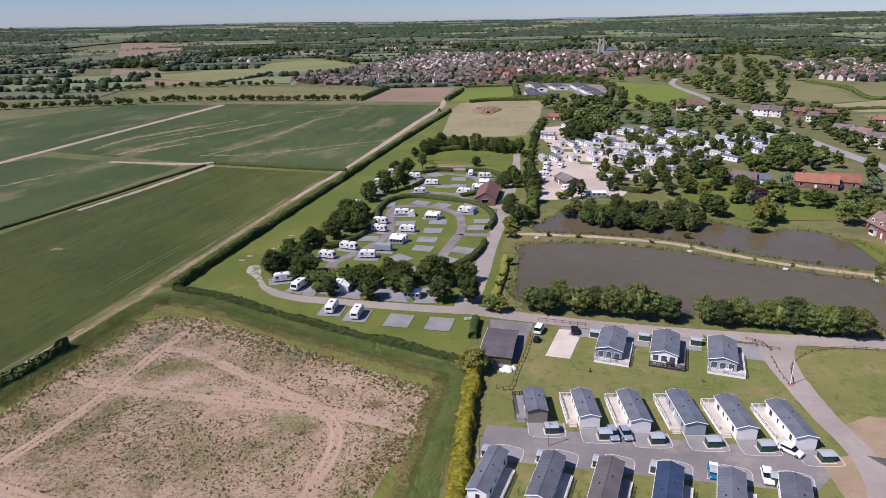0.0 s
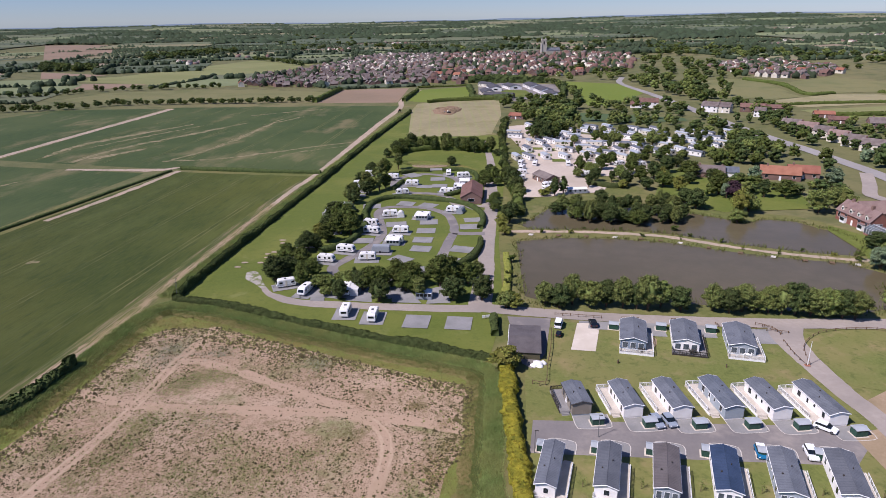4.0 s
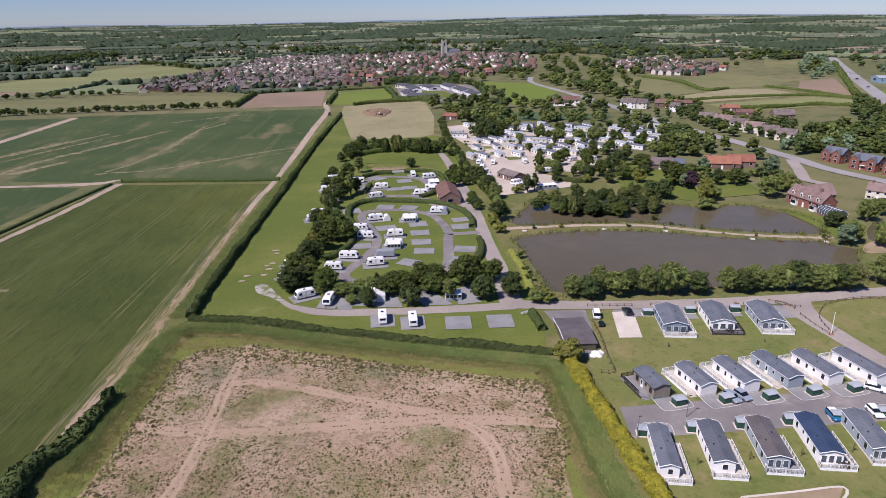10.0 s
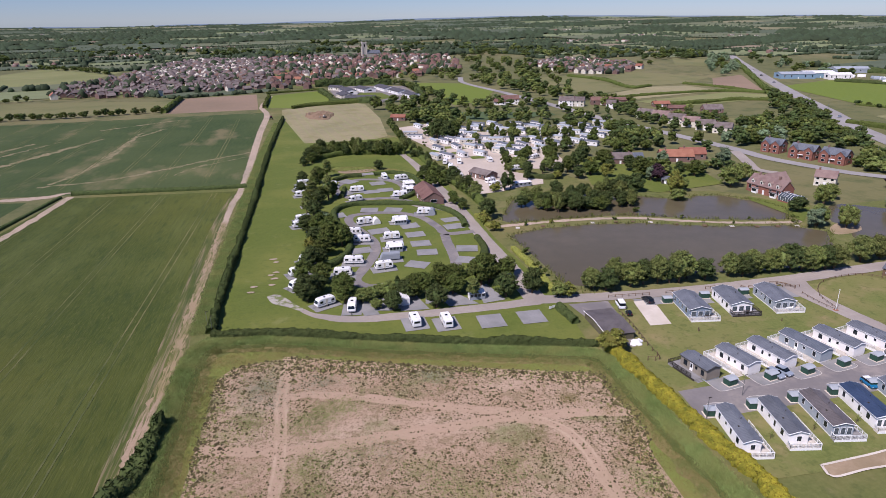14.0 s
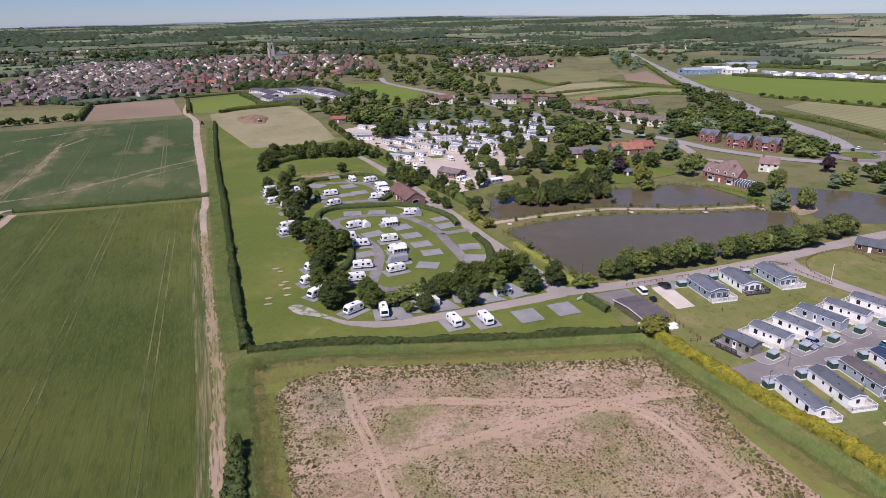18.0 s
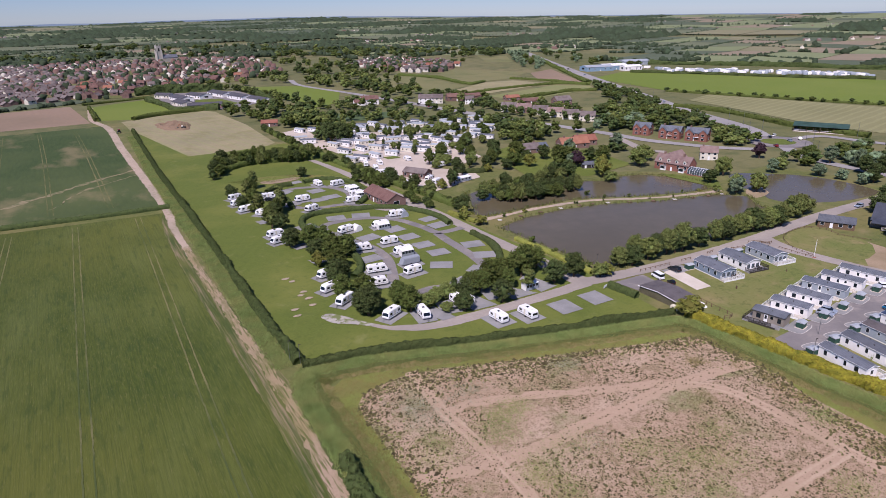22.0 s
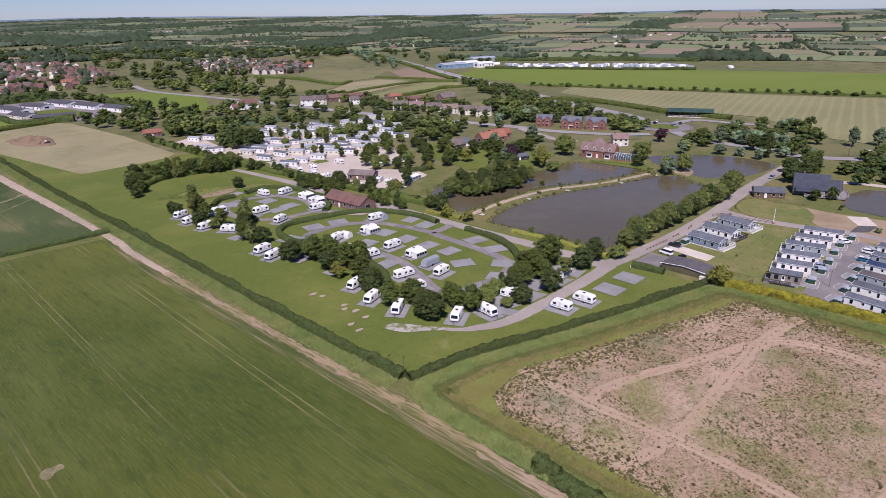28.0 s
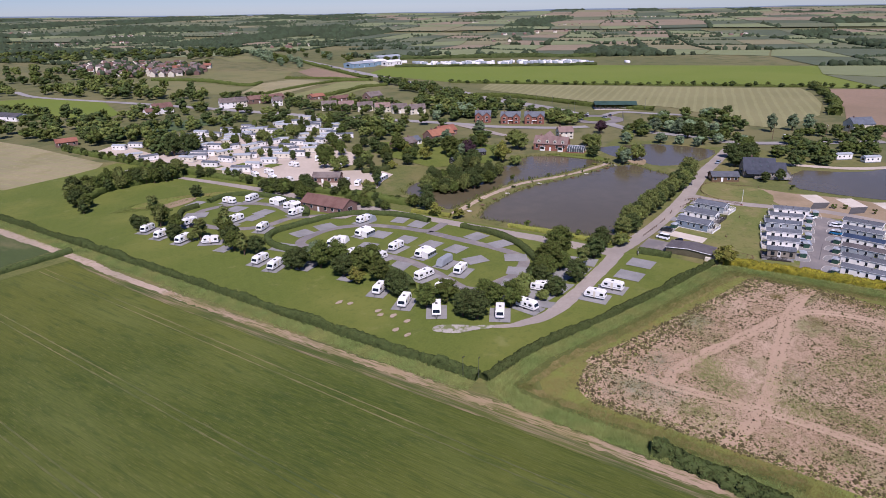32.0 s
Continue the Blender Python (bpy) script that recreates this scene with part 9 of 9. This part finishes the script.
    for k in range(60):
        a, d = radians(rng.uniform(-25, 130)), rng.uniform(1100, 3600)
        x, y = CX + d * math.cos(a), CY + d * math.sin(a)
        if any(inside((x, y), q) for q in KEEP_OUT):
            continue
        for _ in range(int(rng.integers(2, 9))):
            pl.append((x + rng.normal(0, 30), y + rng.normal(0, 25), int(rng.integers(6)), rng.uniform(0, 180)))
    joined_houses("distant_farmsteads", pl, "distant farmsteads and cottages")
    return done, len(lump_c)


far_land()

# distant hills, a backdrop ring with the haze painted in as blue-grey
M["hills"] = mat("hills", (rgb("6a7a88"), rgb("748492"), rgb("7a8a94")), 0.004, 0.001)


def hills():
    n, v, f = 180, [], []
    for k in range(n + 1):
        a = radians(-45 + 205 * k / n)
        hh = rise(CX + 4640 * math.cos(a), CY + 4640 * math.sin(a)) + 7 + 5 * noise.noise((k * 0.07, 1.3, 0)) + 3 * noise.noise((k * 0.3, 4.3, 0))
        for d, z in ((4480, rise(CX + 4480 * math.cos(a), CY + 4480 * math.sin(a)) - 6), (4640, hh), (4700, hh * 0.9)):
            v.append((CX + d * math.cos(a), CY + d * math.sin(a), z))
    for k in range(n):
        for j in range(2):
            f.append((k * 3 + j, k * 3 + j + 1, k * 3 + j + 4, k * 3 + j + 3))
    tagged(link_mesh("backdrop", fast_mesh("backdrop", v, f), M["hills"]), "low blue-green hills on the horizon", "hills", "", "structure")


hills()

REACH = {"holiday_lodge": 5, "house": 8, "semi_detached_house": 7, "static_caravan": 3, "touring_caravan": 4, "car": 3, "barn": 9, "warehouse": 20, "school_block": 16, "clubhouse": 10, "timber_hut": 6, "washroom_block": 9,
         "village_house": 6, "red_barn": 7, "conservatory": 5, "lake_cabin": 4, "awning": 4, "church": 8}
for o in scene.collection.objects:
    k = o.name.split(".")[0]
    if o.parent is None and k in REACH:
        AVOID.append((o.matrix_basis.translation.x, o.matrix_basis.translation.y, REACH[k]))
for p, w in ((MAIN, 6), (BYPASS, 9)):
    AVOID += [(x, y, w) for x, y in smooth_path(p, 4.0)]
AVOID_XY[:] = np.array(AVOID).T
for job, a in JOBS:
    job(*a)
for key, parts in GROVE.items():
    off, vs, fs = 0, [], []
    for v, f in parts:
        vs.append(v), fs.append(f + off)
        off += len(v)
    tagged(link_mesh("woodland", fast_mesh("woodland", np.concatenate(vs), np.concatenate(fs)), TREES[key][0][0][1].materials[0]), "trees and scrub of gardens, copses and road belts", "trees", "", "stuff")

# ---- weeds on the bare field, long grass along the margins ----
def weeds():
    pts = np.array(scatter(SOIL, 40000, 0, 4))
    n1 = np.array([noise.noise((x * 0.05, y * 0.05, 0.0)) + 0.6 * noise.noise((x * 0.2, y * 0.2, 3.0)) for x, y in pts])
    tracks = [smooth_path(p, 1.0) for p in TRACKS]
    tr = np.concatenate(tracks)
    near = np.array([np.min((tr[:, 0] - x) ** 2 + (tr[:, 1] - y) ** 2) for x, y in pts])
    ok = (near > 1.9) | ((near < 0.2) & (n1 > -0.1))
    a = pts[ok & (n1 > rng.normal(0.02, 0.22, len(pts)))]
    clumps("soil_weeds", a, 0.17, M["leaf_dock"], "brown-green dock weeds scattered over bare soil")
    tufts("soil_seedlings", a, 0.3, M["leaf_dock"], "thin brown seedlings on bare soil", 3, 0.8, 0.8, 0.06)
    rim = np.array([min(abs((x1 - x0) * (y0 - y) - (x0 - x) * (y1 - y0)) / math.hypot(x1 - x0, y1 - y0) for (x0, y0), (x1, y1) in zip(SOIL[:8], SOIL[1:9])) for x, y in pts])
    e = pts[rim < rng.exponential(2.2, len(pts))]
    e2 = pts[rim < rng.exponential(2.6, len(pts))]
    clumps("edge_docks", e2 + rng.normal(0, 0.4, e2.shape), 0.32, M["leaf_dock"], "dense brown docks along the edge of the bare field", 0.9)
    clumps("edge_weeds", e, 0.26, M["leaf_weed"], "green weeds along the edge of the bare field")
    g = pts[ok & (n1 > 0.34)]
    tufts("soil_grass", np.r_[g, g + rng.normal(0, 0.8, g.shape)], 0.26, M["leaf_weed"], "green weed patches on bare soil", 5, 1.0, 0.7, 0.07)


M["leaf_dock"] = mat("leaf_dock", (rgb("4e4731"), rgb("645f3c")), 0.5, rand=0.1, island=0.35)
M["leaf_grass"] = mat("leaf_grass", (rgb("728448"), rgb("8e9e5c"), rgb("989a5c")), 0.3, 0.12, island=0.4)
M["leaf_weed"] = mat("leaf_weed", (rgb("6e743e"), rgb("7e804a")), 0.3, island=0.3)
weeds()
M["leaf_dry"] = mat("leaf_dry", (rgb("7e7446"), rgb("94824e"), rgb("6a7040")), 0.4, 0.1, island=0.25)
M["leaf_pale"] = mat("leaf_pale", (rgb("727a54"), rgb("b0b29c")), 0.3, island=0.3)
for spots2, mk, lab in (([(-40.2, 111.5), (-42, 112), (-53.6, 100.5), (-52, 101.5), (-35.5, 95), (-34.5, 90), (-36, 80), (-33.6, 99), (-37, 73), (-35, 66), (-34.6, 106)], "leaf_dry", "olive yellow weed patch on bare soil"), ([(-95.5, 101.5), (-96.6, 99), (-95.4, 94), (-96.6, 88), (-95, 116.5), (-93, 118.5), (-88, 119), (-97, 113), (-110.2, 113.7), (-108, 117), (-76, 96.3), (-67.9, 87.5), (-72, 90), (-80, 85.9), (-73.7, 80.4), (-59.4, 92.4), (-63, 84), (-87, 103), (-37, 84), (-53, 69), (-108.5, 92), (-98, 82), (-85, 78)], "leaf_grass", "green grassy weed patch on bare soil"), ([(-107.1, 130.2), (-106.8, 126.5), (-105, 123.6), (-104.6, 129), (-107.6, 134), (-93.2, 129.7), (-83.4, 102.2), (-66.4, 126), (-94.6, 128.9), (-69.2, 127.9)], "leaf_pale", "pale grey-green weed patch on bare soil")):
    for x, y in spots2:
        r = rng.uniform(1.6, 3.0) if mk != "leaf_dry" else rng.uniform(1.0, 1.8)
        q = np.array((x, y)) + rng.normal(0, 1, ({"leaf_grass": 800, "leaf_dry": 260, "leaf_pale": 420}[mk], 2)) * (r * 1.15, r)
        tufts("weed_patch", q, 0.36, M[mk], lab, 4, 0.8, 0.8, 0.08)
for p in TRACKS:
    P = smooth_path(p, 0.5)
    Q = np.concatenate([P + offsets(P) * o for o in (-1.8, 0.0, 1.8)])
    Q = Q[rng.uniform(0, 1, len(Q)) < 0.6]
    clumps("track_weeds", Q + rng.normal(0, 0.25, Q.shape), 0.22, M["leaf_dock"], "row of dark weeds along a wheel track", 0.9)
SPOTS = np.array([p for p in scatter(SOIL, 19000, 0, 4) if noise.noise((p[0] * 0.06, p[1] * 0.06, 8.0)) + 0.6 * noise.noise((p[0] * 0.25, p[1] * 0.25, 5.0)) > -0.02])
_tr = np.concatenate([smooth_path(p, 1.0) for p in TRACKS])
SPOTS = SPOTS[np.array([np.min((_tr[:, 0] - x) ** 2 + (_tr[:, 1] - y) ** 2) > 2.4 for x, y in SPOTS])]
clumps("soil_clumps", SPOTS, 0.24, M["leaf_dock"], "larger dark weed clumps on bare soil", 0.8)


def margin(path, width, n, size, material, label, lo=-0.5):
    P = smooth_path(path, 1.0)
    N = offsets(P)
    i = rng.integers(0, len(P), n)
    q = P[i] + N[i] * (rng.uniform(lo, lo + 1, n) * width)[:, None] + rng.normal(0, 0.4, (n, 2))
    tufts("long_grass", q, size, material, label, 6, 0.9, 1.0, 0.075)


margin(EDGE, 3.6, 26000, 0.6, M["leaf_grass"], "tall green grass and reeds along the ditch")
margin([tuple(q) for q in smooth_path(EDGE, 3.0) + offsets(smooth_path(EDGE, 3.0)) * -4.2], 3.4, 14000, 0.36, M["leaf_weed"], "short olive grass in the ditch")
margin([(-120.6, 157.2), (-125.1, 149), (-125.4, 124), (-126.3, 104.1), (-127.8, 91.7)], 4.0, 4000, 0.4, M["leaf_grass"], "long grass between track and bare field")
margin([(-122.6, 526.9), (-125.4, 385.3), (-125.2, 307.5), (-125.2, 236.1), (-125.4, 160.6)], 4.2, 24000, 0.55, M["leaf_grass"], "long grass between track and hedge")
MARGIN = [(-120.5, 109.6), (-120.5, 144.7), (-115.3, 148.6), (-76.4, 141.9), (-42.5, 130.7), (-24.2, 127.3), (-23.5, 111)] + [(-23.75, 82.5), (-24, 60), (-33.75, 87.5)] + [(-29.2, 102.4), (-29.8, 120.6), (-41.7, 123.5), (-81.2, 136.2), (-99.7, 142.9), (-112.8, 141.3), (-117.2, 136), (-117.3, 118.3)]
for _m, _t in (("leaf_dry", "dry tawny grass round the bare field"), ("leaf_grass", "rough green grass round the bare field")):
    tufts("margin_grass", scatter(MARGIN, 4500, 0, 12), 0.38, M[_m], _t, 5, 0.9, 0.9, 0.06)
for _m, _t, _n in (("leaf_dry", "dry tawny grass beside the overgrown hedge", 3000), ("leaf_grass", "long green grass beside the overgrown hedge", 2500)):
    margin([(-121.7, 136.8), (-120.9, 111.6), (-122.5, 97), (-124, 86.9)] + [(-122, 60)], 9.0, _n, 0.42, M[_m], _t)
